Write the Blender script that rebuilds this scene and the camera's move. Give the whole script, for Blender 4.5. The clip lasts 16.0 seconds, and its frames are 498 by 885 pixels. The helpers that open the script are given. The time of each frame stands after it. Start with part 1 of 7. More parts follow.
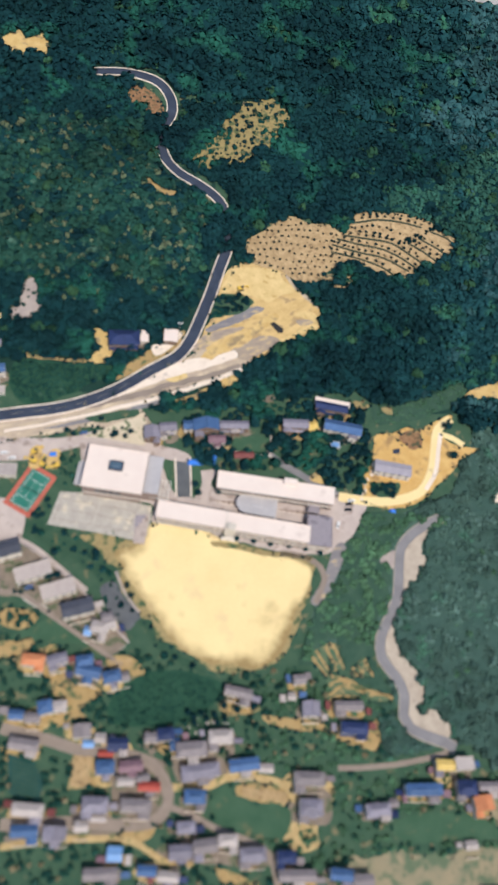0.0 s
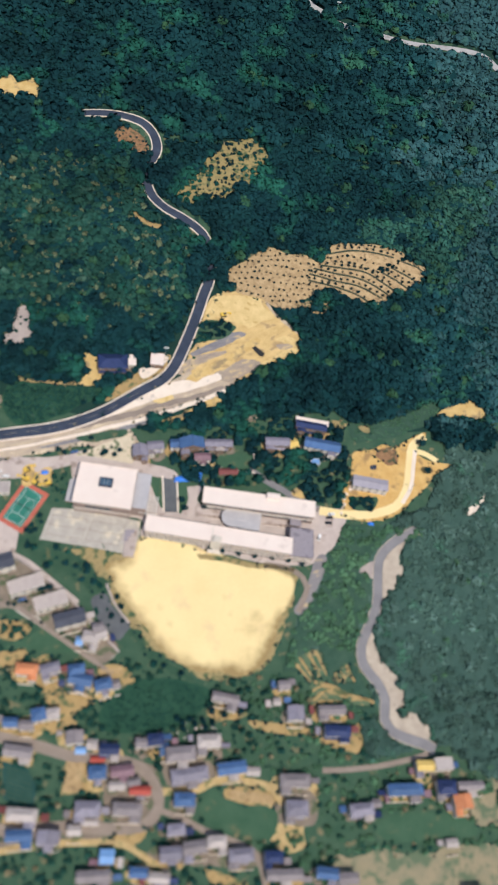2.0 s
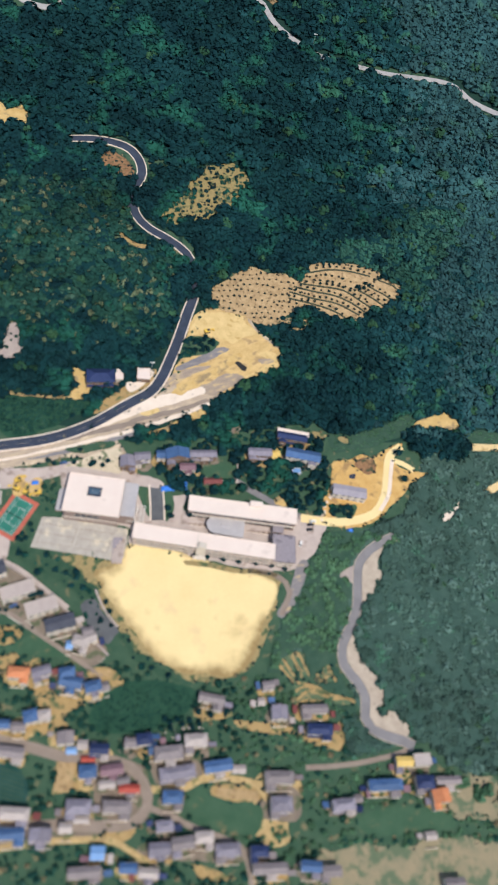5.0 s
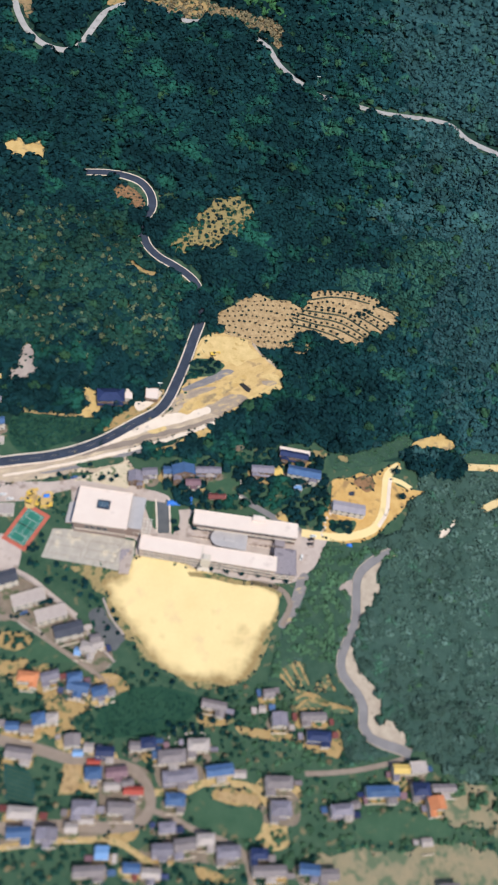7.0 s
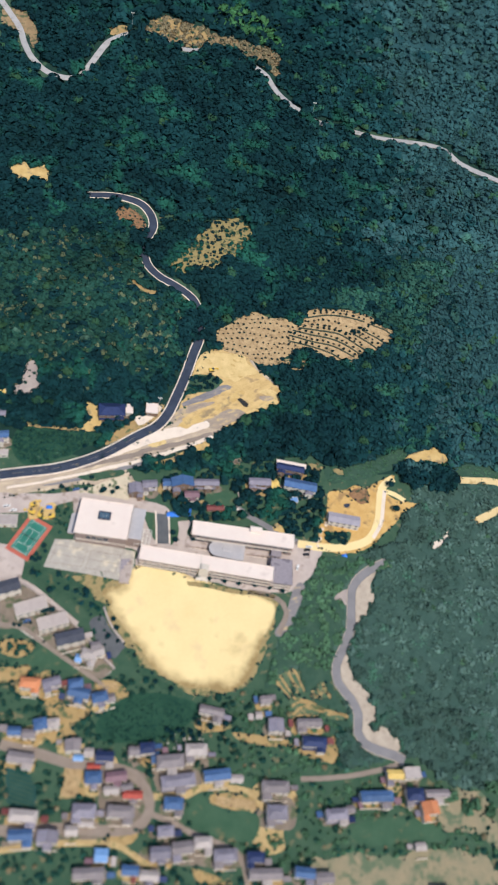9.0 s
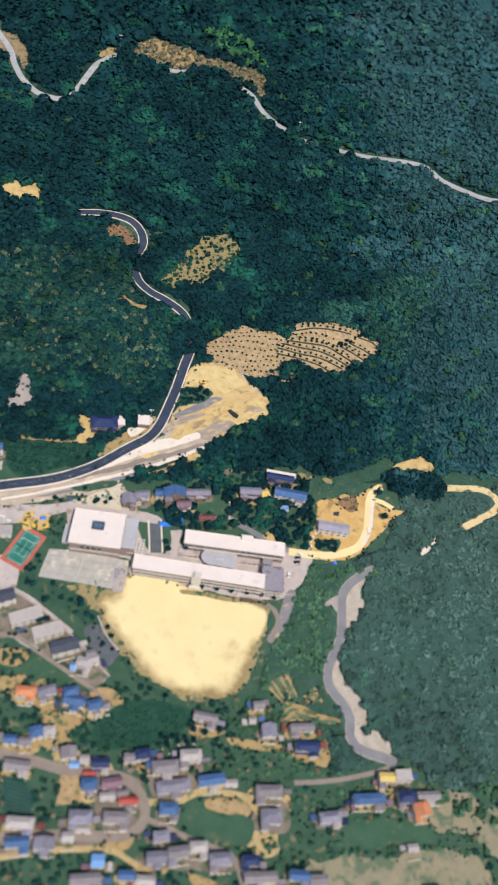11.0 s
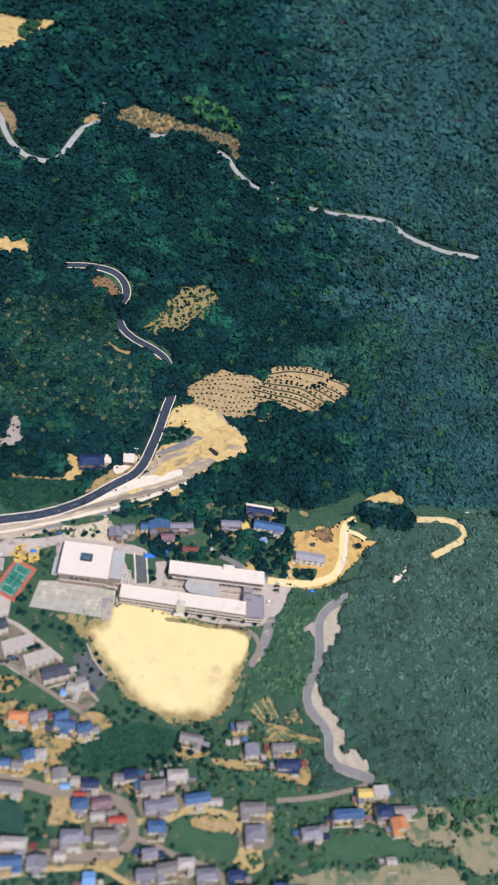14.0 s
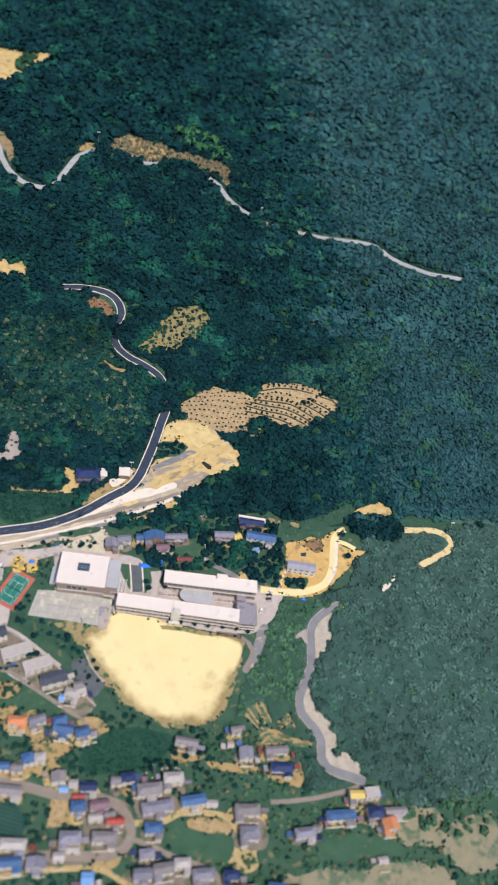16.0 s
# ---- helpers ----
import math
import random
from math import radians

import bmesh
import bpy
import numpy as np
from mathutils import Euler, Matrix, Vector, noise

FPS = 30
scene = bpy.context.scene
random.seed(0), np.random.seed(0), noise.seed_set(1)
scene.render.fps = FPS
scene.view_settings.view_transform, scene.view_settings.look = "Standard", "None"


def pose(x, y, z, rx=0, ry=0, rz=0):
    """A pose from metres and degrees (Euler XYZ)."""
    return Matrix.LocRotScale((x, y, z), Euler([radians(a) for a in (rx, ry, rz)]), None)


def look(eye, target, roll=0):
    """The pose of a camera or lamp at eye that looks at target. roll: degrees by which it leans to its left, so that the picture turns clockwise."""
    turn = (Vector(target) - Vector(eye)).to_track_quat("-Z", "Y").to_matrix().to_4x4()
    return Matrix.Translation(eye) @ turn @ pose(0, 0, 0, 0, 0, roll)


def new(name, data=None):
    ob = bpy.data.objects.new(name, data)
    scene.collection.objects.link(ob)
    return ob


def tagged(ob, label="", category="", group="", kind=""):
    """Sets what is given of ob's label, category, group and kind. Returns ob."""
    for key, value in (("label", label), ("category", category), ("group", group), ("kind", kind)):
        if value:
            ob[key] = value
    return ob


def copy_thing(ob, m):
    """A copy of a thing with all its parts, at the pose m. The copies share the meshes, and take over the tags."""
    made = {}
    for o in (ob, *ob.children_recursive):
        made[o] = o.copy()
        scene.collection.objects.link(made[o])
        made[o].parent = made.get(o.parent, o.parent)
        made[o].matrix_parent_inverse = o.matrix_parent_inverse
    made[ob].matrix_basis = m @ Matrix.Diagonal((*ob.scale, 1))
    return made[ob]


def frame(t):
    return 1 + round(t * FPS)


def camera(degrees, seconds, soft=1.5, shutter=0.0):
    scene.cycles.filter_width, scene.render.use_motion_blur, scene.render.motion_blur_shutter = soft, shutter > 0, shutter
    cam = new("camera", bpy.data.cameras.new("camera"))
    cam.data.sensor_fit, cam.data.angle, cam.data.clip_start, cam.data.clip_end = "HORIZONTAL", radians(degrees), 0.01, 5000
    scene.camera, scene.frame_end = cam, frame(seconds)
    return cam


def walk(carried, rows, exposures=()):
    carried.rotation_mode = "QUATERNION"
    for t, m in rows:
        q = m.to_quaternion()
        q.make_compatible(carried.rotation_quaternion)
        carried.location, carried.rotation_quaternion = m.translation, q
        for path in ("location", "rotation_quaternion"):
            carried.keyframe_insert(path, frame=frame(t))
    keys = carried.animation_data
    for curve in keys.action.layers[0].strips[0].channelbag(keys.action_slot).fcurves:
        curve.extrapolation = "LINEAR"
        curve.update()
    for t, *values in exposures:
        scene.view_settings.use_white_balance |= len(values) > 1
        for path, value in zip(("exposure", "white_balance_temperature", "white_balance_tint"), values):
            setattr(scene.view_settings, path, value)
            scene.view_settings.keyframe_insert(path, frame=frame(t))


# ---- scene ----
cam = camera(36.0, 16.0, 2.0)
# seconds, eye in metres, turn in degrees
ROWS = [
    (0.0, -55.08, -236.92, 390.43, 31.000, -8.031, 0.000),
    (0.5, -55.69, -240.47, 393.31, 31.528, -8.194, -0.260),
    (1.0, -56.38, -244.85, 395.07, 32.225, -8.644, -0.888),
    (1.5, -56.92, -249.88, 397.69, 32.879, -8.765, -1.102),
    (2.0, -58.35, -258.01, 402.26, 33.892, -8.875, -1.267),
    (2.5, -60.36, -260.31, 403.76, 34.237, -9.234, -1.615),
    (3.0, -59.60, -262.34, 404.93, 34.545, -9.370, -1.911),
    (3.5, -60.36, -264.77, 404.78, 34.851, -9.716, -2.299),
    (4.0, -60.15, -266.79, 406.32, 34.965, -9.725, -2.375),
    (6.5, -63.25, -290.49, 422.29, 37.550, -9.849, -2.026),
    (7.0, -63.11, -295.01, 423.07, 38.098, -9.758, -1.791),
    (7.5, -62.06, -296.41, 425.69, 38.304, -9.596, -1.633),
    (8.0, -61.94, -300.48, 427.77, 38.790, -9.623, -1.657),
    (10.5, -63.83, -314.75, 434.77, 40.572, -9.715, -2.180),
    (11.0, -65.20, -317.75, 435.44, 41.062, -10.005, -2.772),
    (11.5, -66.28, -322.63, 437.37, 41.776, -10.340, -3.552),
    (12.0, -70.33, -324.63, 438.55, 42.475, -11.128, -4.641),
    (12.5, -72.10, -329.52, 441.89, 43.241, -11.423, -5.204),
    (13.0, -72.09, -336.95, 446.06, 44.019, -11.070, -4.728),
    (13.5, -71.72, -341.75, 447.26, 44.525, -10.777, -4.380),
    (14.0, -72.50, -348.46, 451.01, 45.249, -10.854, -4.516),
    (14.5, -72.11, -351.09, 451.10, 45.483, -10.627, -4.271),
    (15.0, -75.13, -356.34, 452.79, 46.161, -11.037, -4.784),
    (15.5, -73.93, -360.00, 454.07, 46.537, -10.934, -4.926),
    (16.0, -76.41, -368.56, 456.15, 47.360, -11.097, -5.277),
]
walk(cam, [(t, pose(x, y, z, rx, ry, rz)) for t, x, y, z, rx, ry, rz in ROWS], [(0.0, 0.05, 6350.0, 10.0), (8.0, 0.05, 6300.0, 10.0), (16.0, 0.08, 6100.0, 10.0)])
cam.data.dof.use_dof = True
cam.data.dof.focus_distance = 680.0
cam.data.dof.aperture_fstop = 0.0098

# ---- light ----
SUN_ELEVATION, SUN_TURN = 56.0, 160.0
world = bpy.data.worlds.new("sky")
scene.world = world
world.use_nodes = True
sky = world.node_tree.nodes.new("ShaderNodeTexSky")
sky.sky_type, sky.sun_disc = "NISHITA", False
sky.sun_elevation, sky.sun_rotation = radians(SUN_ELEVATION), radians(SUN_TURN)
world.node_tree.links.new(sky.outputs[0], world.node_tree.nodes["Background"].inputs[0])
world.node_tree.nodes["Background"].inputs[1].default_value = 0.14
sun = new("sun", bpy.data.lights.new("sun", "SUN"))
sun.data.energy, sun.data.angle, sun.data.color = 3.4, radians(0.6), (1.0, 0.93, 0.82)
toward = Vector((math.sin(radians(SUN_TURN)) * math.cos(radians(SUN_ELEVATION)), math.cos(radians(SUN_TURN)) * math.cos(radians(SUN_ELEVATION)), math.sin(radians(SUN_ELEVATION))))
sun.matrix_world = look(toward * 900, (0, 0, 0))


# ---- materials ----
def material(name, a, b, rough=0.9, size=3.0, fine=0.25, bump=0.0, island=0.0, thing=0.0, wave=0.0, spots=None, metal=0.0, streak=None, worn=None, shine=0.25, tone=False):
    """Two colours mixed by a coarse and a fine noise. size, fine: metres. island, thing: brightness spread between pieces or objects.
    wave: metres between ribs. spots: (colour, size, threshold) for stains. worn: colour of the stains that the mesh's wear values place. tone: brightness from the mesh's own value for each plant. streak: (degrees, ratio) draws the pattern out along that way."""
    m = bpy.data.materials.new(name)
    m.use_nodes = True
    n, k = m.node_tree.nodes, m.node_tree.links
    bs = n["Principled BSDF"]
    bs.inputs["Roughness"].default_value, bs.inputs["Metallic"].default_value = rough, metal
    bs.inputs["Specular IOR Level"].default_value = shine
    co = n.new("ShaderNodeTexCoord")
    where = co.outputs["Object"]
    if streak:
        turn = n.new("ShaderNodeMapping")
        turn.vector_type = "TEXTURE"
        turn.inputs["Rotation"].default_value = (0, 0, radians(streak[0]))
        turn.inputs["Scale"].default_value = (streak[1], 1, 1)
        k.new(where, turn.inputs["Vector"])
        where = turn.outputs[0]

    def cloud(metres, detail=4.0):
        t = n.new("ShaderNodeTexNoise")
        t.inputs["Scale"].default_value, t.inputs["Detail"].default_value = 1.0 / metres, detail
        k.new(where, t.inputs["Vector"])
        return t.outputs["Fac"]

    def sums(kind, p, q):
        t = n.new("ShaderNodeMath")
        t.operation = kind
        for i, v in enumerate((p, q)):
            if isinstance(v, (int, float)):
                t.inputs[i].default_value = v
            else:
                k.new(v, t.inputs[i])
        return t.outputs[0]

    def blend(fac, p, q):
        t = n.new("ShaderNodeMix")
        t.data_type = "RGBA"
        k.new(fac, t.inputs[0])
        for i, v in ((6, p), (7, q)):
            if isinstance(v, tuple):
                t.inputs[i].default_value = (*v, 1)
            else:
                k.new(v, t.inputs[i])
        return t.outputs[2]

    big, small = cloud(size), cloud(fine)
    fac = sums("ADD", sums("MULTIPLY", big, 1.7), sums("MULTIPLY", small, 1.0))
    fac = sums("SUBTRACT", fac, 0.85)
    clampn = n.new("ShaderNodeClamp")
    k.new(fac, clampn.inputs[0])
    col = blend(clampn.outputs[0], a, b)
    if spots:
        colour, metres, edge = spots
        r = n.new("ShaderNodeMapRange")
        r.inputs["From Min"].default_value, r.inputs["From Max"].default_value = edge, edge + 0.1
        k.new(cloud(metres, 5.0), r.inputs["Value"])
        col = blend(r.outputs[0], col, colour)
    if worn:
        at = n.new("ShaderNodeAttribute")
        at.attribute_name = "wear"
        mask = sums("MULTIPLY", at.outputs["Fac"], sums("ADD", 0.35, sums("MULTIPLY", cloud(3.5, 6.0), 1.3)))
        r = n.new("ShaderNodeMapRange")
        r.inputs["From Min"].default_value, r.inputs["From Max"].default_value = 0.05, 0.9
        k.new(mask, r.inputs["Value"])
        col = blend(r.outputs[0], col, worn)
    value = None
    if island:
        g = n.new("ShaderNodeNewGeometry")
        value = sums("ADD", sums("MULTIPLY", g.outputs["Random Per Island"], 2 * island), 1 - island)
    if thing:
        o = n.new("ShaderNodeObjectInfo")
        value = sums("ADD", sums("MULTIPLY", o.outputs["Random"], 2 * thing), 1 - thing)
    if tone:
        at = n.new("ShaderNodeAttribute")
        at.attribute_name = "tone"
        value = at.outputs["Fac"] if value is None else sums("MULTIPLY", value, at.outputs["Fac"])
    if value is not None:
        h = n.new("ShaderNodeHueSaturation")
        k.new(value, h.inputs["Value"])
        k.new(col, h.inputs["Color"])
        col = h.outputs[0]
    k.new(col, bs.inputs["Base Color"])
    height = None
    if wave:
        w = n.new("ShaderNodeTexWave")
        w.inputs["Scale"].default_value = 0.314 / wave
        w.inputs["Distortion"].default_value = 0.4
        k.new(co.outputs["Object"], w.inputs["Vector"])
        height = w.outputs["Fac"]
    elif bump:
        height = small
    if height is not None:
        bp = n.new("ShaderNodeBump")
        bp.inputs["Strength"].default_value, bp.inputs["Distance"].default_value = (bump or 0.5), 0.15
        k.new(height, bp.inputs["Height"])
        k.new(bp.outputs[0], bs.inputs["Normal"])
    return m


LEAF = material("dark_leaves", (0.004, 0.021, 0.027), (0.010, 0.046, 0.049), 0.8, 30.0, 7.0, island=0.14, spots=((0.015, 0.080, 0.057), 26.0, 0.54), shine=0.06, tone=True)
# middle step between the dark leaves and those paled to imitate haze
LEAF_HALF_HAZED = material("half_hazed_leaves", (0.008, 0.039, 0.045), (0.017, 0.068, 0.074), 0.8, 34.0, 8.0, island=0.14, spots=((0.030, 0.110, 0.070), 22.0, 0.54), shine=0.06, tone=True)
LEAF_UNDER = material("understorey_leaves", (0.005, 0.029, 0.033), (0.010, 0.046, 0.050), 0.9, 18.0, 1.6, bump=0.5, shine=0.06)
# scrub green greyed and paled: haze over the lower slope as colour
HAZED_SCRUB_SHEET = material("hazed_scrub_canopy", (0.038, 0.079, 0.064), (0.055, 0.101, 0.081), 0.95, 12.0, 1.8, bump=0.5, shine=0.06)
SLOPE_SHEET = material("slope_canopy", (0.028, 0.069, 0.047), (0.055, 0.101, 0.068), 0.95, 7.0, 1.3, bump=1.0, shine=0.06)
LEAF_MID = material("hillside_leaves", (0.009, 0.042, 0.037), (0.026, 0.082, 0.058), 0.8, 24.0, 6.0, island=0.16, spots=((0.062, 0.125, 0.090), 9.0, 0.62), shine=0.06, tone=True)
# woodland leaves made paler and bluer to imitate haze in the east
LEAF_HAZED = material("hazed_woodland_leaves", (0.024, 0.074, 0.080), (0.038, 0.096, 0.099), 0.8, 45.0, 9.0, island=0.10, spots=((0.046, 0.126, 0.098), 24.0, 0.57), shine=0.06, tone=True)
LEAF_FRESH = material("fresh_leaves", (0.019, 0.065, 0.040), (0.043, 0.105, 0.051), 0.8, 25.0, 5.0, island=0.15, shine=0.06, tone=True)
LEAF_BRIGHT = material("bright_green_leaves", (0.034, 0.125, 0.050), (0.075, 0.195, 0.075), 0.8, 14.0, 3.0, island=0.15, shine=0.06, tone=True)
# pale grey leaves that imitate haze on the lower slope
LEAF_SCRUB_HAZED = material("hazed_scrub_leaves", (0.072, 0.133, 0.111), (0.093, 0.161, 0.133), 0.9, 30.0, 9.0, island=0.05, shine=0.06, tone=True)
LEAF_DRY = material("dry_leaves", (0.15, 0.125, 0.070), (0.27, 0.220, 0.125), 0.8, 10.0, 2.0, island=0.35)
LEAF_STRAW = material("straw_green_leaves", (0.085, 0.120, 0.070), (0.150, 0.165, 0.095), 0.85, 10.0, 2.0, island=0.2, shine=0.06, tone=True)
# understorey colour lightened to go with the haze painted on the eastern crowns
HAZED_UNDER = material("hazed_understorey_leaves", (0.018, 0.060, 0.068), (0.034, 0.090, 0.096), 0.9, 18.0, 1.6, bump=0.4, shine=0.06)
OLIVE_EARTH = material("olive_dry_grass", (0.22, 0.170, 0.070), (0.37, 0.280, 0.120), 0.95, 4.0, 0.8, bump=0.8, spots=((0.10, 0.115, 0.05), 4.0, 0.54))
DARK_GRASS = material("dark_bank_grass", (0.022, 0.062, 0.036), (0.044, 0.092, 0.054), 0.95, 6.0, 1.2, bump=0.8, spots=((0.10, 0.11, 0.055), 6.0, 0.62))
BLOSSOM = material("pale_blossom", (0.55, 0.45, 0.40), (0.72, 0.62, 0.56), 0.8, 3.0, 0.6, island=0.2, shine=0.06)
LEAF_RED = material("russet_leaves", (0.050, 0.030, 0.038), (0.085, 0.050, 0.055), 0.8, 10.0, 2.0, island=0.2, shine=0.06)
BARK = material("bark", (0.06, 0.04, 0.03), (0.12, 0.09, 0.06), 0.95, 1.0, 0.1, bump=0.5)
TURF = material("rough_grass", (0.028, 0.074, 0.044), (0.060, 0.108, 0.064), 0.95, 8.0, 1.2, bump=0.9, spots=((0.18, 0.155, 0.085), 6.0, 0.60))
LAWN = material("cut_grass", (0.032, 0.084, 0.046), (0.058, 0.114, 0.066), 0.95, 7.0, 0.8, bump=0.5, spots=((0.10, 0.12, 0.065), 6.0, 0.58))
PADDY = material("young_crop", (0.012, 0.050, 0.031), (0.026, 0.080, 0.046), 0.95, 9.0, 0.7, wave=1.6)
CROP_DARK = material("dark_crop", (0.016, 0.055, 0.052), (0.032, 0.085, 0.075), 0.95, 6.0, 0.8, wave=1.8, shine=0.08)
DRY_FIELD = material("dry_field", (0.310, 0.245, 0.150), (0.200, 0.190, 0.120), 0.95, 7.0, 1.0, bump=0.6, spots=((0.11, 0.145, 0.085), 8.0, 0.5))
# ground colour darkened to stand for the shade under the trees
SHADE_FLOOR = material("woodland_floor", (0.008, 0.030, 0.024), (0.016, 0.050, 0.036), 1.0, 9.0, 1.5, bump=0.9)
SLOPE_LEAF = material("slope_leaves", (0.052, 0.126, 0.070), (0.084, 0.164, 0.088), 0.9, 16.0, 5.0, island=0.10, shine=0.06, tone=True)
# lighter scrub ground, to offset the shade between the shrubs
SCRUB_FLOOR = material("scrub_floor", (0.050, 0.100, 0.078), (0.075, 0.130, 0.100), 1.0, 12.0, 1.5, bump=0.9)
WORKS = material("graded_gravel", (0.34, 0.27, 0.22), (0.55, 0.43, 0.29), 0.95, 3.6, 0.6, bump=0.8, spots=((0.62, 0.49, 0.34), 4.5, 0.55), streak=(25, 3.0))
CUTTING = material("excavated_earth", (0.46, 0.305, 0.12), (0.66, 0.465, 0.205), 0.95, 5.0, 0.7, bump=0.9, spots=((0.38, 0.26, 0.13), 4.0, 0.56), streak=(24, 1.8))
SAND = material("pale_sand", (0.740, 0.561, 0.273), (0.800, 0.630, 0.317), 0.95, 18.0, 1.5, bump=0.15, spots=((0.70, 0.52, 0.27), 16.0, 0.60))
SPORTS_SAND = material("sports_ground_sand", (0.740, 0.561, 0.273), (0.800, 0.630, 0.317), 0.95, 18.0, 1.5, bump=0.15, spots=((0.71, 0.53, 0.28), 16.0, 0.60), worn=(0.30, 0.21, 0.09))
SAND_MID = material("damp_sand", (0.60, 0.44, 0.21), (0.74, 0.57, 0.30), 0.95, 6.0, 1.2, bump=0.2, spots=((0.46, 0.32, 0.14), 6.0, 0.57))
ORANGE_EARTH = material("orange_earth", (0.50, 0.29, 0.09), (0.64, 0.42, 0.16), 0.95, 6.0, 0.8, bump=0.8, spots=((0.34, 0.21, 0.09), 7.0, 0.56))
VILLAGE_PAVING = material("village_paving", (0.158, 0.125, 0.098), (0.249, 0.198, 0.151), 0.9, 4.0, 0.6, bump=0.2, spots=((0.09, 0.11, 0.06), 5.0, 0.52))
SAND_EDGE = material("trodden_sand", (0.34, 0.24, 0.11), (0.58, 0.42, 0.20), 0.95, 5.0, 0.9, bump=0.4, spots=((0.12, 0.14, 0.06), 5.0, 0.54))
GRASSY_SAND = material("grassy_sand", (0.24, 0.185, 0.085), (0.40, 0.30, 0.14), 0.95, 5.0, 0.9, bump=0.5, spots=((0.07, 0.105, 0.05), 5.0, 0.50))
CRUSHED = material("crushed_stone", (0.25, 0.20, 0.165), (0.43, 0.335, 0.24), 0.95, 3.0, 0.6, bump=0.9, spots=((0.52, 0.38, 0.20), 3.0, 0.55), streak=(24, 2.0))
GRAVEL_YARD = material("weedy_gravel", (0.50, 0.42, 0.30), (0.68, 0.57, 0.41), 0.95, 5.0, 0.7, bump=0.5, spots=((0.12, 0.15, 0.08), 5.0, 0.55))
EARTH = material("yellow_earth", (0.48, 0.31, 0.11), (0.64, 0.46, 0.20), 0.95, 6.0, 0.8, bump=0.8, spots=((0.30, 0.22, 0.12), 8.0, 0.55))
GARDEN_EARTH = material("garden_earth", (0.310, 0.205, 0.085), (0.430, 0.298, 0.135), 0.95, 4.0, 0.8, bump=0.8, spots=((0.11, 0.13, 0.06), 5.0, 0.55))
EARTH_RED = material("red_earth", (0.17, 0.085, 0.045), (0.33, 0.19, 0.095), 0.95, 2.4, 0.6, bump=0.7, spots=((0.07, 0.075, 0.04), 3.0, 0.52))
EARTH_GREY = material("grey_rubble", (0.30, 0.25, 0.24), (0.46, 0.38, 0.32), 0.95, 6.0, 0.6, bump=0.8)
TILLED = material("tilled_soil", (0.33, 0.22, 0.11), (0.53, 0.375, 0.20), 0.95, 4.0, 0.9, bump=0.8, spots=((0.25, 0.17, 0.09), 2.6, 0.56))
# bank grass with the shade along the terraces put into its colour
SHADED_BANK = material("bank_shade_grass", (0.025, 0.042, 0.030), (0.055, 0.064, 0.042), 0.95, 3.0, 0.5, bump=0.6)
BRIGHT_EARTH = material("bright_yellow_earth", (0.53, 0.37, 0.15), (0.70, 0.52, 0.245), 0.95, 5.0, 0.7, bump=0.8, spots=((0.48, 0.32, 0.12), 6.0, 0.57))
STONE_CHIPS = material("blue_grey_stone_chips", (0.15, 0.145, 0.16), (0.30, 0.265, 0.245), 0.95, 3.0, 0.5, bump=0.9, spots=((0.48, 0.36, 0.20), 3.0, 0.58), streak=(24, 2.4))
TERRACE_GRASS = material("terrace_grass", (0.055, 0.115, 0.065), (0.12, 0.155, 0.085), 0.95, 5.0, 0.9, bump=0.6, spots=((0.34, 0.245, 0.115), 4.0, 0.54))
DRIVE_ASPHALT = material("drive_asphalt", (0.085, 0.090, 0.098), (0.13, 0.135, 0.14), 0.9, 5.0, 0.4, bump=0.15, shine=0.1)
LEAF_PLANTED = material("planted_wood_leaves", (0.020, 0.076, 0.060), (0.038, 0.112, 0.082), 0.8, 22.0, 6.0, island=0.14, spots=((0.048, 0.130, 0.090), 12.0, 0.58), shine=0.06, tone=True)
BROWN_BRUSH = material("brown_brush_ground", (0.20, 0.135, 0.075), (0.36, 0.25, 0.13), 0.95, 5.0, 0.9, bump=0.8, spots=((0.08, 0.10, 0.05), 4.0, 0.53))
HILL_LEAF = material("lower_slope_leaves", (0.041, 0.083, 0.067), (0.059, 0.108, 0.086), 0.9, 24.0, 6.0, island=0.06, spots=((0.060, 0.150, 0.100), 18.0, 0.56), shine=0.06, tone=True)
CONCRETE = material("pale_concrete", (0.67, 0.55, 0.44), (0.78, 0.66, 0.54), 0.85, 6.0, 0.5, bump=0.1, spots=((0.45, 0.37, 0.31), 5.0, 0.62))
VERGE = material("sprayed_concrete", (0.36, 0.29, 0.225), (0.50, 0.42, 0.33), 0.9, 5.0, 0.7, bump=0.5, spots=((0.34, 0.28, 0.22), 4.0, 0.58))
LANE_PAVING = material("lane_paving", (0.215, 0.170, 0.135), (0.290, 0.232, 0.190), 0.9, 6.0, 0.5, bump=0.1, spots=((0.24, 0.185, 0.15), 5.0, 0.57))
PAVING = material("worn_paving", (0.40, 0.325, 0.29), (0.53, 0.44, 0.385), 0.85, 7.0, 0.5, bump=0.1, spots=((0.30, 0.235, 0.20), 6.0, 0.58))
YARD = material("grey_yard", (0.34, 0.305, 0.262), (0.46, 0.412, 0.352), 0.9, 4.0, 0.8, spots=((0.57, 0.49, 0.37), 7.0, 0.55))
RIDGE_GRAVEL = material("grey_gravel", (0.317, 0.304, 0.299), (0.440, 0.422, 0.409), 0.9, 6.0, 0.6, bump=0.3, spots=((0.25, 0.24, 0.22), 5.0, 0.58))
ASPHALT = material("asphalt", (0.030, 0.039, 0.060), (0.058, 0.071, 0.102), 0.9, 6.0, 0.3, bump=0.15, shine=0.1)
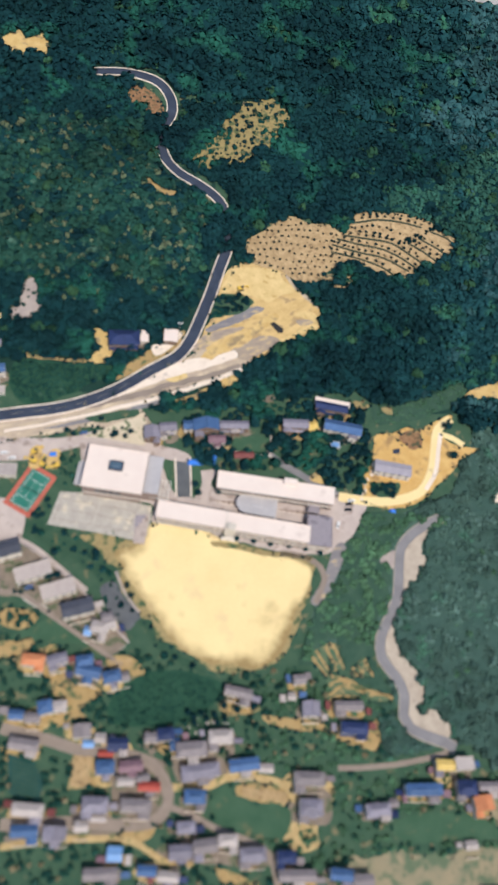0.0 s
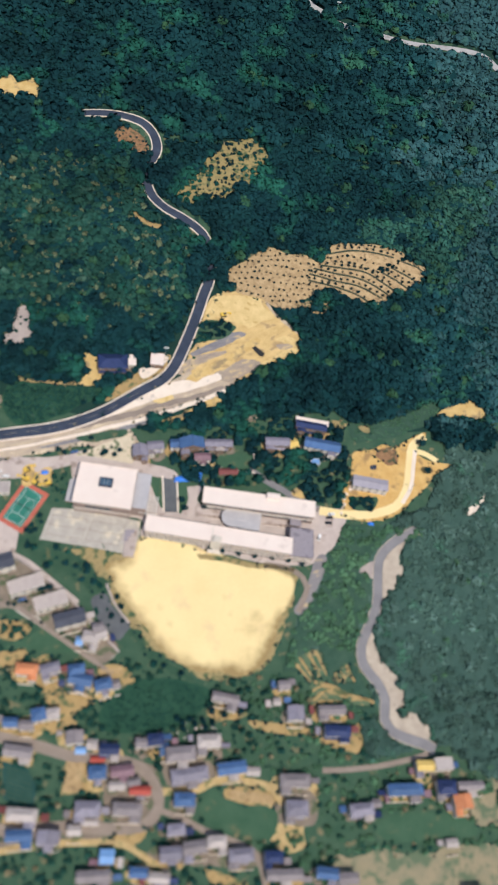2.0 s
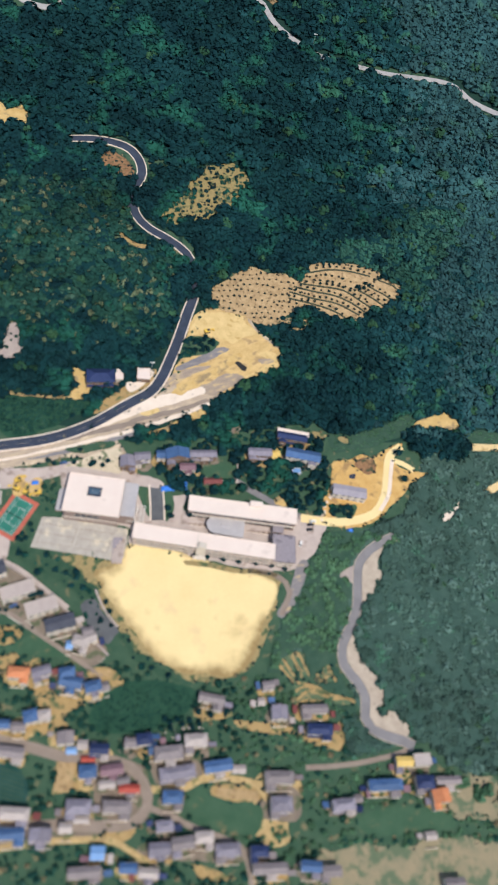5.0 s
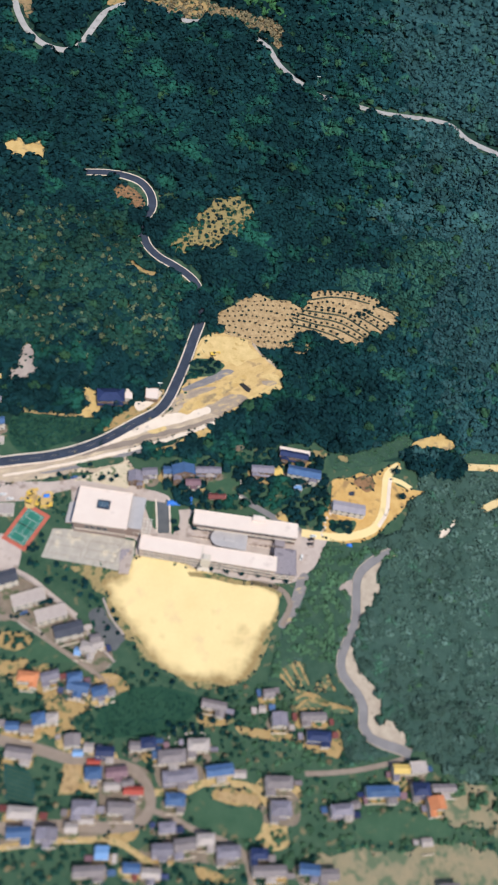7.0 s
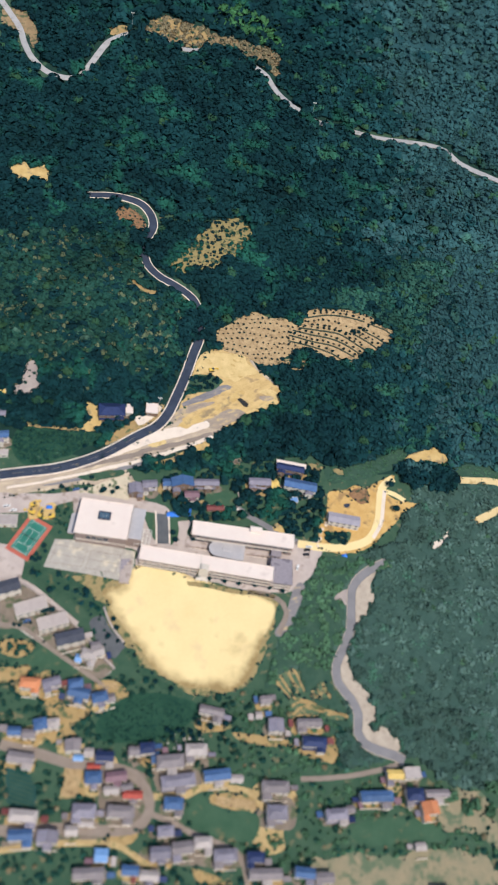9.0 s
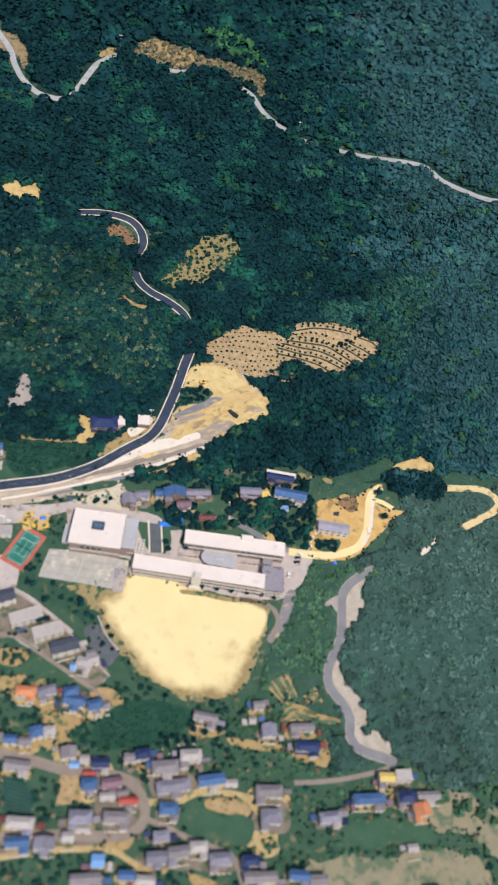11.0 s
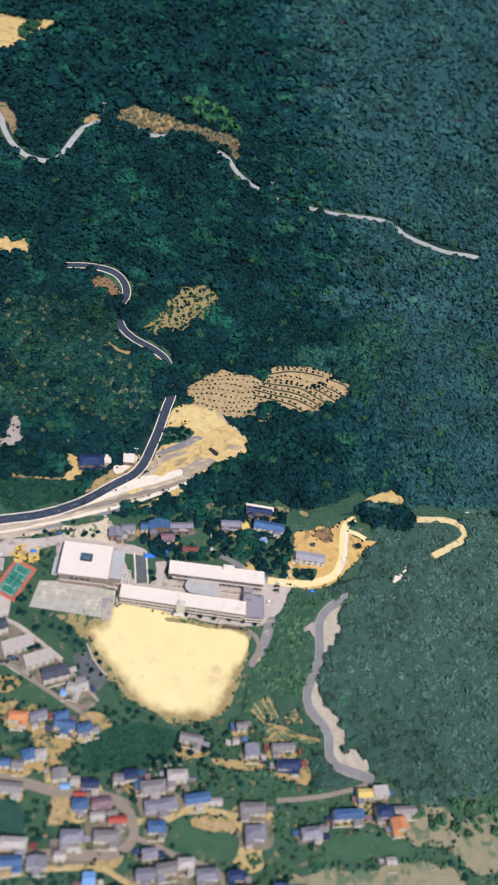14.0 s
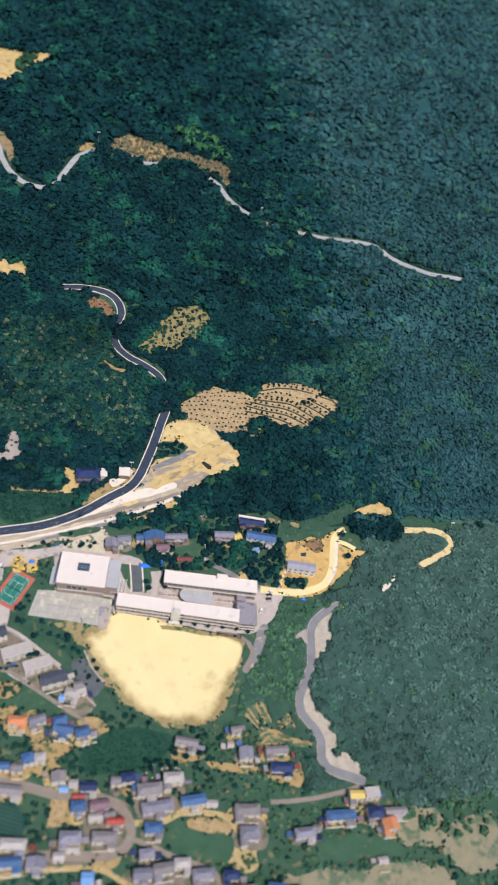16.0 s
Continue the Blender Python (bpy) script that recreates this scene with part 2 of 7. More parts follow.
ASPHALT_OLD = material("old_asphalt", (0.175, 0.165, 0.17), (0.25, 0.235, 0.235), 0.9, 8.0, 0.5, bump=0.1)
PAINT = material("road_paint", (0.7, 0.68, 0.62), (0.8, 0.78, 0.72), 0.7, 2.0, 0.2)
WHITE_ROOF = material("white_roof_sheet", (0.74, 0.61, 0.53), (0.80, 0.68, 0.59), 0.7, 9.0, 1.0, spots=((0.65, 0.53, 0.46), 8.0, 0.62))
GREY_ROOF = material("grey_roof_sheet", (0.24, 0.21, 0.23), (0.34, 0.30, 0.32), 0.8, 4.0, 0.8, spots=((0.17, 0.15, 0.17), 4.0, 0.55))
SILVER_ROOF = material("silver_roof_sheet", (0.45, 0.42, 0.42), (0.58, 0.54, 0.52), 0.45, 6.0, 0.6, metal=0.2)
CLAY = material("brown_wall", (0.240, 0.176, 0.152), (0.320, 0.240, 0.200), 0.9, 5.0, 0.4, thing=0.1)
PLASTER = material("cream_plaster", (0.54, 0.475, 0.40), (0.66, 0.59, 0.50), 0.9, 4.0, 0.4, thing=0.08)
TIMBER = material("weathered_timber", (0.16, 0.10, 0.07), (0.26, 0.17, 0.12), 0.85, 2.0, 0.3, thing=0.15)
ROOFS = {
    "blue": material("blue_tile", (0.046, 0.096, 0.216), (0.084, 0.156, 0.300), 0.45, 3.0, 0.5, wave=0.5, bump=0.6, thing=0.2),
    "navy": material("navy_tile", (0.018, 0.030, 0.085), (0.035, 0.05, 0.13), 0.45, 3.0, 0.5, wave=0.5, bump=0.6, thing=0.2),
    "grey": material("grey_tile", (0.185, 0.168, 0.205), (0.285, 0.258, 0.300), 0.55, 3.0, 0.5, wave=0.5, bump=0.6, thing=0.2),
    "pale": material("pale_tile", (0.186, 0.158, 0.162), (0.277, 0.237, 0.234), 0.6, 3.0, 0.5, wave=0.5, bump=0.5, thing=0.15),
    "white": material("white_tile", (0.364, 0.309, 0.283), (0.474, 0.410, 0.376), 0.6, 3.0, 0.5, wave=0.6, bump=0.4, thing=0.1),
    "red": material("red_tile", (0.32, 0.05, 0.04), (0.45, 0.09, 0.06), 0.55, 3.0, 0.5, wave=0.5, bump=0.5, thing=0.1),
    "orange": material("orange_tile", (0.52, 0.18, 0.08), (0.64, 0.26, 0.12), 0.6, 3.0, 0.5, wave=0.5, bump=0.5, thing=0.1),
    "plum": material("plum_tile", (0.16, 0.09, 0.11), (0.25, 0.15, 0.17), 0.55, 3.0, 0.5, wave=0.5, bump=0.5, thing=0.1),
    "sky": material("sky_blue_sheet", (0.14, 0.28, 0.52), (0.20, 0.36, 0.62), 0.4, 3.0, 0.5, wave=0.7, bump=0.4, thing=0.1),
    "brown": material("rust_sheet", (0.14, 0.04, 0.04), (0.22, 0.07, 0.06), 0.6, 3.0, 0.5, wave=0.6, bump=0.4, thing=0.1),
    "yellow": material("ochre_sheet", (0.62, 0.42, 0.10), (0.72, 0.52, 0.18), 0.6, 3.0, 0.5, wave=0.6, bump=0.4, thing=0.1),
}
ROOFS["beige"] = material("beige_flat_roof", (0.40, 0.33, 0.30), (0.52, 0.44, 0.39), 0.8, 4.0, 0.6, spots=((0.30, 0.25, 0.23), 4.0, 0.58))
ROOFS["slate"] = material("slate_sheet", (0.050, 0.054, 0.072), (0.088, 0.092, 0.115), 0.6, 3.0, 0.5, wave=0.6, bump=0.4, thing=0.1)
ROOFS["lilac"] = material("lilac_grey_sheet", (0.29, 0.265, 0.300), (0.40, 0.365, 0.395), 0.6, 4.0, 0.6, wave=0.8, bump=0.4)
ROOFS["bright"] = WHITE_ROOF
GLASS = material("dark_window_glass", (0.03, 0.04, 0.05), (0.07, 0.08, 0.10), 0.12, 3.0, 0.5)
FRAME_PAINT = material("window_frame_paint", (0.45, 0.40, 0.36), (0.55, 0.49, 0.44), 0.6, 2.0, 0.3)
SKYLIGHT = material("blue_skylight_glass", (0.05, 0.09, 0.13), (0.12, 0.18, 0.24), 0.12, 3.0, 0.5)
COURT_RED = material("red_court", (0.40, 0.095, 0.065), (0.50, 0.14, 0.095), 0.85, 6.0, 0.5)
COURT_GREEN = material("green_court", (0.02, 0.135, 0.10), (0.035, 0.18, 0.135), 0.85, 6.0, 0.5)
TARP = material("blue_tarp", (0.03, 0.16, 0.62), (0.06, 0.24, 0.75), 0.5, 1.5, 0.3, bump=0.6)
CAR_PAINT = {
    "black": material("black_car_paint", (0.02, 0.02, 0.025), (0.03, 0.03, 0.035), 0.25, 3.0, 0.5),
    "white": material("white_car_paint", (0.75, 0.74, 0.72), (0.80, 0.79, 0.77), 0.3, 3.0, 0.5),
    "blue": material("blue_car_paint", (0.06, 0.12, 0.28), (0.08, 0.15, 0.33), 0.3, 3.0, 0.5),
    "yellow": material("yellow_machine_paint", (0.66, 0.42, 0.06), (0.74, 0.50, 0.10), 0.45, 3.0, 0.5),
}
RUBBER = material("black_rubber", (0.02, 0.02, 0.02), (0.035, 0.035, 0.035), 0.9, 0.5, 0.1)
STEEL = material("galvanised_steel", (0.50, 0.49, 0.48), (0.62, 0.60, 0.58), 0.45, 1.0, 0.2, metal=0.7)


# ---- shaping helpers ----
SLOPE = 0.16035


def smooth(a, b, v):
    v = min(max((v - a) / (b - a), 0.0), 1.0)
    return v * v * (3 - 2 * v)


def ground(x, y):
    """Height of the hillside: an even slope that rolls gently under the woods and levels out far away."""
    yy = max(min(y, 1500.0), -600.0)
    roll = 2.6 * math.sin(x / 47 + 1.3) * math.cos(y / 61) + 2.0 * math.sin(x / 29 + y / 37) + 1.3 * math.cos(x / 23 - y / 19)
    return SLOPE * yy + roll * smooth(90, 170, y)


def part(name, bm, mat, parent=None, label="", kind=""):
    me = bpy.data.meshes.new(name)
    bm.to_mesh(me)
    bm.free()
    me.materials.append(mat)
    ob = new(name, me)
    if parent is not None:
        ob.parent = parent
    if label:
        ob["label"] = label
    if kind:
        ob["kind"] = kind
    return ob


def base(name, x, y, z, turn, label, category, group="", kind=""):
    e = new(name)
    e.matrix_basis = pose(x, y, z, 0, 0, turn)
    return tagged(e, label, category, group, kind)


def box(bm, x0, x1, y0, y1, z0, z1, bevel=0.0):
    v = [bm.verts.new(p) for p in ((x0, y0, z0), (x1, y0, z0), (x1, y1, z0), (x0, y1, z0), (x0, y0, z1), (x1, y0, z1), (x1, y1, z1), (x0, y1, z1))]
    f = [bm.faces.new([v[i] for i in q]) for q in ((3, 2, 1, 0), (4, 5, 6, 7), (0, 1, 5, 4), (1, 2, 6, 5), (2, 3, 7, 6), (3, 0, 4, 7))]
    if bevel:
        bmesh.ops.bevel(bm, geom=list({e for q in f for e in q.edges}), offset=bevel, segments=1, affect="EDGES")
    return bm


def boxes(*rows, bevel=0.0):
    bm = bmesh.new()
    for r in rows:
        box(bm, *r, bevel=bevel)
    return bm


def curve_points(flat, step=4.0, closed=False):
    """A smooth line (Catmull-Rom) through x, y pairs, every few metres."""
    p = [Vector((flat[i], flat[i + 1])) for i in range(0, len(flat), 2)]
    n, out = len(p), []
    for i in range(n if closed else n - 1):
        a, b = p[i], p[(i + 1) % n]
        o = p[i - 1] if closed or i else a * 2 - b
        c = p[(i + 2) % n] if closed or i + 2 < n else b * 2 - a
        m = max(1, int((b - a).length / step))
        for j in range(m):
            t = j / m
            out.append(0.5 * (2 * a + (b - o) * t + (2 * o - 5 * a + 4 * b - c) * t * t + (3 * a - 3 * b + c - o) * t ** 3))
    if not closed:
        out.append(p[-1])
    return out


CLEAR = []
RIMS = []


def inside(x, y, poly):
    hit, j = False, len(poly) - 1
    for i in range(len(poly)):
        (xi, yi), (xj, yj) = poly[i], poly[j]
        if (yi > y) != (yj > y) and x < (xj - xi) * (y - yi) / (yj - yi) + xi:
            hit = not hit
        j = i
    return hit


def keep_clear(poly):
    xs, ys = [p[0] for p in poly], [p[1] for p in poly]
    CLEAR.append((min(xs), max(xs), min(ys), max(ys), [tuple(p) for p in poly]))


def is_clear(x, y, margin=0.0):
    for x0, x1, y0, y1, poly in CLEAR:
        if x0 - margin < x < x1 + margin and y0 - margin < y < y1 + margin and inside(x, y, poly):
            return True
    return False


def patch(name, flat, mat, label, lift=0.10, wiggle=0.8, smoothed=True, clear=True, category="ground", parent=None, kind="structure", tufts=0.0, cell=7.0):
    """A piece of ground with an uneven edge, lying on the hillside, with a rim that goes down into it."""
    pts = curve_points(flat, 1.6, True) if smoothed else [Vector((flat[i], flat[i + 1])) for i in range(0, len(flat), 2)]
    if wiggle:
        for p in pts:
            for f, k in ((0.07, 1.5), (0.2, 0.8), (0.45, 0.35)):
                p += Vector((noise.noise((p.x * f, p.y * f, lift * 40)), noise.noise((p.x * f, p.y * f, 9 + lift * 40)))) * wiggle * k
    if clear:
        keep_clear(pts)
    if tufts:
        RIMS.append((tufts, pts))
    bm = bmesh.new()
    bmesh.ops.triangulate(bm, faces=[bm.faces.new([bm.verts.new((p.x, p.y, 0)) for p in pts])])
    if max(p.y for p in pts) > 90 or cell < 7:
        for axis in (0, 1):
            lo, hi = min(p[axis] for p in pts), max(p[axis] for p in pts)
            for c in range(int(lo // cell) + 1, int(hi // cell) + 1):
                co, no = [0, 0, 0], [0, 0, 0]
                co[axis], no[axis] = c * cell, 1
                bmesh.ops.bisect_plane(bm, geom=bm.verts[:] + bm.edges[:] + bm.faces[:], plane_co=co, plane_no=no)
    rim = [e for e in bm.edges if e.is_boundary]
    low = [v for v in bmesh.ops.extrude_edge_only(bm, edges=rim)["geom"] if isinstance(v, bmesh.types.BMVert)]
    for v in bm.verts:
        v.co.z = ground(v.co.x, v.co.y) + lift
    for v in low:
        v.co.z -= lift + 0.4
    bmesh.ops.recalc_face_normals(bm, faces=bm.faces)
    if sum(f.normal.z for f in bm.faces) < 0:
        bmesh.ops.reverse_faces(bm, faces=bm.faces)
    ob = part(name, bm, mat, parent)
    return tagged(ob, label, category, "", kind) if parent is None else ob


def ribbon(flat, left, right, lift, thick=0.5, step=4.0, dash=0.0):
    """A strip along a smooth line, from left to right metres beside it. dash: every other stretch of that length is left out."""
    pts = curve_points(flat, dash or step)
    bm, rows = bmesh.new(), []
    for i, p in enumerate(pts):
        d = (pts[min(i + 1, len(pts) - 1)] - pts[max(i - 1, 0)]).normalized()
        nrm = Vector((-d.y, d.x))
        a, b = p + nrm * left, p - nrm * right
        za, zb = ground(a.x, a.y) + lift, ground(b.x, b.y) + lift
        rows.append([bm.verts.new(q) for q in ((a.x, a.y, za), (b.x, b.y, zb), (b.x, b.y, zb - thick), (a.x, a.y, za - thick))])
    for i, (r, s) in enumerate(zip(rows, rows[1:])):
        if dash and i % 2:
            continue
        for j in range(4):
            bm.faces.new((r[j], r[(j + 1) % 4], s[(j + 1) % 4], s[j]))
    bmesh.ops.delete(bm, geom=[v for v in bm.verts if not v.link_faces], context="VERTS")
    bmesh.ops.recalc_face_normals(bm, faces=bm.faces)
    return bm


def strip_clear(flat, half):
    pts = curve_points(flat, 6.0)
    l, r = [], []
    for i, p in enumerate(pts):
        d = (pts[min(i + 1, len(pts) - 1)] - pts[max(i - 1, 0)]).normalized()
        nrm = Vector((-d.y, d.x))
        l.append(p + nrm * half)
        r.append(p - nrm * half)
    keep_clear(l + r[::-1])


def road(name, flat, width, mat, label, edge=0.0, edge_mat=None, lift=0.16, line=False, clear=1.0):
    ob = tagged(part(name, ribbon(flat, width / 2, width / 2, lift), mat), label, "road", "", "structure")
    if edge:
        part("kerb", ribbon(flat, width / 2 + edge, -width / 2, lift + 0.2, 0.8), edge_mat, ob, "pale concrete kerb")
        part("kerb", ribbon(flat, -width / 2, width / 2 + edge, lift + 0.2, 0.8), edge_mat, ob, "pale concrete kerb")
    if line:
        part("centre_line", ribbon(flat, 0.2, 0.2, lift + 0.02, 0.02, dash=5.0), PAINT, ob, "dashed white centre line")
    if clear:
        strip_clear(flat, width / 2 + edge + clear)
    return ob


# ---- the hillside ----
def hillside():
    xs = [-4500, -2500, -1400, -900, -600] + list(range(-420, 701, 14)) + [900, 1200, 1800, 3000, 4500]
    ys = [-4500, -2500, -1400, -800, -500] + list(range(-320, 1001, 14)) + [1150, 1300, 1500, 1800, 2600, 3500, 4500]
    bm = bmesh.new()
    grid = [[bm.verts.new((x, y, ground(x, y))) for x in xs] for y in ys]
    for a, b in zip(grid, grid[1:]):
        for i in range(len(xs) - 1):
            bm.faces.new((a[i], a[i + 1], b[i + 1], b[i]))
    return tagged(part("ground", bm, TURF), "sloping green hillside covered in rough grass and soil", "ground", "", "structure")


hillside()

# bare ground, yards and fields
# dark sheet below the woods: tree shade put into the ground colour
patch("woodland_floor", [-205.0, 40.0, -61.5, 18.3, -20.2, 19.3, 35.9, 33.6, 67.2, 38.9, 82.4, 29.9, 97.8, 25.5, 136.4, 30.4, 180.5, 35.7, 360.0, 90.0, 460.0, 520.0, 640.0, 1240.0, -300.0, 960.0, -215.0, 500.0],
      SHADE_FLOOR, "woodland ground coloured dark for the shade under trees", 0.05, 0, False, False)
patch("scrub_floor", [58.6, -39.5, 92.7, -38.0, 124.5, -23.1, 145.4, 20.4, 180.1, 32.6, 320.0, 80.0, 300.0, -60.0, 217.6, -171.4, 144.4, -180.1, 122.9, -162.4, 98.8, -166.8, 84.0, -144.4, 72.7, -113.2, 52.2, -113.6, 31.7, -123.4, 39.3, -94.4], SCRUB_FLOOR, "green scrub ground, lightened where shrubs shade it", 0.05, 0, False, False)

patch("bare_ground", [-180.7, -11.3, -182.9, 1.8, -101.6, 16.6, -67.9, 35.1, -37.8, 54.2, -27.1, 73.2, -15.1, 110.5, -11.3, 123.8, 18.0, 126.8, 26.8, 114.6, 45.7, 94.6, 38.0, 81.5, 21.2, 71.0, 6.4, 58.8, -5.0, 50.5, -20.7, 41.3, -47.7, 28.5, -65.2, 20.0, -60.7, 4.7, -96.9, 2.3, -113.2, -3.3, -179.5, -18.4],
      WORKS, "streaked grey and tan gravel of a road building site", tufts=0.25)
patch("earth_slope", [-32.6, 50.8, -28.2, 59.6, -31.1, 70.0, -26.7, 80.4, -26.8, 84.1, -23.3, 98.3, -20.0, 109.8, -15.1, 122.0, -1.7, 126.3, 17.0, 127.3, 22.4, 117.2, 28.8, 109.0, 36.4, 102.1, 46.0, 94.4, 45.4, 85.4, 39.4, 77.9, 28.7, 74.1, 23.8, 70.0, 18.1, 63.1, 10.0, 61.1, 2.1, 56.8, -5.1, 53.9, -9.9, 56.9, -19.3, 53.4], CUTTING, "tan excavated earth slope with vehicle tracks", 0.2, 1.2)
patch("bright_earth", [-20.9, 99.5, -18.4, 111.9, -13.7, 120.2, 5.1, 124.4, 17.3, 123.7, 21.7, 115.1, 28.8, 107.7, 20.4, 103.2, 10.4, 99.2, 2.9, 101.5, -6.2, 101.6, -14.5, 102.6], BRIGHT_EARTH, "bright yellow freshly cut earth", 0.26, 1.6)
patch("bright_earth", [18.9, 65.0, 25.4, 72.0, 36.9, 77.1, 44.5, 84.9, 42.9, 90.3, 34.6, 93.2, 28.7, 90.4, 36.2, 85.9, 29.5, 78.8, 20.5, 73.3, 15.6, 67.4], BRIGHT_EARTH, "bright yellow bank at the rim of the excavation", 0.25, 1.2)
patch("gravel_streak", [-29.6, 74.1, -20.3, 80.5, -10.7, 86.3, -1.1, 92.5, 8.5, 93.1, 1.5, 87.5, -8.9, 80.6, -20.1, 75.1, -27.9, 71.8], STONE_CHIPS, "dark blue grey strip of crushed stone", 0.30, 0.9)
patch("gravel_streak", [-37.2, 59.1, -31.3, 69.1, -20.0, 73.8, -10.5, 77.9, -5.3, 77.7, -16.7, 69.6, -26.0, 63.4, -33.6, 57.0], CRUSHED, "brown grey strip of crushed stone", 0.28, 0.9)
patch("gravel_streak", [-13.2, 60.2, -3.8, 67.3, 7.4, 72.9, 17.2, 72.6, 19.7, 66.9, 10.8, 62.8, 2.8, 58.0, -5.1, 55.1], CRUSHED, "grey brown rubble below the pit", 0.27, 1.2)
patch("earth_track", [-32.6, 51.8, -28.2, 58.7, -16.6, 65.7, -3.9, 74.2, 5.7, 82.8, 13.0, 89.5, 17.9, 88.1, 10.6, 80.0, -0.6, 71.2, -13.3, 62.5, -25.7, 54.9], EARTH, "yellow track of packed earth", 0.33, 0.8)
patch("gravel_streak", [28.7, 85.5, 37.0, 87.9, 40.0, 85.6, 33.7, 82.7], CRUSHED, "grey stones at the top of the excavation", 0.31, 0.6)
patch("concrete_apron", [-80.3, 22.2, -64.7, 34.4, -47.2, 47.0, -32.7, 54.3, -25.6, 52.5, -19.4, 57.3, -10.8, 60.6, -8.3, 56.9, -13.0, 53.5, -25.4, 48.0, -42.2, 41.0, -60.1, 33.3, -74.6, 25.0], CONCRETE, "pale concrete strip beside the new road", 0.36, 0.8)
patch("gravel_streak", [-52.7, 36.6, -43.8, 42.2, -38.7, 39.9, -46.5, 35.1], BRIGHT_EARTH, "yellow sand spilled on the gravel", 0.34, 0.8)
patch("gravel_streak", [-101.8, 15.5, -71.7, 26.2, -49.5, 34.9, -25.2, 43.9, -6.6, 52.5, -5.0, 50.2, -25.1, 40.8, -49.3, 30.8, -72.8, 21.9, -98.7, 13.5], LANE_PAVING, "grey tan strip of the former road", 0.30, 0.9)
patch("concrete_apron", [-142.6, -3.5, -123.4, 1.9, -106.8, 7.2, -81.3, 16.2, -52.1, 27.1, -25.1, 39.6, -5.7, 49.3, -4.9, 47.1, -23.4, 37.3, -49.0, 25.5, -78.2, 14.9, -106.6, 5.5, -142.4, -5.0], CONCRETE, "narrow pale concrete strip beside the gravel", 0.37, 0.4)
patch("tan_bank", [-45.8, 22.8, -30.9, 31.8, -18.8, 38.8, -9.2, 43.4, -10.1, 36.1, -24.8, 32.0, -33.7, 26.1, -41.1, 21.9], EARTH, "tan bare bank below the gravel strips", 0.24, 1.0, tufts=0.3)
patch("gravel_streak", [-120.3, -0.3, -106.4, 3.9, -81.0, 13.0, -56.3, 22.6, -52.9, 21.2, -77.9, 11.0, -106.2, 1.7], ASPHALT_OLD, "old asphalt strip of the former road", 0.30, 0.8)
patch("gravel_streak", [-97.3, 7.6, -80.5, 13.0, -67.4, 15.9, -69.8, 10.3, -86.9, 6.0], TURF, "weedy island between road strips", 0.32, 1.2)
patch("gravel_yard", [-95.2, -2.4, -81.2, 5.1, -65.1, 11.5, -61.9, 3.8, -63.8, -7.0, -88.4, -6.1, -96.3, -8.1], GRAVEL_YARD, "weedy gravel yard beside grey house", 0.22)
HOLLOW = [-26.5, 82.8, -22.9, 98.3, -14.5, 101.5, -4.5, 100.7, 1.6, 97.3, -5.9, 89.6, -17.2, 84.7]
patch("green_hollow", HOLLOW, TURF, "overgrown hollow in the excavated earth", 0.34, clear=False)
# no hole: a flat black sheet paints the pit's shade
patch("dark_pit", [11.7, 81.9, 14.2, 83.7, 20.8, 78.8, 19.7, 75.8, 17.2, 76.3], RUBBER, "flat black patch for the shade in an excavated pit", 0.36, 0.2, smoothed=False)
patch("school_grounds", [-180.6, -12.0, -113.0, -5.5, -86.4, -0.1, -54.9, -4.9, -35.4, -11.3, -33.3, -20.9, -19.3, -18.6, -15.6, -30.3, 63.6, -28.1, 75.4, -28.6, 68.4, -40.9, 60.8, -54.0, 47.4, -64.1, 19.7, -64.5, -18.5, -58.6, -52.3, -54.1, -56.4, -41.3, -94.9, -37.2, -98.5, -16.5, -108.8, -14.2, -177.8, -28.9], PAVING, "worn pale paving round the school buildings", 0.14)
patch("sandy_edge", [-53.0, -52.8, -18.5, -57.6, 5.5, -65.0, 21.1, -67.2, 34.6, -69.5, 40.0, -75.8, 37.6, -85.1, 31.1, -97.2, 26.8, -107.7, 22.6, -119.8, 13.6, -128.6, 0.7, -131.2, -15.3, -129.6, -29.7, -124.9, -42.0, -117.2, -50.0, -108.7, -59.4, -100.1, -67.8, -88.2, -73.7, -77.3, -80.8, -68.9, -91.0, -62.6, -78.3, -60.0, -61.7, -62.4], GRASSY_SAND, "trodden sandy edge with grass tufts", 0.16, 2.6, tufts=0.22)
sports = patch("sports_ground", [-55.0, -54.3, -41.7, -52.3, -18.5, -57.9, 5.5, -65.3, 21.4, -67.5, 34.6, -69.8, 38.6, -75.5, 36.6, -84.8, 29.4, -96.9, 24.8, -106.4, 20.9, -118.0, 13.9, -126.5, 2.0, -129.1, -13.8, -127.4, -26.2, -124.0, -37.9, -115.9, -45.3, -107.0, -53.7, -98.7, -62.4, -87.7, -68.8, -77.8, -74.2, -70.0, -64.8, -66.3, -57.8, -63.0], SPORTS_SAND, "pale sand school sports ground with brown worn edges", 0.24, 1.4, cell=2.0)


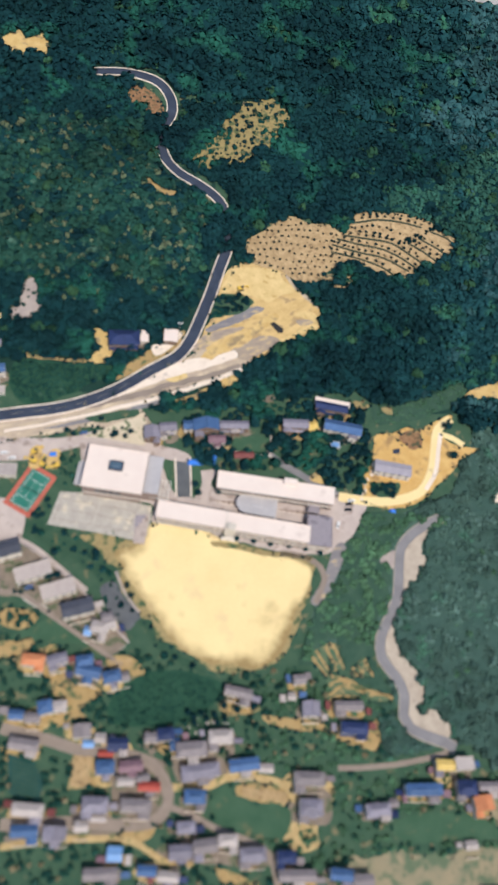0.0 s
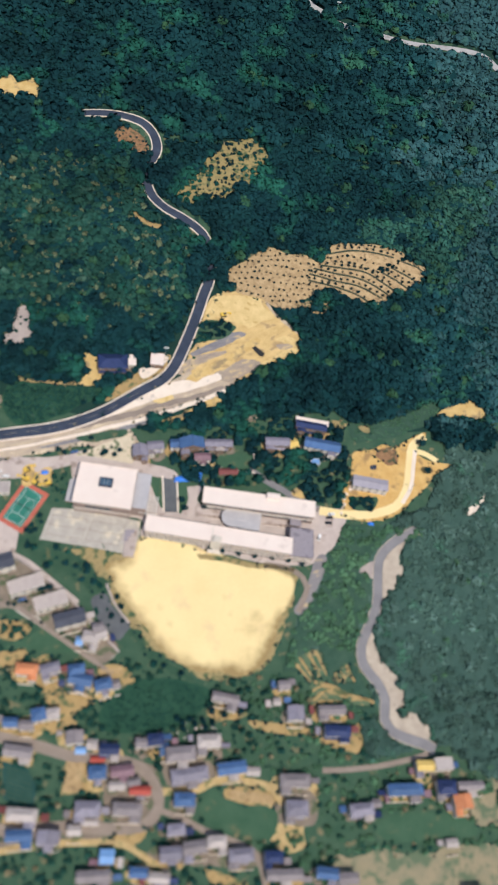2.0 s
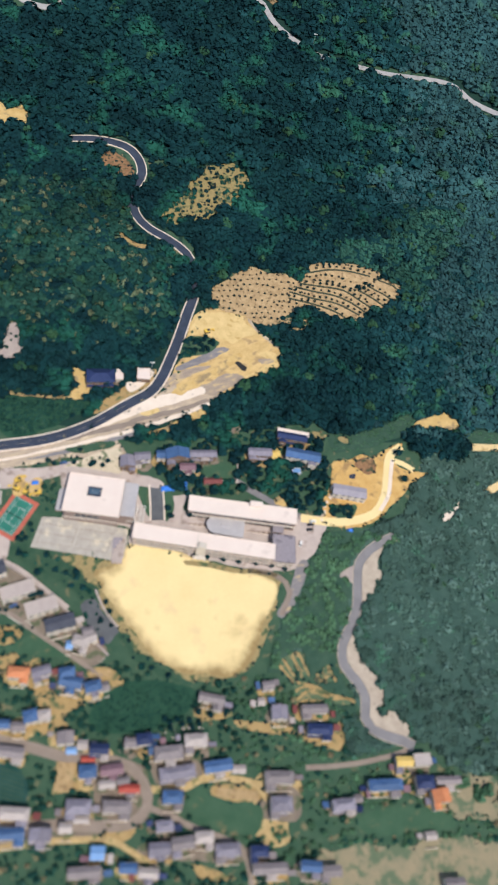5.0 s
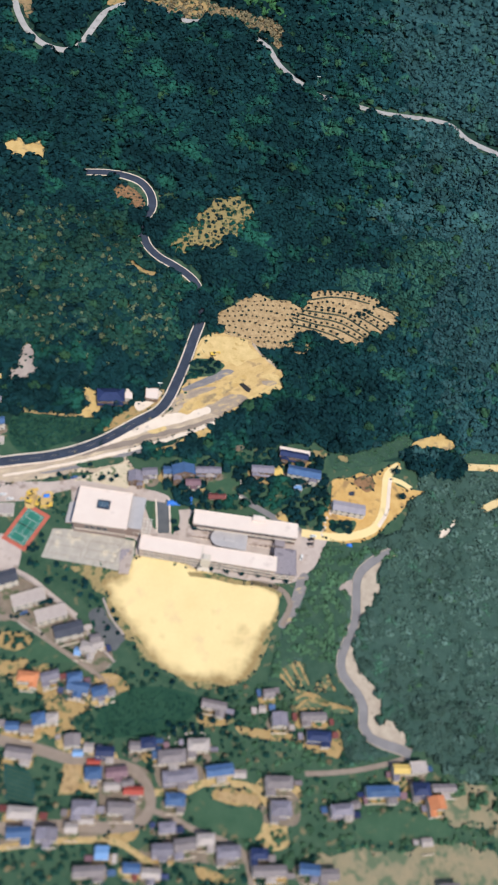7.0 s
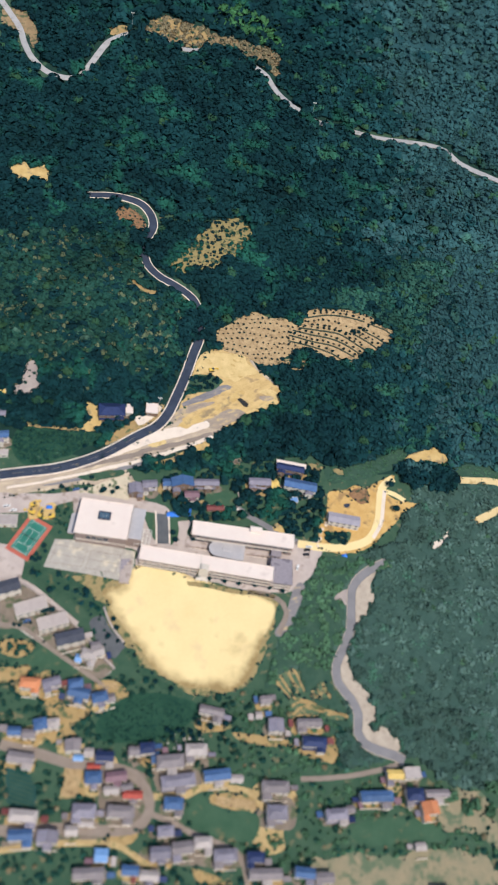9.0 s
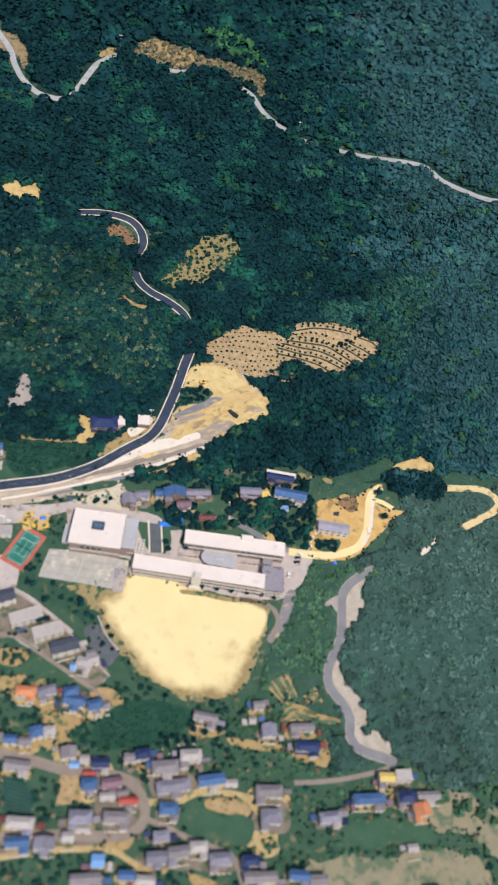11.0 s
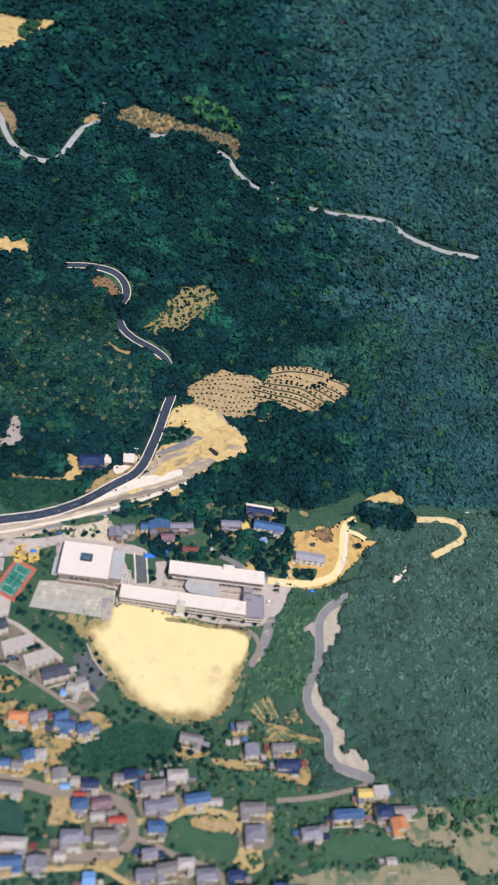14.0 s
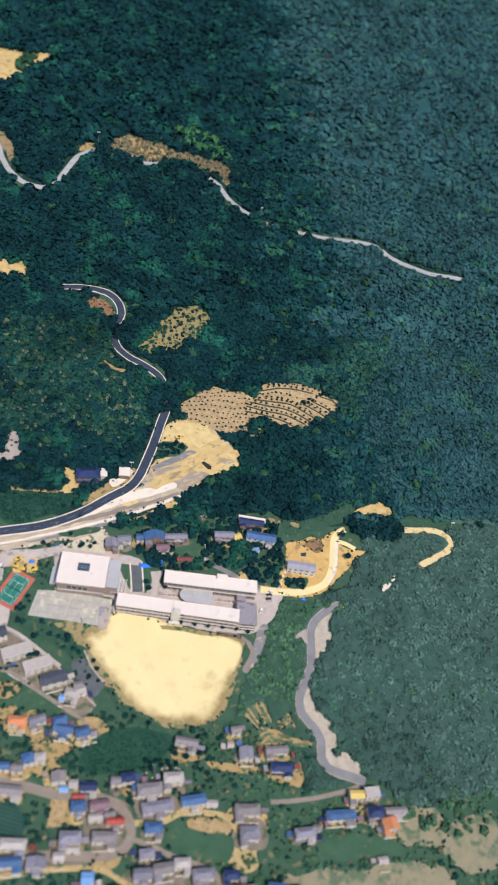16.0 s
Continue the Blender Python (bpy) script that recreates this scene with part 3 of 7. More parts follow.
def wear_edges(ob, smears, scuffs=()):
    """Wear values for the ground: strongest along its worn edges, fading inwards. smears: x, y, reach, strength; scuffs: the same, anywhere on it."""
    rim = [v.co.xy.copy() for v in ob.data.vertices if v.co.z < ground(v.co.x, v.co.y) - 0.1]
    wear = ob.data.attributes.new("wear", "FLOAT", "POINT")
    for v in ob.data.vertices:
        p = v.co.xy
        edge = min((p - q).length for q in rim)
        w = 0.0
        for x, y, reach, strength in smears:
            near = 1.0 - smooth(reach * 0.3, reach, (p - Vector((x, y))).length)
            deep = 3.0 + 6.0 * strength + 3.0 * noise.noise((p.x / 7, p.y / 7, 5))
            w = max(w, near * strength * (1.0 - smooth(0.0, deep, edge)))
        for x, y, reach, strength in scuffs:
            far = (p - Vector((x, y))).length + 2.5 * noise.noise((p.x / 4, p.y / 4, 2))
            w = max(w, strength * (1.0 - smooth(0.0, reach, far)) * (0.7 + 0.6 * noise.noise((p.x / 3, p.y / 3, 8))))
        wear.data[v.index].value = max(w, 0.45 * (1.0 - smooth(0.0, 2.2, edge)))


wear_edges(sports, [(-70.9, -71.2, 22.0, 0.9), (-60.0, -90.5, 18.0, 0.6), (-49.0, -103.0, 16.0, 0.7), (-36.3, -117.7, 18.0, 0.8), (-16.9, -127.8, 20.0, 0.9), (5.5, -128.7, 22.0, 1.0), (20.6, -117.3, 20.0, 1.1), (26.2, -102.9, 16.0, 0.9)], [(12.1, -103.0, 9, 0.42), (19.5, -111.2, 9, 0.42), (9.4, -119.2, 9, 0.42), (14.2, -97.3, 9, 0.42), (20.9, -104.1, 9, 0.42), (-69.8, -77.0, 9, 0.5), (-63.6, -86.2, 9, 0.5), (-53.3, -97.8, 9, 0.5), (-40.1, -93.2, 4.2, 0.26), (-36.2, -101.8, 4.2, 0.26), (-32.4, -110.2, 4.2, 0.26), (-3.8, -86.1, 4.2, 0.26), (0.6, -95.5, 4.2, 0.26), (5.0, -104.7, 4.2, 0.26)])
patch("planting_strip", [-21.2, -60.7, -7.7, -62.1, 9.1, -64.4, 28.5, -65.9, 39.0, -67.0, 37.4, -69.7, 23.3, -68.9, 5.2, -66.9, -10.2, -64.8, -19.8, -63.2], GRASSY_SAND, "brown planting strip between the school and the sports ground", 0.30, 0.8)
patch("ball_court", [-107.0, -37.8, -93.9, -37.9, -76.5, -39.8, -54.9, -43.1, -55.1, -51.8, -57.0, -64.0, -63.4, -62.8, -84.8, -60.0, -112.1, -56.7], YARD, "grey gravel ball court with faded lines", 0.22, 0.4, smoothed=False)
patch("grass_bank", [-108.2, -13.4, -99.1, -9.9, -96.5, -23.7, -96.0, -36.2, -107.7, -36.8, -110.4, -29.9], TURF, "grassy bank beside the sports hall", 0.2)
patch("grass_wedge", [-51.7, -13.0, -44.0, -14.1, -42.1, -33.8, -46.9, -27.5], LAWN, "clipped grass wedge beside school drive", 0.22, 0.3)
patch("grass_wedge", [-34.2, -15.4, -29.2, -17.0, -27.2, -27.2, -29.4, -33.9, -32.8, -36.3], LAWN, "clipped grass strip beside school drive", 0.22, 0.3)
patch("lawn", [-8.6, 2.2, 12.7, 3.9, 11.4, -4.9, -5.7, -5.1], LAWN, "bright green garden lawn", 0.2, 0.3)
patch("bare_spot", [3.1, 26.1, 7.8, 29.8, 15.9, 32.3, 13.6, 28.4, 6.4, 24.2], CRUSHED, "pale bare spot among dark trees", 0.25, 0.5, tufts=0.3)
patch("bare_spot", [37.3, -18.1, 41.7, -15.7, 45.2, -22.7, 40.9, -22.3, 38.2, -21.5], EARTH, "tan bare spot among garden trees", 0.25, 0.5, tufts=0.3)
patch("dry_grass", [61.6, 29.5, 68.1, 32.2, 75.3, 30.6, 72.3, 27.6, 62.9, 27.3], GRASSY_SAND, "dry grass beside a blue roofed house", 0.22, 1.0, tufts=0.4)
patch("dry_grass", [82.5, 28.8, 89.8, 30.3, 90.6, 25.3, 85.9, 25.7], GRASSY_SAND, "dry grass above the building plot", 0.22, 1.0, tufts=0.4)
patch("bare_spot", [2.6, 24.2, 8.0, 28.7, 15.9, 32.7, 14.6, 29.2, 6.5, 24.0], CRUSHED, "pale rubble spot among trees", 0.25, 0.5, tufts=0.3)
patch("gravel_yard", [50.3, -29.7, 58.5, -28.5, 68.1, -29.3, 67.9, -34.8, 60.8, -42.0, 56.6, -49.0, 49.7, -57.3, 51.4, -41.2], PAVING, "pale paved yard beside the grey wing", 0.20, 0.6)
patch("orange_yard", [79.0, 10.5, 90.7, 12.9, 98.9, 17.3, 108.0, 16.6, 114.6, 21.6, 125.4, 27.1, 130.3, 27.5, 128.0, 22.7, 121.5, 15.3, 127.7, 9.0, 146.6, 6.3, 134.2, -0.2, 128.5, -7.2, 116.5, -18.2, 107.6, -28.0, 86.1, -35.7, 71.7, -33.5, 68.3, -29.2, 70.5, -18.5, 76.1, -8.1, 77.3, 3.7], ORANGE_EARTH, "yellow earth building plot on hillside", 0.16, tufts=0.3)
patch("red_earth", [93.4, 10.1, 99.5, 15.1, 107.5, 14.2, 108.5, 7.6, 103.6, 3.5, 96.5, 5.9], EARTH_RED, "heap of red brown earth", 0.3, tufts=0.3)
# likewise flat: the dark colour stands for shade inside a small pit
patch("dark_pit", [89.0, 1.6, 93.8, 2.7, 92.9, -0.3, 89.3, -0.5], ASPHALT, "small flat dark patch for the shade in a pit", 0.3, 0.2)
patch("green_hollow", [75.6, -21.0, 86.2, -19.2, 92.5, -19.8, 89.3, -27.1, 79.5, -28.5, 74.0, -26.0], TURF, "overgrown hollow beside the grey hall", 0.3, clear=False)
patch("earth_mound", [138.4, 41.4, 150.5, 50.5, 165.3, 55.1, 173.6, 44.2, 164.9, 38.9, 153.3, 41.4], EARTH, "bare earth cutting at the edge of the woods", 0.3, tufts=0.3)
GRASS_STRIPS = ([181.4, 40.7, 206.3, 41.8, 234.4, 37.4, 233.3, 32.7, 212.1, 31.7, 180.5, 30.8],
                [78.0, 30.3, 97.6, 33.7, 123.1, 43.8, 135.8, 53.2, 141.9, 48.4, 133.5, 36.3, 115.5, 27.9, 96.3, 21.6, 79.7, 18.5])
for flat in GRASS_STRIPS:
    patch("grass_strip", flat, SLOPE_SHEET, "green strip of rough grass at the edge of the woods", 0.12, 1.0)
FIELD = [-4.6, 145.5, 9.9, 159.2, 25.0, 170.8, 38.3, 165.0, 52.4, 163.4, 61.0, 158.4, 66.4, 165.9, 74.0, 175.3, 86.2, 175.7, 97.8, 176.8, 112.9, 176.4, 126.3, 172.5, 123.7, 165.4, 129.3, 167.6, 135.7, 164.2, 141.6, 161.0, 138.9, 151.3, 126.9, 138.8, 114.2, 136.0, 108.8, 129.4, 97.5, 124.8, 88.2, 127.8, 75.8, 134.1, 64.7, 133.4, 53.5, 128.3, 45.8, 122.3, 43.8, 117.1, 29.8, 116.2, 19.0, 123.0, 0.5, 125.9, -4.2, 135.2]
patch("terraced_field", FIELD, TILLED, "brown tilled hillside field planted with rows of shrubs", 0.3, 0.6, tufts=0.2)
for flat in ([46.3, 122.4, 53.4, 125.1, 62.8, 124.3, 75.4, 124.2, 69.0, 121.8, 56.4, 121.2, 48.5, 117.7], [48.4, 115.3, 56.3, 117.5, 66.6, 119.7, 62.5, 115.6, 53.1, 113.4, 51.6, 107.4, 49.9, 110.8]):
    patch("field_rim", flat, TILLED, "ragged bare soil between bushes below the field", 0.3, 0.8, tufts=0.6)
DRY_CLEARING = [-43.5, 210.0, -35.4, 220.8, -26.7, 236.0, -17.8, 249.2, -6.5, 264.0, 14.5, 265.4, 23.0, 251.6, 19.4, 238.9, 5.3, 223.5, -8.2, 210.4, -26.1, 206.0, -39.3, 201.2]
patch("dry_clearing", DRY_CLEARING, OLIVE_EARTH, "dry grassy clearing dotted with bushes", 0.3, 2.0, tufts=0.4)
RED_BANK = [-92.9, 263.6, -84.4, 267.5, -73.1, 261.1, -66.8, 253.2, -66.1, 236.8, -72.1, 236.9, -77.4, 243.8, -84.5, 249.2, -91.4, 251.1]
patch("red_earth", RED_BANK, EARTH_RED, "red earth bank below the mountain road", 0.3, 0.9, tufts=0.5)
patch("earth_verge", [-76.6, 186.8, -70.7, 183.9, -63.4, 177.6, -49.0, 176.8, -59.9, 171.8, -70.6, 175.1], GARDEN_EARTH, "bare yellow verge below the mountain road", 0.3, tufts=0.4)
RIDGE_BRUSH = [-86.3, 523.2, -74.9, 541.8, -49.7, 543.3, -23.9, 537.4, -14.6, 531.1, 7.7, 530.0, 30.4, 521.6, 53.9, 515.8, 52.2, 475.2, 43.2, 479.2, 29.3, 493.7, 6.9, 494.8, -12.3, 508.1, -37.1, 504.6, -59.5, 510.3, -79.1, 516.7]
patch("ridge_clearing", RIDGE_BRUSH, BROWN_BRUSH, "dry brown clearing along the ridge road", 0.4, 2.0, tufts=0.3)
patch("ridge_clearing", [-82.3, 525.3, -73.4, 539.8, -49.6, 541.6, -23.8, 535.6, -17.4, 524.6, -31.8, 512.3, -48.5, 513.9, -68.2, 518.8], GARDEN_EARTH, "bare tan bank above the ridge road", 0.44, 2.0, tufts=0.4)
patch("ridge_verge", [-225.2, 518.2, -209.4, 516.0, -199.7, 510.7, -187.7, 487.3, -183.4, 463.3, -191.2, 464.8, -200.3, 486.1, -221.3, 491.0], BROWN_BRUSH, "brown brushy verge of the ridge road", 0.4, 1.5, tufts=0.4)
patch("ridge_verge", [-122.4, 507.2, -109.3, 519.0, -98.2, 516.4, -103.1, 507.9, -117.1, 497.4], GARDEN_EARTH, "tan verge at a bend of the ridge road", 0.4, 1.0, tufts=0.4)
patch("ridge_clearing", [-269.2, 679.0, -232.7, 706.3, -208.0, 702.4, -171.1, 703.0, -175.8, 680.1, -193.0, 662.4, -203.3, 635.3, -219.6, 609.5, -253.7, 580.8], EARTH, "bare yellow clearing high in the woods", 0.4, 2.0, tufts=0.3)
patch("small_clearing", [-184.2, 294.5, -179.8, 299.2, -174.0, 302.4, -168.6, 297.2, -157.5, 304.5, -153.6, 296.1, -153.6, 272.9, -158.5, 280.9, -170.0, 280.3, -182.9, 282.4], EARTH, "small bare clearing in the woods", 0.4, 1.0, tufts=0.3)
patch("house_yard", [-100.7, 65.4, -90.1, 66.0, -86.7, 46.9, -100.5, 45.6, -94.4, 54.4], EARTH, "bare yard beside blue roofed house", 0.2, tufts=0.3)
patch("house_yard", [-75.3, 46.2, -62.3, 55.8, -50.8, 63.5, -44.0, 71.9, -42.1, 68.2, -50.3, 55.2, -67.1, 41.6, -80.9, 34.9], GARDEN_EARTH, "bare tan yard between house and road", 0.2, tufts=0.3)
patch("house_yard", [-62.5, 58.6, -53.9, 62.3, -45.5, 70.7, -43.7, 67.1, -53.5, 55.8, -59.6, 52.4], CONCRETE, "pale concrete forecourt of a white shed", 0.24, 0.4)
patch("field_path", [-141.6, 53.2, -134.3, 46.7, -115.9, 45.8, -100.5, 45.6, -101.1, 43.7, -117.5, 43.9, -135.4, 43.9], GARDEN_EARTH, "bare earth path along the field edge", 0.2, clear=True, tufts=0.3)
patch("green_field", [-144.4, 33.7, -138.3, 43.2, -119.3, 42.8, -88.7, 43.6, -82.4, 38.3, -98.7, 29.2, -107.4, 21.9, -126.8, 13.8, -140.4, 18.9], PADDY, "dense green crop field beside the road", 0.2)
patch("stone_clearing", [-144.9, 90.9, -142.3, 98.3, -136.1, 97.7, -132.2, 86.7, -132.9, 75.6, -139.8, 70.5, -148.9, 69.3, -150.2, 75.8, -145.2, 79.3], EARTH_GREY, "grey stone clearing with graves and path", 0.3, 0.9, tufts=0.5)
patch("road_verge", [110.7, -45.7, 103.6, -57.7, 105.5, -64.8, 101.7, -73.8, 93.4, -82.7, 88.3, -96.5, 84.0, -106.5, 88.3, -117.8, 94.9, -125.7, 98.6, -133.5, 98.4, -142.8, 95.2, -148.0, 104.1, -147.3, 112.7, -153.4, 115.4, -159.4, 102.7, -160.9, 92.4, -157.0, 87.5, -152.0, 91.1, -141.3, 89.2, -132.0, 79.9, -119.5, 79.7, -108.2, 85.2, -94.9, 89.8, -82.8, 92.9, -61.7, 100.6, -49.8], VERGE, "pale sprayed concrete verge along the lane", 0.14, 0.8)
patch("rubble_bank", [82.0, -62.1, 89.3, -61.1, 87.7, -72.5, 82.2, -69.2, 78.0, -66.5], EARTH_GREY, "grey rubble bank beside the lane", 0.12)
patch("pale_slip", [150.2, -24.9, 159.7, -18.7, 165.9, -11.0, 163.2, -20.5, 153.4, -27.6], CONCRETE, "pale bare slip in the scrub", 0.2, 0.3, tufts=0.3)
patch("stone_bank", [54.8, -57.8, 57.8, -62.3, 49.4, -83.4, 42.1, -93.6, 37.4, -91.8, 44.8, -77.4, 49.6, -64.0], STONE_CHIPS, "grey stone embankment beside sports ground", 0.2)

# village fields
patch("green_field", [-69.8, -148.9, -55.6, -134.8, -38.2, -131.1, -16.8, -135.0, -9.7, -140.9, -17.1, -149.5, -31.0, -156.7, -47.2, -160.1, -66.2, -157.3], PADDY, "dark green crop field below the sports ground")
patch("green_field", [-111.5, -111.2, -98.6, -106.6, -79.4, -116.0, -82.7, -119.7, -100.9, -120.0, -122.1, -117.4], LAWN, "green meadow beside the village lane")
patch("dry_plot", [-98.6, -141.7, -81.0, -139.2, -72.7, -145.5, -84.2, -150.1, -80.8, -155.7, -88.2, -157.4, -87.5, -149.5, -96.7, -146.2], GARDEN_EARTH, "yellow bare garden plot between houses", tufts=0.3)
patch("dry_plot", [-73.0, -126.8, -60.9, -124.8, -52.4, -132.1, -55.6, -135.4, -69.6, -131.5], GARDEN_EARTH, "yellow bare garden plot behind houses", tufts=0.3)
patch("dry_plot", [-133.8, -121.4, -121.2, -119.2, -112.5, -117.7, -110.6, -123.4, -118.8, -126.5, -132.6, -129.2], GARDEN_EARTH, "yellow bare plot beside meadow", tufts=0.3)
patch("dry_plot", [-106.3, -130.8, -99.1, -131.2, -91.8, -132.9, -94.1, -139.9, -101.8, -139.4], GARDEN_EARTH, "yellow bare plot in front of house", tufts=0.3)
patch("dry_plot", [-129.1, -104.0, -122.0, -102.5, -111.0, -106.1, -114.4, -112.1, -123.5, -113.0, -131.2, -109.3], GARDEN_EARTH, "yellow bare plot with low bushes", clear=False, tufts=0.3)
patch("dry_plot", [-107.6, -124.4, -100.8, -120.7, -95.6, -122.8, -101.7, -125.8], GARDEN_EARTH, "yellow bare strip of garden", tufts=0.3)
patch("dry_plot", [-96.7, -159.6, -89.0, -155.2, -87.5, -158.5, -93.6, -161.8], GARDEN_EARTH, "yellow bare corner plot", tufts=0.3)
patch("tilled_plot", [-85.0, -173.2, -75.2, -173.3, -72.3, -187.1, -86.3, -189.1], GARDEN_EARTH, "brown striped vegetable plot", smoothed=False)
patch("paved_strip", [-63.8, -48.9, -57.8, -48.3, -58.2, -63.4, -63.8, -63.9], GREY_ROOF, "lilac grey paved strip at the end of the gravel court", 0.34, 0.15, smoothed=False)
patch("forecourt", [-125.2, -71.7, -105.9, -77.8, -84.2, -95.9, -66.2, -112.1, -64.0, -119.7, -69.5, -122.3, -86.5, -114.7, -121.8, -95.6], YARD, "pale paved forecourt round the apartment blocks", 0.05, 0.5, clear=False)
patch("bare_garden", [23.8, -179.8, 45.0, -181.3, 47.9, -195.0, 38.9, -204.8, 40.2, -212.6, 26.1, -215.0, 20.3, -197.3], SAND_EDGE, "dry trodden garden earth round two village houses", 0.045, 1.2, clear=False)
patch("crop_field", [-116.4, -173.1, -103.3, -177.1, -97.8, -186.4, -99.7, -194.6, -114.0, -191.8], CROP_DARK, "dark green crop rows", smoothed=False)
patch("green_field", [-14.9, -192.0, -6.6, -186.2, 0.0, -192.1, 24.3, -196.2, 22.2, -208.8, 5.5, -206.9, -11.8, -201.7], LAWN, "green meadow enclosed by village lanes")
patch("dry_plot", [0.0, -185.1, 17.7, -185.8, 25.7, -188.6, 24.9, -193.5, 0.6, -191.6], GARDEN_EARTH, "light brown fallow plot", tufts=0.3)
patch("fallow_field", [53.4, -217.7, 78.3, -215.6, 103.5, -215.6, 129.9, -211.3, 158.7, -216.7, 158.4, -237.8, 70.6, -235.4], DRY_FIELD, "brown grey fallow field", 0.1, 3.0, tufts=0.2)
patch("fallow_field", [133.5, -194.8, 147.1, -184.7, 165.2, -188.9, 162.6, -203.6, 136.4, -202.6], DRY_FIELD, "brown fallow field beside orange roofed house", 0.1, 2.0, tufts=0.2)
patch("fallow_field", [134.1, -184.7, 145.1, -180.9, 162.2, -182.4, 164.0, -192.1, 151.1, -202.7, 135.6, -201.1, 130.4, -192.6], DRY_FIELD, "tan green fallow field beside the houses", 0.12, 2.0, tufts=0.2)
patch("fallow_field", [165.7, -194.7, 180.5, -187.8, 200.4, -187.4, 203.7, -204.9, 192.0, -219.5, 169.9, -216.6, 160.7, -207.2], DRY_FIELD, "tan green fallow field below the scrub slope", 0.13, 2.0, tufts=0.2)
patch("green_field", [79.4, -202.3, 99.0, -197.1, 131.5, -199.8, 130.3, -208.6, 85.0, -209.9], LAWN, "pale green meadow")
patch("dry_plot", [46.2, -158.3, 67.1, -158.3, 71.4, -152.3, 74.0, -153.5, 72.4, -167.0, 66.5, -167.6, 51.5, -162.9], GARDEN_EARTH, "yellow yard in front of dark roofed house", tufts=0.3)
patch("dry_plot", [11.8, -152.0, 43.7, -156.0, 41.0, -159.5, 16.8, -157.2], GARDEN_EARTH, "bare earth strip between houses", tufts=0.3)
patch("dry_plot", [-11.5, -146.8, 4.9, -144.9, 8.7, -150.2, -7.1, -152.6], GARDEN_EARTH, "bare yard below long pale house", tufts=0.3)
for flat in ([35.7, -121.3, 38.6, -117.7, 49.5, -113.7, 51.3, -117.2, 54.3, -126.0, 52.3, -128.4, 49.3, -123.2, 47.4, -120.3, 46.1, -123.9, 48.5, -130.6, 45.9, -133.3, 41.6, -129.3, 37.3, -124.2],
             [59.3, -125.8, 62.5, -126.3, 65.8, -121.4, 69.0, -122.5, 67.6, -126.7, 71.3, -129.5, 68.0, -131.4, 63.6, -130.3, 61.0, -132.2],
             [46.6, -133.2, 52.2, -131.9, 59.1, -134.6, 67.8, -137.8, 80.4, -139.1, 81.5, -142.5, 72.0, -142.8, 64.5, -141.3, 53.9, -142.2, 47.0, -144.7, 45.2, -138.5]):
    patch("bare_terrace", flat, TERRACE_GRASS, "grassy terrace striped with tan earth", 0.2, 1.2, tufts=0.35)
patch("dry_plot", [-94.5, -142.8, -82.8, -140.3, -73.9, -142.2, -75.8, -147.2, -81.8, -150.1, -81.7, -156.0, -91.6, -158.4, -99.0, -162.8, -101.0, -159.7, -95.6, -153.7, -97.4, -147.8], GARDEN_EARTH, "yellow bare garden ground between houses", 0.09, 2.0, tufts=0.3)
patch("dry_plot", [-58.5, -203.8, -42.5, -203.6, -44.5, -210.1, -56.2, -212.4], GARDEN_EARTH, "yellow yard at lane corner", tufts=0.3)
patch("dry_plot", [-12.0, -222.1, -1.8, -224.8, 11.3, -228.9, -6.1, -228.9], GARDEN_EARTH, "light brown plot among houses", tufts=0.3)
patch("village_yard", [-62.9, -173.9, -39.9, -175.1, -36.8, -189.6, -41.6, -200.0, -60.0, -198.7, -65.4, -186.7], VILLAGE_PAVING, "paved yards between village houses", 0.08)
patch("village_yard", [-35.5, -172.1, -12.9, -170.8, -8.2, -182.4, -29.9, -185.4], VILLAGE_PAVING, "paved yards between pale houses", 0.08)
patch("village_yard", [-82.8, -198.9, -64.4, -200.2, -61.5, -208.8, -80.4, -209.5], VILLAGE_PAVING, "pale yards in front of grey house", 0.08)
patch("village_yard", [24.5, -186.4, 45.0, -186.6, 45.0, -201.8, 25.4, -201.0], VILLAGE_PAVING, "pale yard round a grey house", 0.08)
patch("village_yard", [-37.5, -212.8, -0.5, -207.9, 14.9, -213.8, 12.8, -221.4, -34.4, -219.3], VILLAGE_PAVING, "pale yards between lower houses", 0.08)
patch("housing_block", [-146.3, -76.4, -126.5, -69.2, -107.2, -78.9, -88.2, -93.2, -75.8, -106.9, -63.0, -115.8, -72.6, -124.8, -97.8, -108.5, -116.9, -97.0, -143.2, -96.4], VILLAGE_PAVING, "pale paved grounds of apartment blocks", 0.1)
patch("parking_terrace", [-153.2, -45.2, -129.4, -44.3, -123.9, -53.3, -126.2, -66.2, -149.5, -67.6], PAVING, "pale paved parking terrace", 0.14)
patch("parking_yard", [-80.3, -90.5, -73.0, -86.4, -69.0, -89.5, -65.3, -95.8, -57.3, -103.2, -59.5, -107.6, -62.9, -112.7, -68.3, -107.8, -75.0, -101.1], DRIVE_ASPHALT, "grey asphalt parking yard dotted with shrubs", 0.16, 0.6)

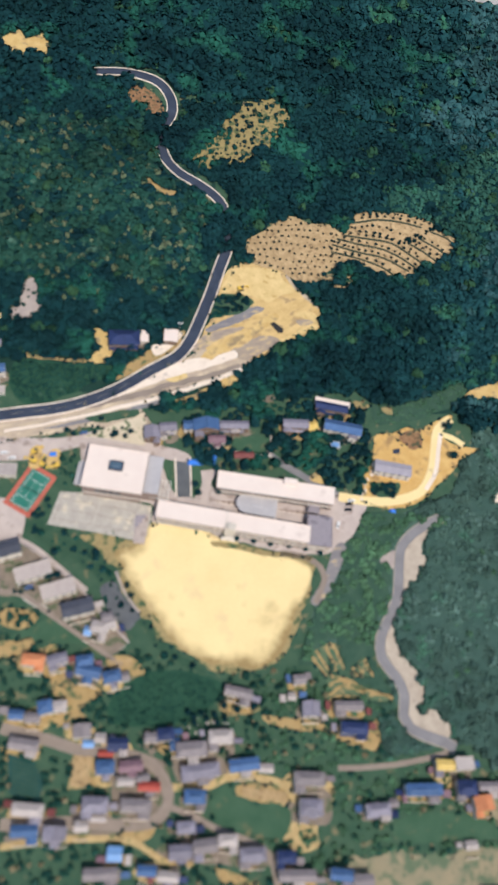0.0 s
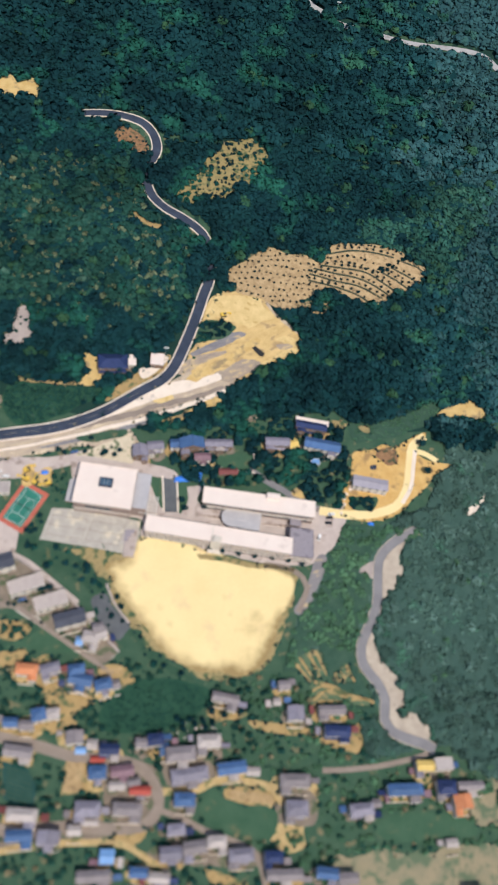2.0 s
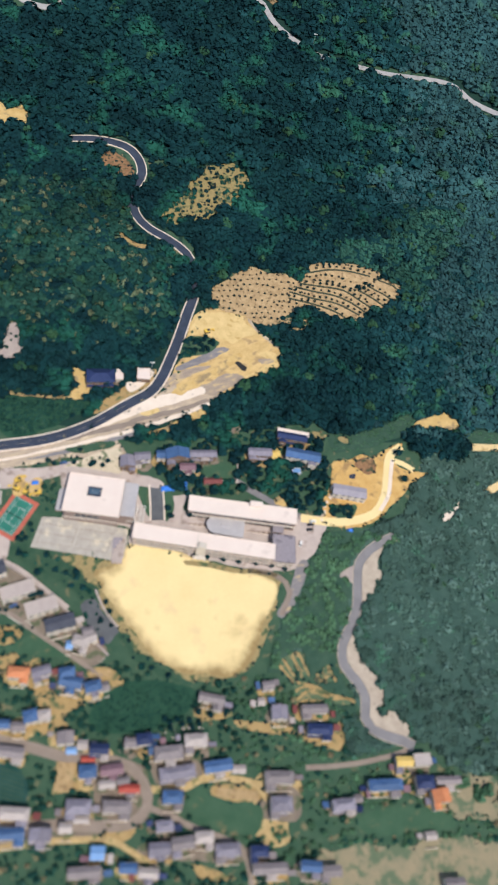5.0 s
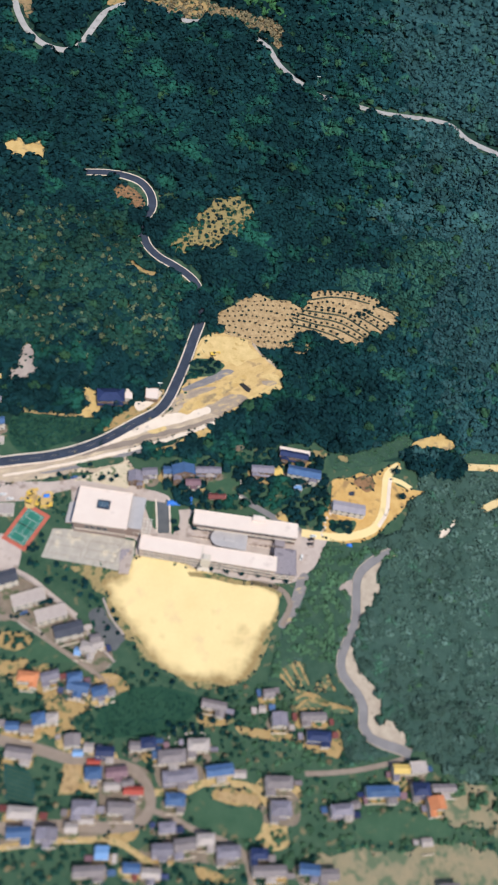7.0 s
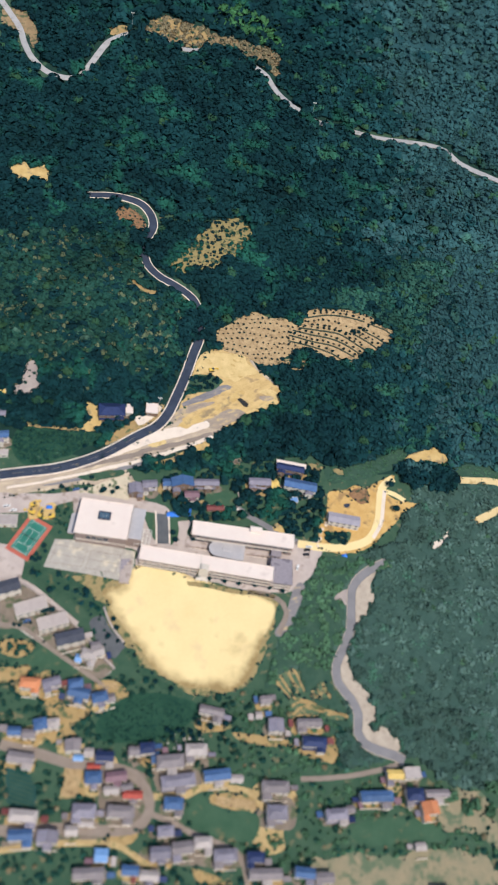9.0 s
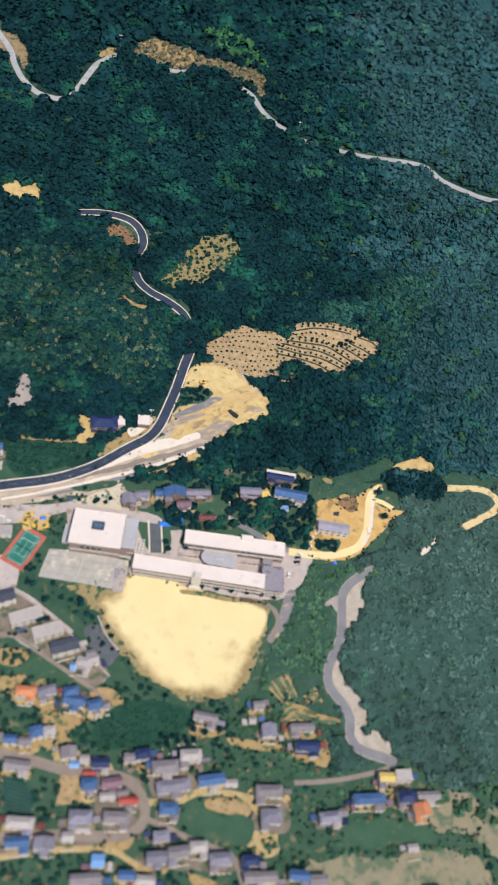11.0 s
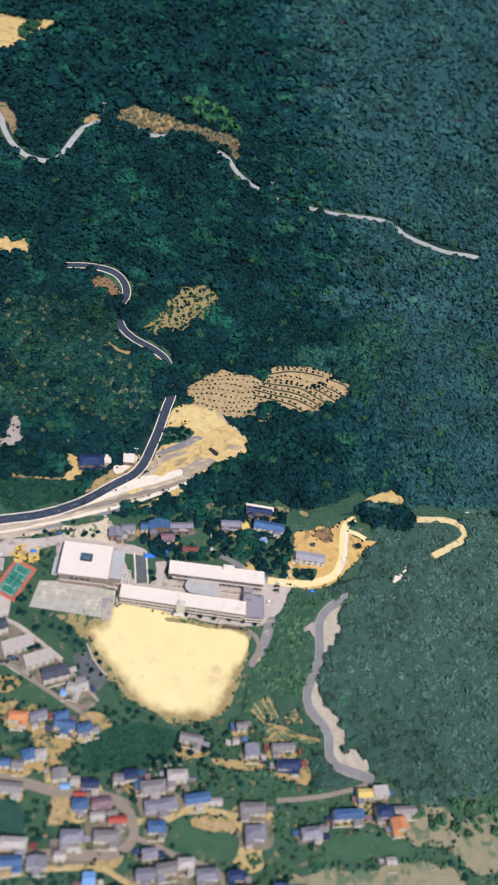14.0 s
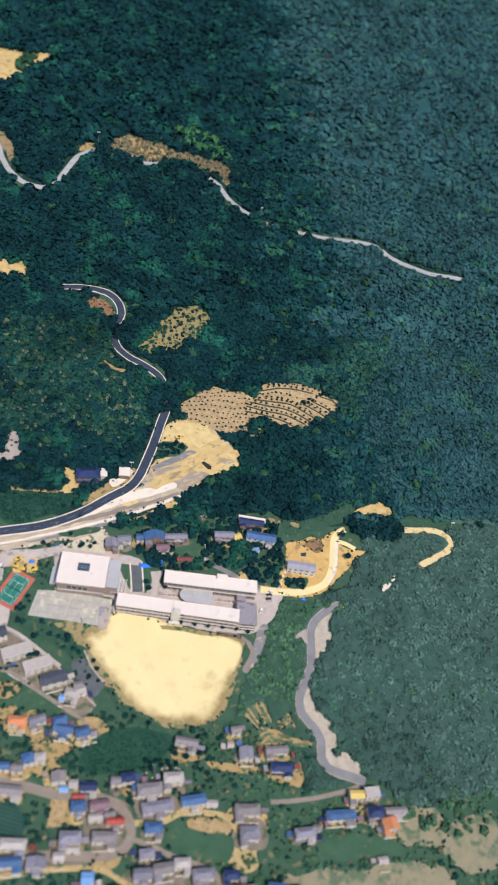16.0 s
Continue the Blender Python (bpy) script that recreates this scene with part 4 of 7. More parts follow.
# ---- roads ----
MAIN = [-194.4, -5.3, -169.7, 0.1, -147.5, 4.9, -133.0, 8.2, -114.9, 12.2, -97.6, 18.5, -79.9, 28.1, -61.1, 42.2, -46.3, 53.0, -38.9, 64.3, -33.7, 78.8, -27.8, 97.8, -22.4, 119.0, -17.8, 137.6, -19.1, 157.2, -21.5, 173.0, -28.4, 181.0, -40.4, 187.4, -52.4, 192.6, -61.9, 202.1, -66.8, 216.3, -67.9, 229.8, -63.7, 240.0, -60.8, 251.1, -63.6, 263.4, -72.0, 273.1, -85.3, 276.9, -100.4, 276.9, -118.0, 272.9]
main_road = road("road", MAIN, 6.6, ASPHALT, "dark asphalt mountain road with pale concrete kerbs", 0.75, CONCRETE, 0.45, clear=3.2)
part("centre_line", ribbon(MAIN[:16], 0.09, 0.09, 0.48, 0.02, dash=6.0), LANE_PAVING, main_road, "dashed white centre line")
road("road", [346.9, 353.0, 360.4, 351.4, 394.3, 354.4], 5.2, RIDGE_GRAVEL, "pale gravel ridge road beyond the trees", lift=0.7, clear=3.0)
RIDGE = [-236.0, 537.8, -220.9, 514.8, -206.1, 491.6, -199.7, 472.2, -190.6, 451.0, -181.7, 439.5, -173.4, 432.3, -161.9, 428.6, -149.4, 428.7, -140.1, 435.7, -136.4, 441.8, -131.7, 453.9, -126.5, 468.0, -120.1, 484.5, -112.9, 494.6, -102.9, 505.2, -87.2, 514.8, -70.5, 511.1, -43.9, 501.2, -20.6, 501.5, 6.9, 489.7, 26.3, 482.6, 40.1, 472.5, 43.1, 465.3, 52.0, 445.4, 65.6, 427.2, 75.5, 420.1, 88.0, 411.5, 105.3, 411.3, 131.1, 411.7, 154.6, 410.7, 190.8, 408.5, 219.8, 401.7, 234.4, 386.8, 254.8, 372.8, 277.8, 359.0, 314.1, 355.1]
road("road", RIDGE, 5.8, RIDGE_GRAVEL, "pale gravel ridge road through the woods", lift=0.7, clear=4.4)
LANE = [117.0, -39.5, 111.1, -42.3, 99.9, -49.1, 91.3, -58.9, 89.2, -72.5, 87.7, -86.3, 82.0, -99.9, 76.8, -109.9, 77.0, -121.2, 84.5, -130.5, 88.8, -139.8, 87.6, -150.5, 91.1, -156.4, 100.1, -160.3, 109.9, -163.0, 115.7, -165.9]
road("lane", LANE, 5.6, ASPHALT_OLD, "grey winding lane along the scrub slope", 0.4, VERGE, 0.22)
road("lane", [114.9, -166.5, 101.8, -170.6, 81.6, -174.5, 62.0, -176.4, 50.8, -176.7], 2.8, LANE_PAVING, "pale narrow lane to the houses", lift=0.18)
road("lane", [-122.1, -161.8, -98.8, -166.7, -81.1, -171.1, -60.7, -172.3, -45.7, -176.7, -37.6, -186.4, -36.6, -195.4, -42.6, -202.5, -58.5, -204.3, -81.0, -203.4, -116.4, -204.8], 5.6, LANE_PAVING, "worn concrete village lane", lift=0.2)
road("lane", [-35.8, -187.5, -15.6, -186.1, -7.9, -182.4, 11.6, -182.5, 23.9, -185.9, 29.2, -193.0], 3.6, SAND_EDGE, "light earth lane between houses", lift=0.18)
road("lane", [-35.4, -195.9, -24.2, -199.7, -12.3, -205.1, 5.5, -211.1, 14.9, -217.4, 18.3, -225.3, 19.9, -236.5], 3.0, LANE_PAVING, "grey lane curving round the meadow", lift=0.18)
road("lane", [-115.2, -214.2, -91.2, -211.2, -69.3, -210.2, -52.3, -211.5, -32.0, -222.9], 3.0, SAND_EDGE, "narrow earth lane past gardens", lift=0.18)
road("lane", [-140.7, -93.9, -120.0, -95.9, -105.6, -104.7, -91.4, -113.4, -78.9, -121.0, -64.8, -130.2], 2.6, LANE_PAVING, "grey concrete lane below the apartment blocks", lift=0.18)
tagged(part("retaining_wall", ribbon([-128.6, -66.5, -117.1, -72.0, -105.5, -80.1, -87.5, -93.8, -75.9, -105.2, -61.9, -118.6], 0.6, 0.6, 1.6, 2.6), EARTH_GREY), "grey stone retaining wall above the apartment blocks", "wall", "", "structure")
tagged(part("retaining_wall", ribbon([-71.8, -81.2, -67.6, -90.1, -62.7, -97.0, -57.6, -102.6], 0.6, 0.6, 1.2, 2.2), EARTH_GREY), "grey retaining wall below the sports ground", "wall", "", "structure")
road("lane", [-127.0, -65.1, -115.4, -70.7, -104.2, -78.8, -86.5, -91.9], 2.0, PAVING, "narrow path behind the retaining wall", lift=0.2)
road("lane", [-182.1, -22.1, -130.1, -18.2, -108.8, -11.1, -93.2, -6.4, -75.2, -7.9, -50.3, -11.6, -36.9, -12.7], 5.2, PAVING, "pale road behind the sports hall", lift=0.34)
road("lane", [19.3, -65.9, 33.9, -67.4, 42.9, -72.6, 45.4, -78.7, 39.4, -93.0], 3.4, LANE_PAVING, "paved path round the sports ground corner", lift=0.3)
road("lane", [128.3, 25.8, 119.1, 17.4, 115.9, 2.9, 113.0, -11.2, 105.0, -24.0, 89.2, -30.3, 71.7, -31.8, 54.5, -30.1], 5.6, SAND, "pale sandy lane through the building plot", lift=0.26)
road("lane", [120.8, 15.3, 118.4, 3.1, 115.6, -11.0, 108.7, -22.3], 2.6, CONCRETE, "pale concrete gutter beside the plot lane", lift=0.34)
road("lane", [118.9, 15.1, 128.0, 12.8, 135.7, 8.1], 3.6, SAND, "short pale side lane", lift=0.24)
road("lane", [177.4, 28.8, 193.6, 29.3, 208.9, 29.8, 219.0, 25.0, 221.5, 18.2, 214.6, 10.4, 202.0, 3.5, 185.3, -5.5], 5.4, SAND_MID, "yellow earth track looping on the slope", lift=0.26)
road("lane", [10.0, -5.0, 20.4, -12.1, 30.7, -17.7, 40.9, -23.3, 54.5, -29.4], 4.0, ASPHALT_OLD, "grey lane behind the school", lift=0.2)
road("drive", [-39.2, -13.0, -38.1, -24.1, -37.2, -36.5], 7.6, DRIVE_ASPHALT, "grey asphalt school drive", 1.0, CONCRETE, 0.28)


# ---- houses ----
def slope_slab(pts, thick=0.25):
    """A roof slope: a slab under the given corners."""
    bm = bmesh.new()
    top = [bm.verts.new(p) for p in pts]
    low = [bm.verts.new((p[0], p[1], p[2] - thick)) for p in pts]
    bm.faces.new(top)
    bm.faces.new(low[::-1])
    for i in range(len(pts)):
        j = (i + 1) % len(pts)
        bm.faces.new((top[j], top[i], low[i], low[j]))
    bmesh.ops.recalc_face_normals(bm, faces=bm.faces)
    return bm


def window_at(parent, x, y, z, w, h, side):
    """A window on the wall: side 'front' faces -y, 'left' -x, 'right' +x, 'back' +y."""
    turn = {"front": 0, "right": 90, "back": 180, "left": -90}[side]
    fr = part("window", boxes((-w / 2, w / 2, -0.08, 0.1, -h / 2, -h / 2 + 0.12), (-w / 2, w / 2, -0.08, 0.1, h / 2 - 0.12, h / 2), (-w / 2, -w / 2 + 0.12, -0.08, 0.1, -h / 2 + 0.12, h / 2 - 0.12), (w / 2 - 0.12, w / 2, -0.08, 0.1, -h / 2 + 0.12, h / 2 - 0.12), (-0.05, 0.05, -0.06, 0.1, -h / 2 + 0.12, h / 2 - 0.12)), FRAME_PAINT, parent)
    fr.matrix_basis = pose(x, y, z, 0, 0, turn)
    part("pane", boxes((-w / 2 + 0.1, w / 2 - 0.1, -0.03, 0.05, -h / 2 + 0.1, h / 2 - 0.1)), GLASS, fr)


WORDS = {"blue": "blue tiled", "navy": "dark navy tiled", "slate": "dark slate", "grey": "grey tiled", "pale": "pale grey tiled", "white": "white", "red": "red tiled", "orange": "bright orange tiled", "plum": "plum brown tiled", "sky": "sky blue sheet", "brown": "rust brown sheet", "yellow": "ochre yellow sheet", "beige": "beige", "bright": "bright white", "lilac": "pale lilac"}


GARDENS_OF = []


def house(ax, ay, bx, by, depth, eave, tint, shape="gable", wall=None, pitch=0.42, beside="", across=False, name="house"):
    """A house whose front wall runs from a to b, its depth away to the left of that line. shape: gable, hip or flat. across: the ridge runs from front to back."""
    wall, depth = wall or PLASTER, depth * (0.60 if name == "house" else 0.74)
    w, turn = math.hypot(bx - ax, by - ay), math.degrees(math.atan2(by - ay, bx - ax))
    cx, cy = (ax + bx) / 2, (ay + by) / 2
    mid = Vector((cx, cy)) + Vector((-(by - ay), bx - ax)).normalized() * depth / 2
    corners = [Vector((ax, ay)), Vector((bx, by)), Vector((bx, by)) + (mid - Vector((cx, cy))) * 2, Vector((ax, ay)) + (mid - Vector((cx, cy))) * 2]
    keep_clear([c + (c - mid).normalized() * 0.8 for c in corners])
    if name != "shed":
        eave += 2.2
    GARDENS_OF.append((mid.x, mid.y, w, depth, turn))
    z = ground(cx, cy)
    storeys = "small" if name == "shed" else "two storey" if eave > 4.4 else "single storey"
    kinds = {"gable": "gabled", "hip": "hipped", "flat": "flat"}[shape]
    e = base(name, mid.x, mid.y, z, turn, f"{'' if beside else storeys + ' '}{name.replace('_', ' ')} with {WORDS[tint]} {kinds} roof{' ' + beside if beside else ''}", name.replace("_", " "), "village houses" if name == "house" else "")
    X, Y, o, roof = w / 2, depth / 2, 0.4, ROOFS[tint]
    if shape == "flat":
        part("wall", boxes((-X, X, -Y, Y, -2.0, eave)), wall, e)
        part("roof", boxes((-X - 0.3, X + 0.3, -Y - 0.3, Y + 0.3, eave, eave + 0.25), bevel=0.05), roof, e)
        part("parapet", boxes((-X - 0.3, X + 0.3, -Y - 0.3, -Y - 0.1, eave + 0.25, eave + 0.5), (-X - 0.3, X + 0.3, Y + 0.1, Y + 0.3, eave + 0.25, eave + 0.5), (-X - 0.3, -X - 0.1, -Y - 0.1, Y + 0.1, eave + 0.25, eave + 0.5), (X + 0.1, X + 0.3, -Y - 0.1, Y + 0.1, eave + 0.25, eave + 0.5)), wall, e)
    else:
        bm = boxes((-X, X, -Y, Y, -2.0, eave))
        turned = across
        P, Q = (Y, X) if turned else (X, Y)  # P along the ridge, Q across it
        rise = Q * pitch
        sw = (lambda p: (p[1], p[0], p[2])) if turned else (lambda p: p)
        if shape == "gable":
            for s in (-1, 1):
                tri = [bm.verts.new(sw(p)) for p in ((s * P, -Q, eave), (s * P, Q, eave), (s * P, 0, eave + rise))]
                inn = [bm.verts.new(sw(p)) for p in ((s * (P - 0.2), -Q, eave), (s * (P - 0.2), Q, eave), (s * (P - 0.2), 0, eave + rise))]
                bm.faces.new(tri), bm.faces.new(inn[::-1])
                for i in range(3):
                    j = (i + 1) % 3
                    bm.faces.new((tri[j], tri[i], inn[i], inn[j]))
            r0 = P + o
        else:
            r0 = max(P - Q * 0.95, 0.6)
        part("wall", bm, wall, e)
        lowz, lift = eave - o * pitch, 0.28
        for s in (-1, 1):
            ends = (P + o) if shape == "hip" else r0
            part("roof_slope", slope_slab([sw(p) for p in ((-ends, s * (Q + o), lowz + lift), (ends, s * (Q + o), lowz + lift), (r0, 0, eave + rise + lift), (-r0, 0, eave + rise + lift))]), roof, e)
            if shape == "hip":
                part("roof_slope", slope_slab([sw(p) for p in ((s * (P + o), -Q - o, lowz + lift), (s * (P + o), Q + o, lowz + lift), (s * r0, 0, eave + rise + lift))]), roof, e)
        q = [(-r0 - 0.1, r0 + 0.1, -0.25, 0.25, eave + rise + lift - 0.1, eave + rise + lift + 0.22)]
        if turned:
            q = [(a[2], a[3], a[0], a[1], a[4], a[5]) for a in q]
        part("ridge_cap", boxes(*q, bevel=0.06), roof, e)
    if shape != "flat" and w > 9 and name == "house" and tint in ("grey", "navy"):
        # a lean-to veranda roof along the front
        part("veranda_roof", slope_slab([(-X - 0.2, -Y - 1.2, 2.45), (X * 0.7, -Y - 1.2, 2.45), (X * 0.7, -Y + 0.02, 2.95), (-X - 0.2, -Y + 0.02, 2.95)], 0.14), ROOFS["pale" if tint == "white" else tint], e)
        for px in (-X, 0.0, X * 0.66):
            part("veranda_post", boxes((px - 0.08, px + 0.08, -Y - 1.1, -Y - 0.95, -0.6, 2.25)), TIMBER, e)
    if shape != "flat" and w > 8.5 and name == "house":
        # a lower wing in front, with its ridge running out from the house
        pick = random.Random(int(mid.x * 3 + mid.y * 5))
        c0, half, reach, top = X * pick.choice((-0.62, 0.6, 0.1)), min(2.4, X * 0.36), pick.uniform(2.2, 3.6), max(2.8, eave - 1.6)
        wing_roof = ROOFS[pick.choice((tint, tint, "pale", "white", "grey"))]
        part("wing_wall", boxes((c0 - half, c0 + half, -Y - reach, -Y - 0.02, -2.0, top)), wall, e)
        for s in (-1, 1):
            part("wing_roof", slope_slab([(c0, -Y - reach - 0.35, top + 1.1), (c0, -Y - 0.05, top + 1.1), (c0 + s * (half + 0.4), -Y - 0.05, top + 0.12), (c0 + s * (half + 0.4), -Y - reach - 0.35, top + 0.12)], 0.15), wing_roof, e)
        window_at(e, c0, -Y - reach, top * 0.5, 1.4, 1.2, "front")
    if name == "house":
        rr = random.Random(int(mid.x * 7 + mid.y * 13))
        ring = []
        for i in range(9):
            a = i * 0.698
            ring += [mid.x + math.cos(a) * (X + rr.uniform(1.0, 5.0)), mid.y - 1.5 + math.sin(a) * (Y + rr.uniform(1.0, 4.5))]
        patch("house_yard", ring, rr.choice((GARDEN_EARTH, GARDEN_EARTH, VILLAGE_PAVING, VILLAGE_PAVING, SAND_EDGE)), "trodden earth yard round a village house", rr.choice((0.06, 0.07, 0.065)), 1.0, clear=False)
    levels = [1.6] + ([eave - 1.3] if eave > 4.4 else [])
    if w > 5:
        count = max(1, int(w / 4.2))
        for lv in levels:
            for i in range(count):
                x = -X + (i + 0.5) * w / count
                if lv == 1.6 and i == count // 2:
                    dr = part("door", boxes((-0.8, 0.8, -0.07, 0.05, -1.2, 0.95), bevel=0.02), TIMBER, e)
                    dr.matrix_basis = pose(x, -Y, 1.3)
                else:
                    window_at(e, x, -Y, lv, min(2.2, w / count * 0.6), 1.3, "front")
    for lv in levels:
        window_at(e, -X, 0, lv, min(1.8, depth * 0.4), 1.2, "left")
        window_at(e, X, 0, lv, min(1.8, depth * 0.4), 1.2, "right")
    return e


def shed(*a, **k):
    return house(*a, name="shed", **k)


# houses behind the school
house(-61.9, -4.7, -53.1, -4.1, 13, 3.4, "grey", across=True, wall=TIMBER, beside="beside a gravel yard")
house(-53.0, 0.2, -43.7, 1.7, 9, 3.2, "grey", wall=PLASTER, beside="next to the road")
house(-33.3, 1.0, -18.8, 2.9, 12, 5.4, "blue", wall=TIMBER, beside="above a plum roofed annex", across=True)
house(-39.4, 2.7, -33.7, 3.2, 9, 3.2, "blue", wall=PLASTER)
house(-17.9, 4.8, -1.2, 6.1, 8, 3.2, "grey", wall=TIMBER, beside="above a lawn")
house(-24.3, -4.7, -14.9, -4.0, 8, 3.2, "plum", wall=PLASTER)
shed(-8.5, -11.4, 2.6, -10.5, 5, 2.6, "brown", wall=TIMBER)
house(20.2, 8.5, 35.3, 8.9, 9, 3.6, "grey", wall=TIMBER, beside="beside an ochre shed")
shed(36.7, 8.7, 42.0, 10.6, 9, 2.8, "yellow")
house(45.1, 9.3, 67.4, 5.9, 12, 4.2, "blue", wall=PLASTER, beside="among dark trees")
house(40.0, 22.8, 59.2, 20.2, 8, 4.2, "navy", wall=TIMBER)
shed(40.4, 28.1, 61.5, 25.3, 5, 3.4, "bright", shape="flat")
shed(49.9, -0.9, 55.2, -0.5, 5, 2.6, "sky", shape="flat")
house(75.9, -14.9, 97.6, -17.7, 10, 3.6, "lilac", pitch=0.2, beside="on a yellow building plot", name="hall")
# houses by the mountain road
house(-87.6, 53.4, -69.6, 55.0, 18, 4.0, "navy", "hip", TIMBER, beside="beside the mountain road")
shed(-69.0, 59.1, -64.3, 59.5, 11, 3.4, "bright", shape="flat")
shed(-55.1, 60.7, -46.6, 60.6, 13, 3.6, "bright", shape="flat", wall=TIMBER)
house(-158.9, 27.5, -146.0, 29.6, 9, 4.8, "blue")
shed(-165.1, 47.2, -151.3, 49.5, 7, 3.0, "grey")
shed(-171.5, 62.9, -153.9, 66.6, 7, 3.0, "yellow", shape="flat")
shed(-160.1, 17.1, -145.1, 18.5, 6, 3.0, "white", shape="flat")
shed(-151.9, -32.6, -131.9, -31.5, 10, 3.4, "white", shape="flat")
# apartment blocks
house(-137.9, -81.2, -122.7, -75.1, 10, 5.6, "slate", "gable", pitch=0.2, name="apartment_block")
house(-122.8, -91.9, -105.3, -85.0, 10.5, 4.0, "beige", "flat", name="apartment_block")
house(-108.2, -100.1, -91.7, -94.0, 10.5, 3.8, "beige", "flat", name="apartment_block")
house(-96.6, -109.0, -81.1, -104.2, 10, 5.0, "slate", "gable", pitch=0.2, name="apartment_block")
house(-82.5, -114.2, -74.0, -116.2, 9, 4.6, "white", "hip")
house(-74.8, -113.9, -68.7, -111.9, 8, 4.0, "white")
shed(-85.6, -115.8, -82.3, -116.2, 6, 3.0, "sky")
house(-76.4, -109.9, -71.1, -108.5, 7, 4.0, "pale")
# lower village
house(-115.2, -132.5, -104.2, -133.2, 9, 4.4, "orange", "hip")
house(-101.4, -133.1, -92.2, -130.0, 8, 4.0, "grey")
house(-87.3, -132.6, -79.3, -131.2, 8, 4.6, "blue", "hip")
house(-87.6, -136.1, -75.7, -138.3, 9, 4.2, "blue")
house(-72.5, -140.6, -64.2, -138.5, 9, 5.0, "blue", "hip", beside="beside bare garden plots")
shed(-63.9, -138.5, -60.1, -137.5, 6, 3.0, "pale")
house(-103.4, -156.3, -96.9, -154.6, 10, 5.0, "blue", "hip")
house(-96.4, -154.6, -90.3, -154.0, 8, 4.6, "white", "hip")
house(-109.9, -159.6, -103.0, -159.6, 7, 3.6, "pale")
house(-118.0, -158.5, -111.2, -158.5, 7, 4.0, "blue")
house(-85.3, -166.5, -77.0, -165.7, 10, 4.6, "pale", across=True)
shed(-80.4, -170.0, -75.4, -170.0, 4, 2.6, "sky")
shed(-74.8, -167.9, -69.8, -167.9, 6, 3.0, "white")
house(-68.1, -170.9, -58.4, -170.9, 8, 4.0, "navy")
house(-43.3, -166.8, -35.5, -166.0, 9, 4.6, "navy", "hip")
house(-49.8, -167.4, -43.2, -167.4, 7, 3.6, "pale")
house(-33.4, -174.3, -18.4, -173.0, 11, 4.6, "pale", "hip", beside="beside the village lane")
shed(-36.5, -170.7, -32.3, -170.2, 8, 3.0, "blue")
house(-17.3, -167.4, -5.6, -166.9, 10, 5.0, "white", "hip")
house(-30.0, -184.3, -11.5, -181.8, 10, 4.0, "grey", "hip")
house(-6.1, -180.5, 8.5, -178.6, 9, 4.0, "blue")
shed(9.2, -179.7, 15.9, -179.8, 5, 3.0, "white")
house(-72.7, -182.6, -64.1, -182.2, 10, 4.4, "blue", "hip", beside="beside a striped vegetable plot")
shed(-72.2, -173.8, -65.5, -173.9, 3, 2.6, "red")
house(-51.4, -189.4, -41.2, -189.5, 6, 3.4, "red", beside="at the bend of the lane")
house(-61.2, -181.7, -50.2, -180.4, 8, 3.6, "plum")
house(-61.9, -187.5, -53.9, -187.0, 6, 3.4, "white")
house(-52.5, -185.7, -46.5, -184.7, 5, 3.2, "pale")
house(-28.4, -194.7, -18.4, -194.8, 10, 4.2, "blue", "hip", beside="beside a meadow")
house(-78.0, -199.4, -65.9, -199.6, 11, 5.0, "grey", "hip")
house(-73.8, -203.1, -66.5, -203.2, 4, 3.0, "white")
house(-59.4, -198.7, -45.1, -199.2, 9, 4.4, "pale", "hip")
house(-31.1, -208.1, -22.7, -207.5, 8, 4.0, "grey", "hip")
house(-34.4, -218.6, -23.9, -218.3, 9, 4.2, "grey")
house(-22.5, -216.6, -11.5, -215.3, 9, 4.2, "pale")
house(-10.7, -213.3, -1.6, -213.0, 8, 4.4, "white", "hip")
house(0.2, -219.6, 12.5, -219.1, 9, 4.2, "grey", "hip")
house(-111.0, -201.0, -96.6, -201.9, 9, 4.4, "white", "hip")
house(-109.8, -210.4, -97.7, -209.9, 8, 4.2, "blue")
house(-95.1, -211.1, -84.6, -211.4, 9, 4.4, "grey", across=True)
house(-64.0, -219.9, -57.4, -220.0, 10, 3.6, "sky", pitch=0.25)
house(-74.3, -228.1, -58.5, -227.5, 8, 4.2, "pale")
house(-49.2, -225.8, -40.8, -226.3, 7, 4.0, "blue")
house(-39.6, -228.0, -30.0, -228.8, 7, 3.6, "white")
house(-116.4, -171.5, -102.6, -173.2, 8, 3.8, "pale")
house(-80.6, -207.5, -74.5, -207.6, 7, 3.6, "white")
# houses on the far side of the fields
house(-10.3, -143.0, 3.6, -145.5, 7, 3.6, "pale", beside="below the sports ground")
house(26.8, -137.3, 33.0, -136.6, 7, 3.6, "pale")
house(31.6, -153.1, 40.0, -153.0, 12, 4.6, "grey", across=True)
shed(24.1, -144.8, 27.6, -144.8, 5, 3.0, "white")
house(49.2, -149.7, 63.7, -149.1, 7, 3.6, "pale")
house(51.9, -160.6, 65.6, -161.2, 9, 4.2, "navy", "hip", beside="behind a yellow yard")
house(27.0, -185.6, 42.2, -185.8, 10, 4.2, "pale", "hip")
house(29.7, -199.4, 40.7, -199.6, 12, 5.0, "grey", "hip", beside="in a walled pale yard")
house(64.4, -199.4, 76.5, -198.5, 9, 4.2, "grey", "hip")
shed(77.4, -195.0, 81.6, -194.5, 5, 3.0, "pale")
house(85.5, -189.8, 104.4, -189.2, 9, 4.4, "blue", "hip", beside="beside a pale green meadow")
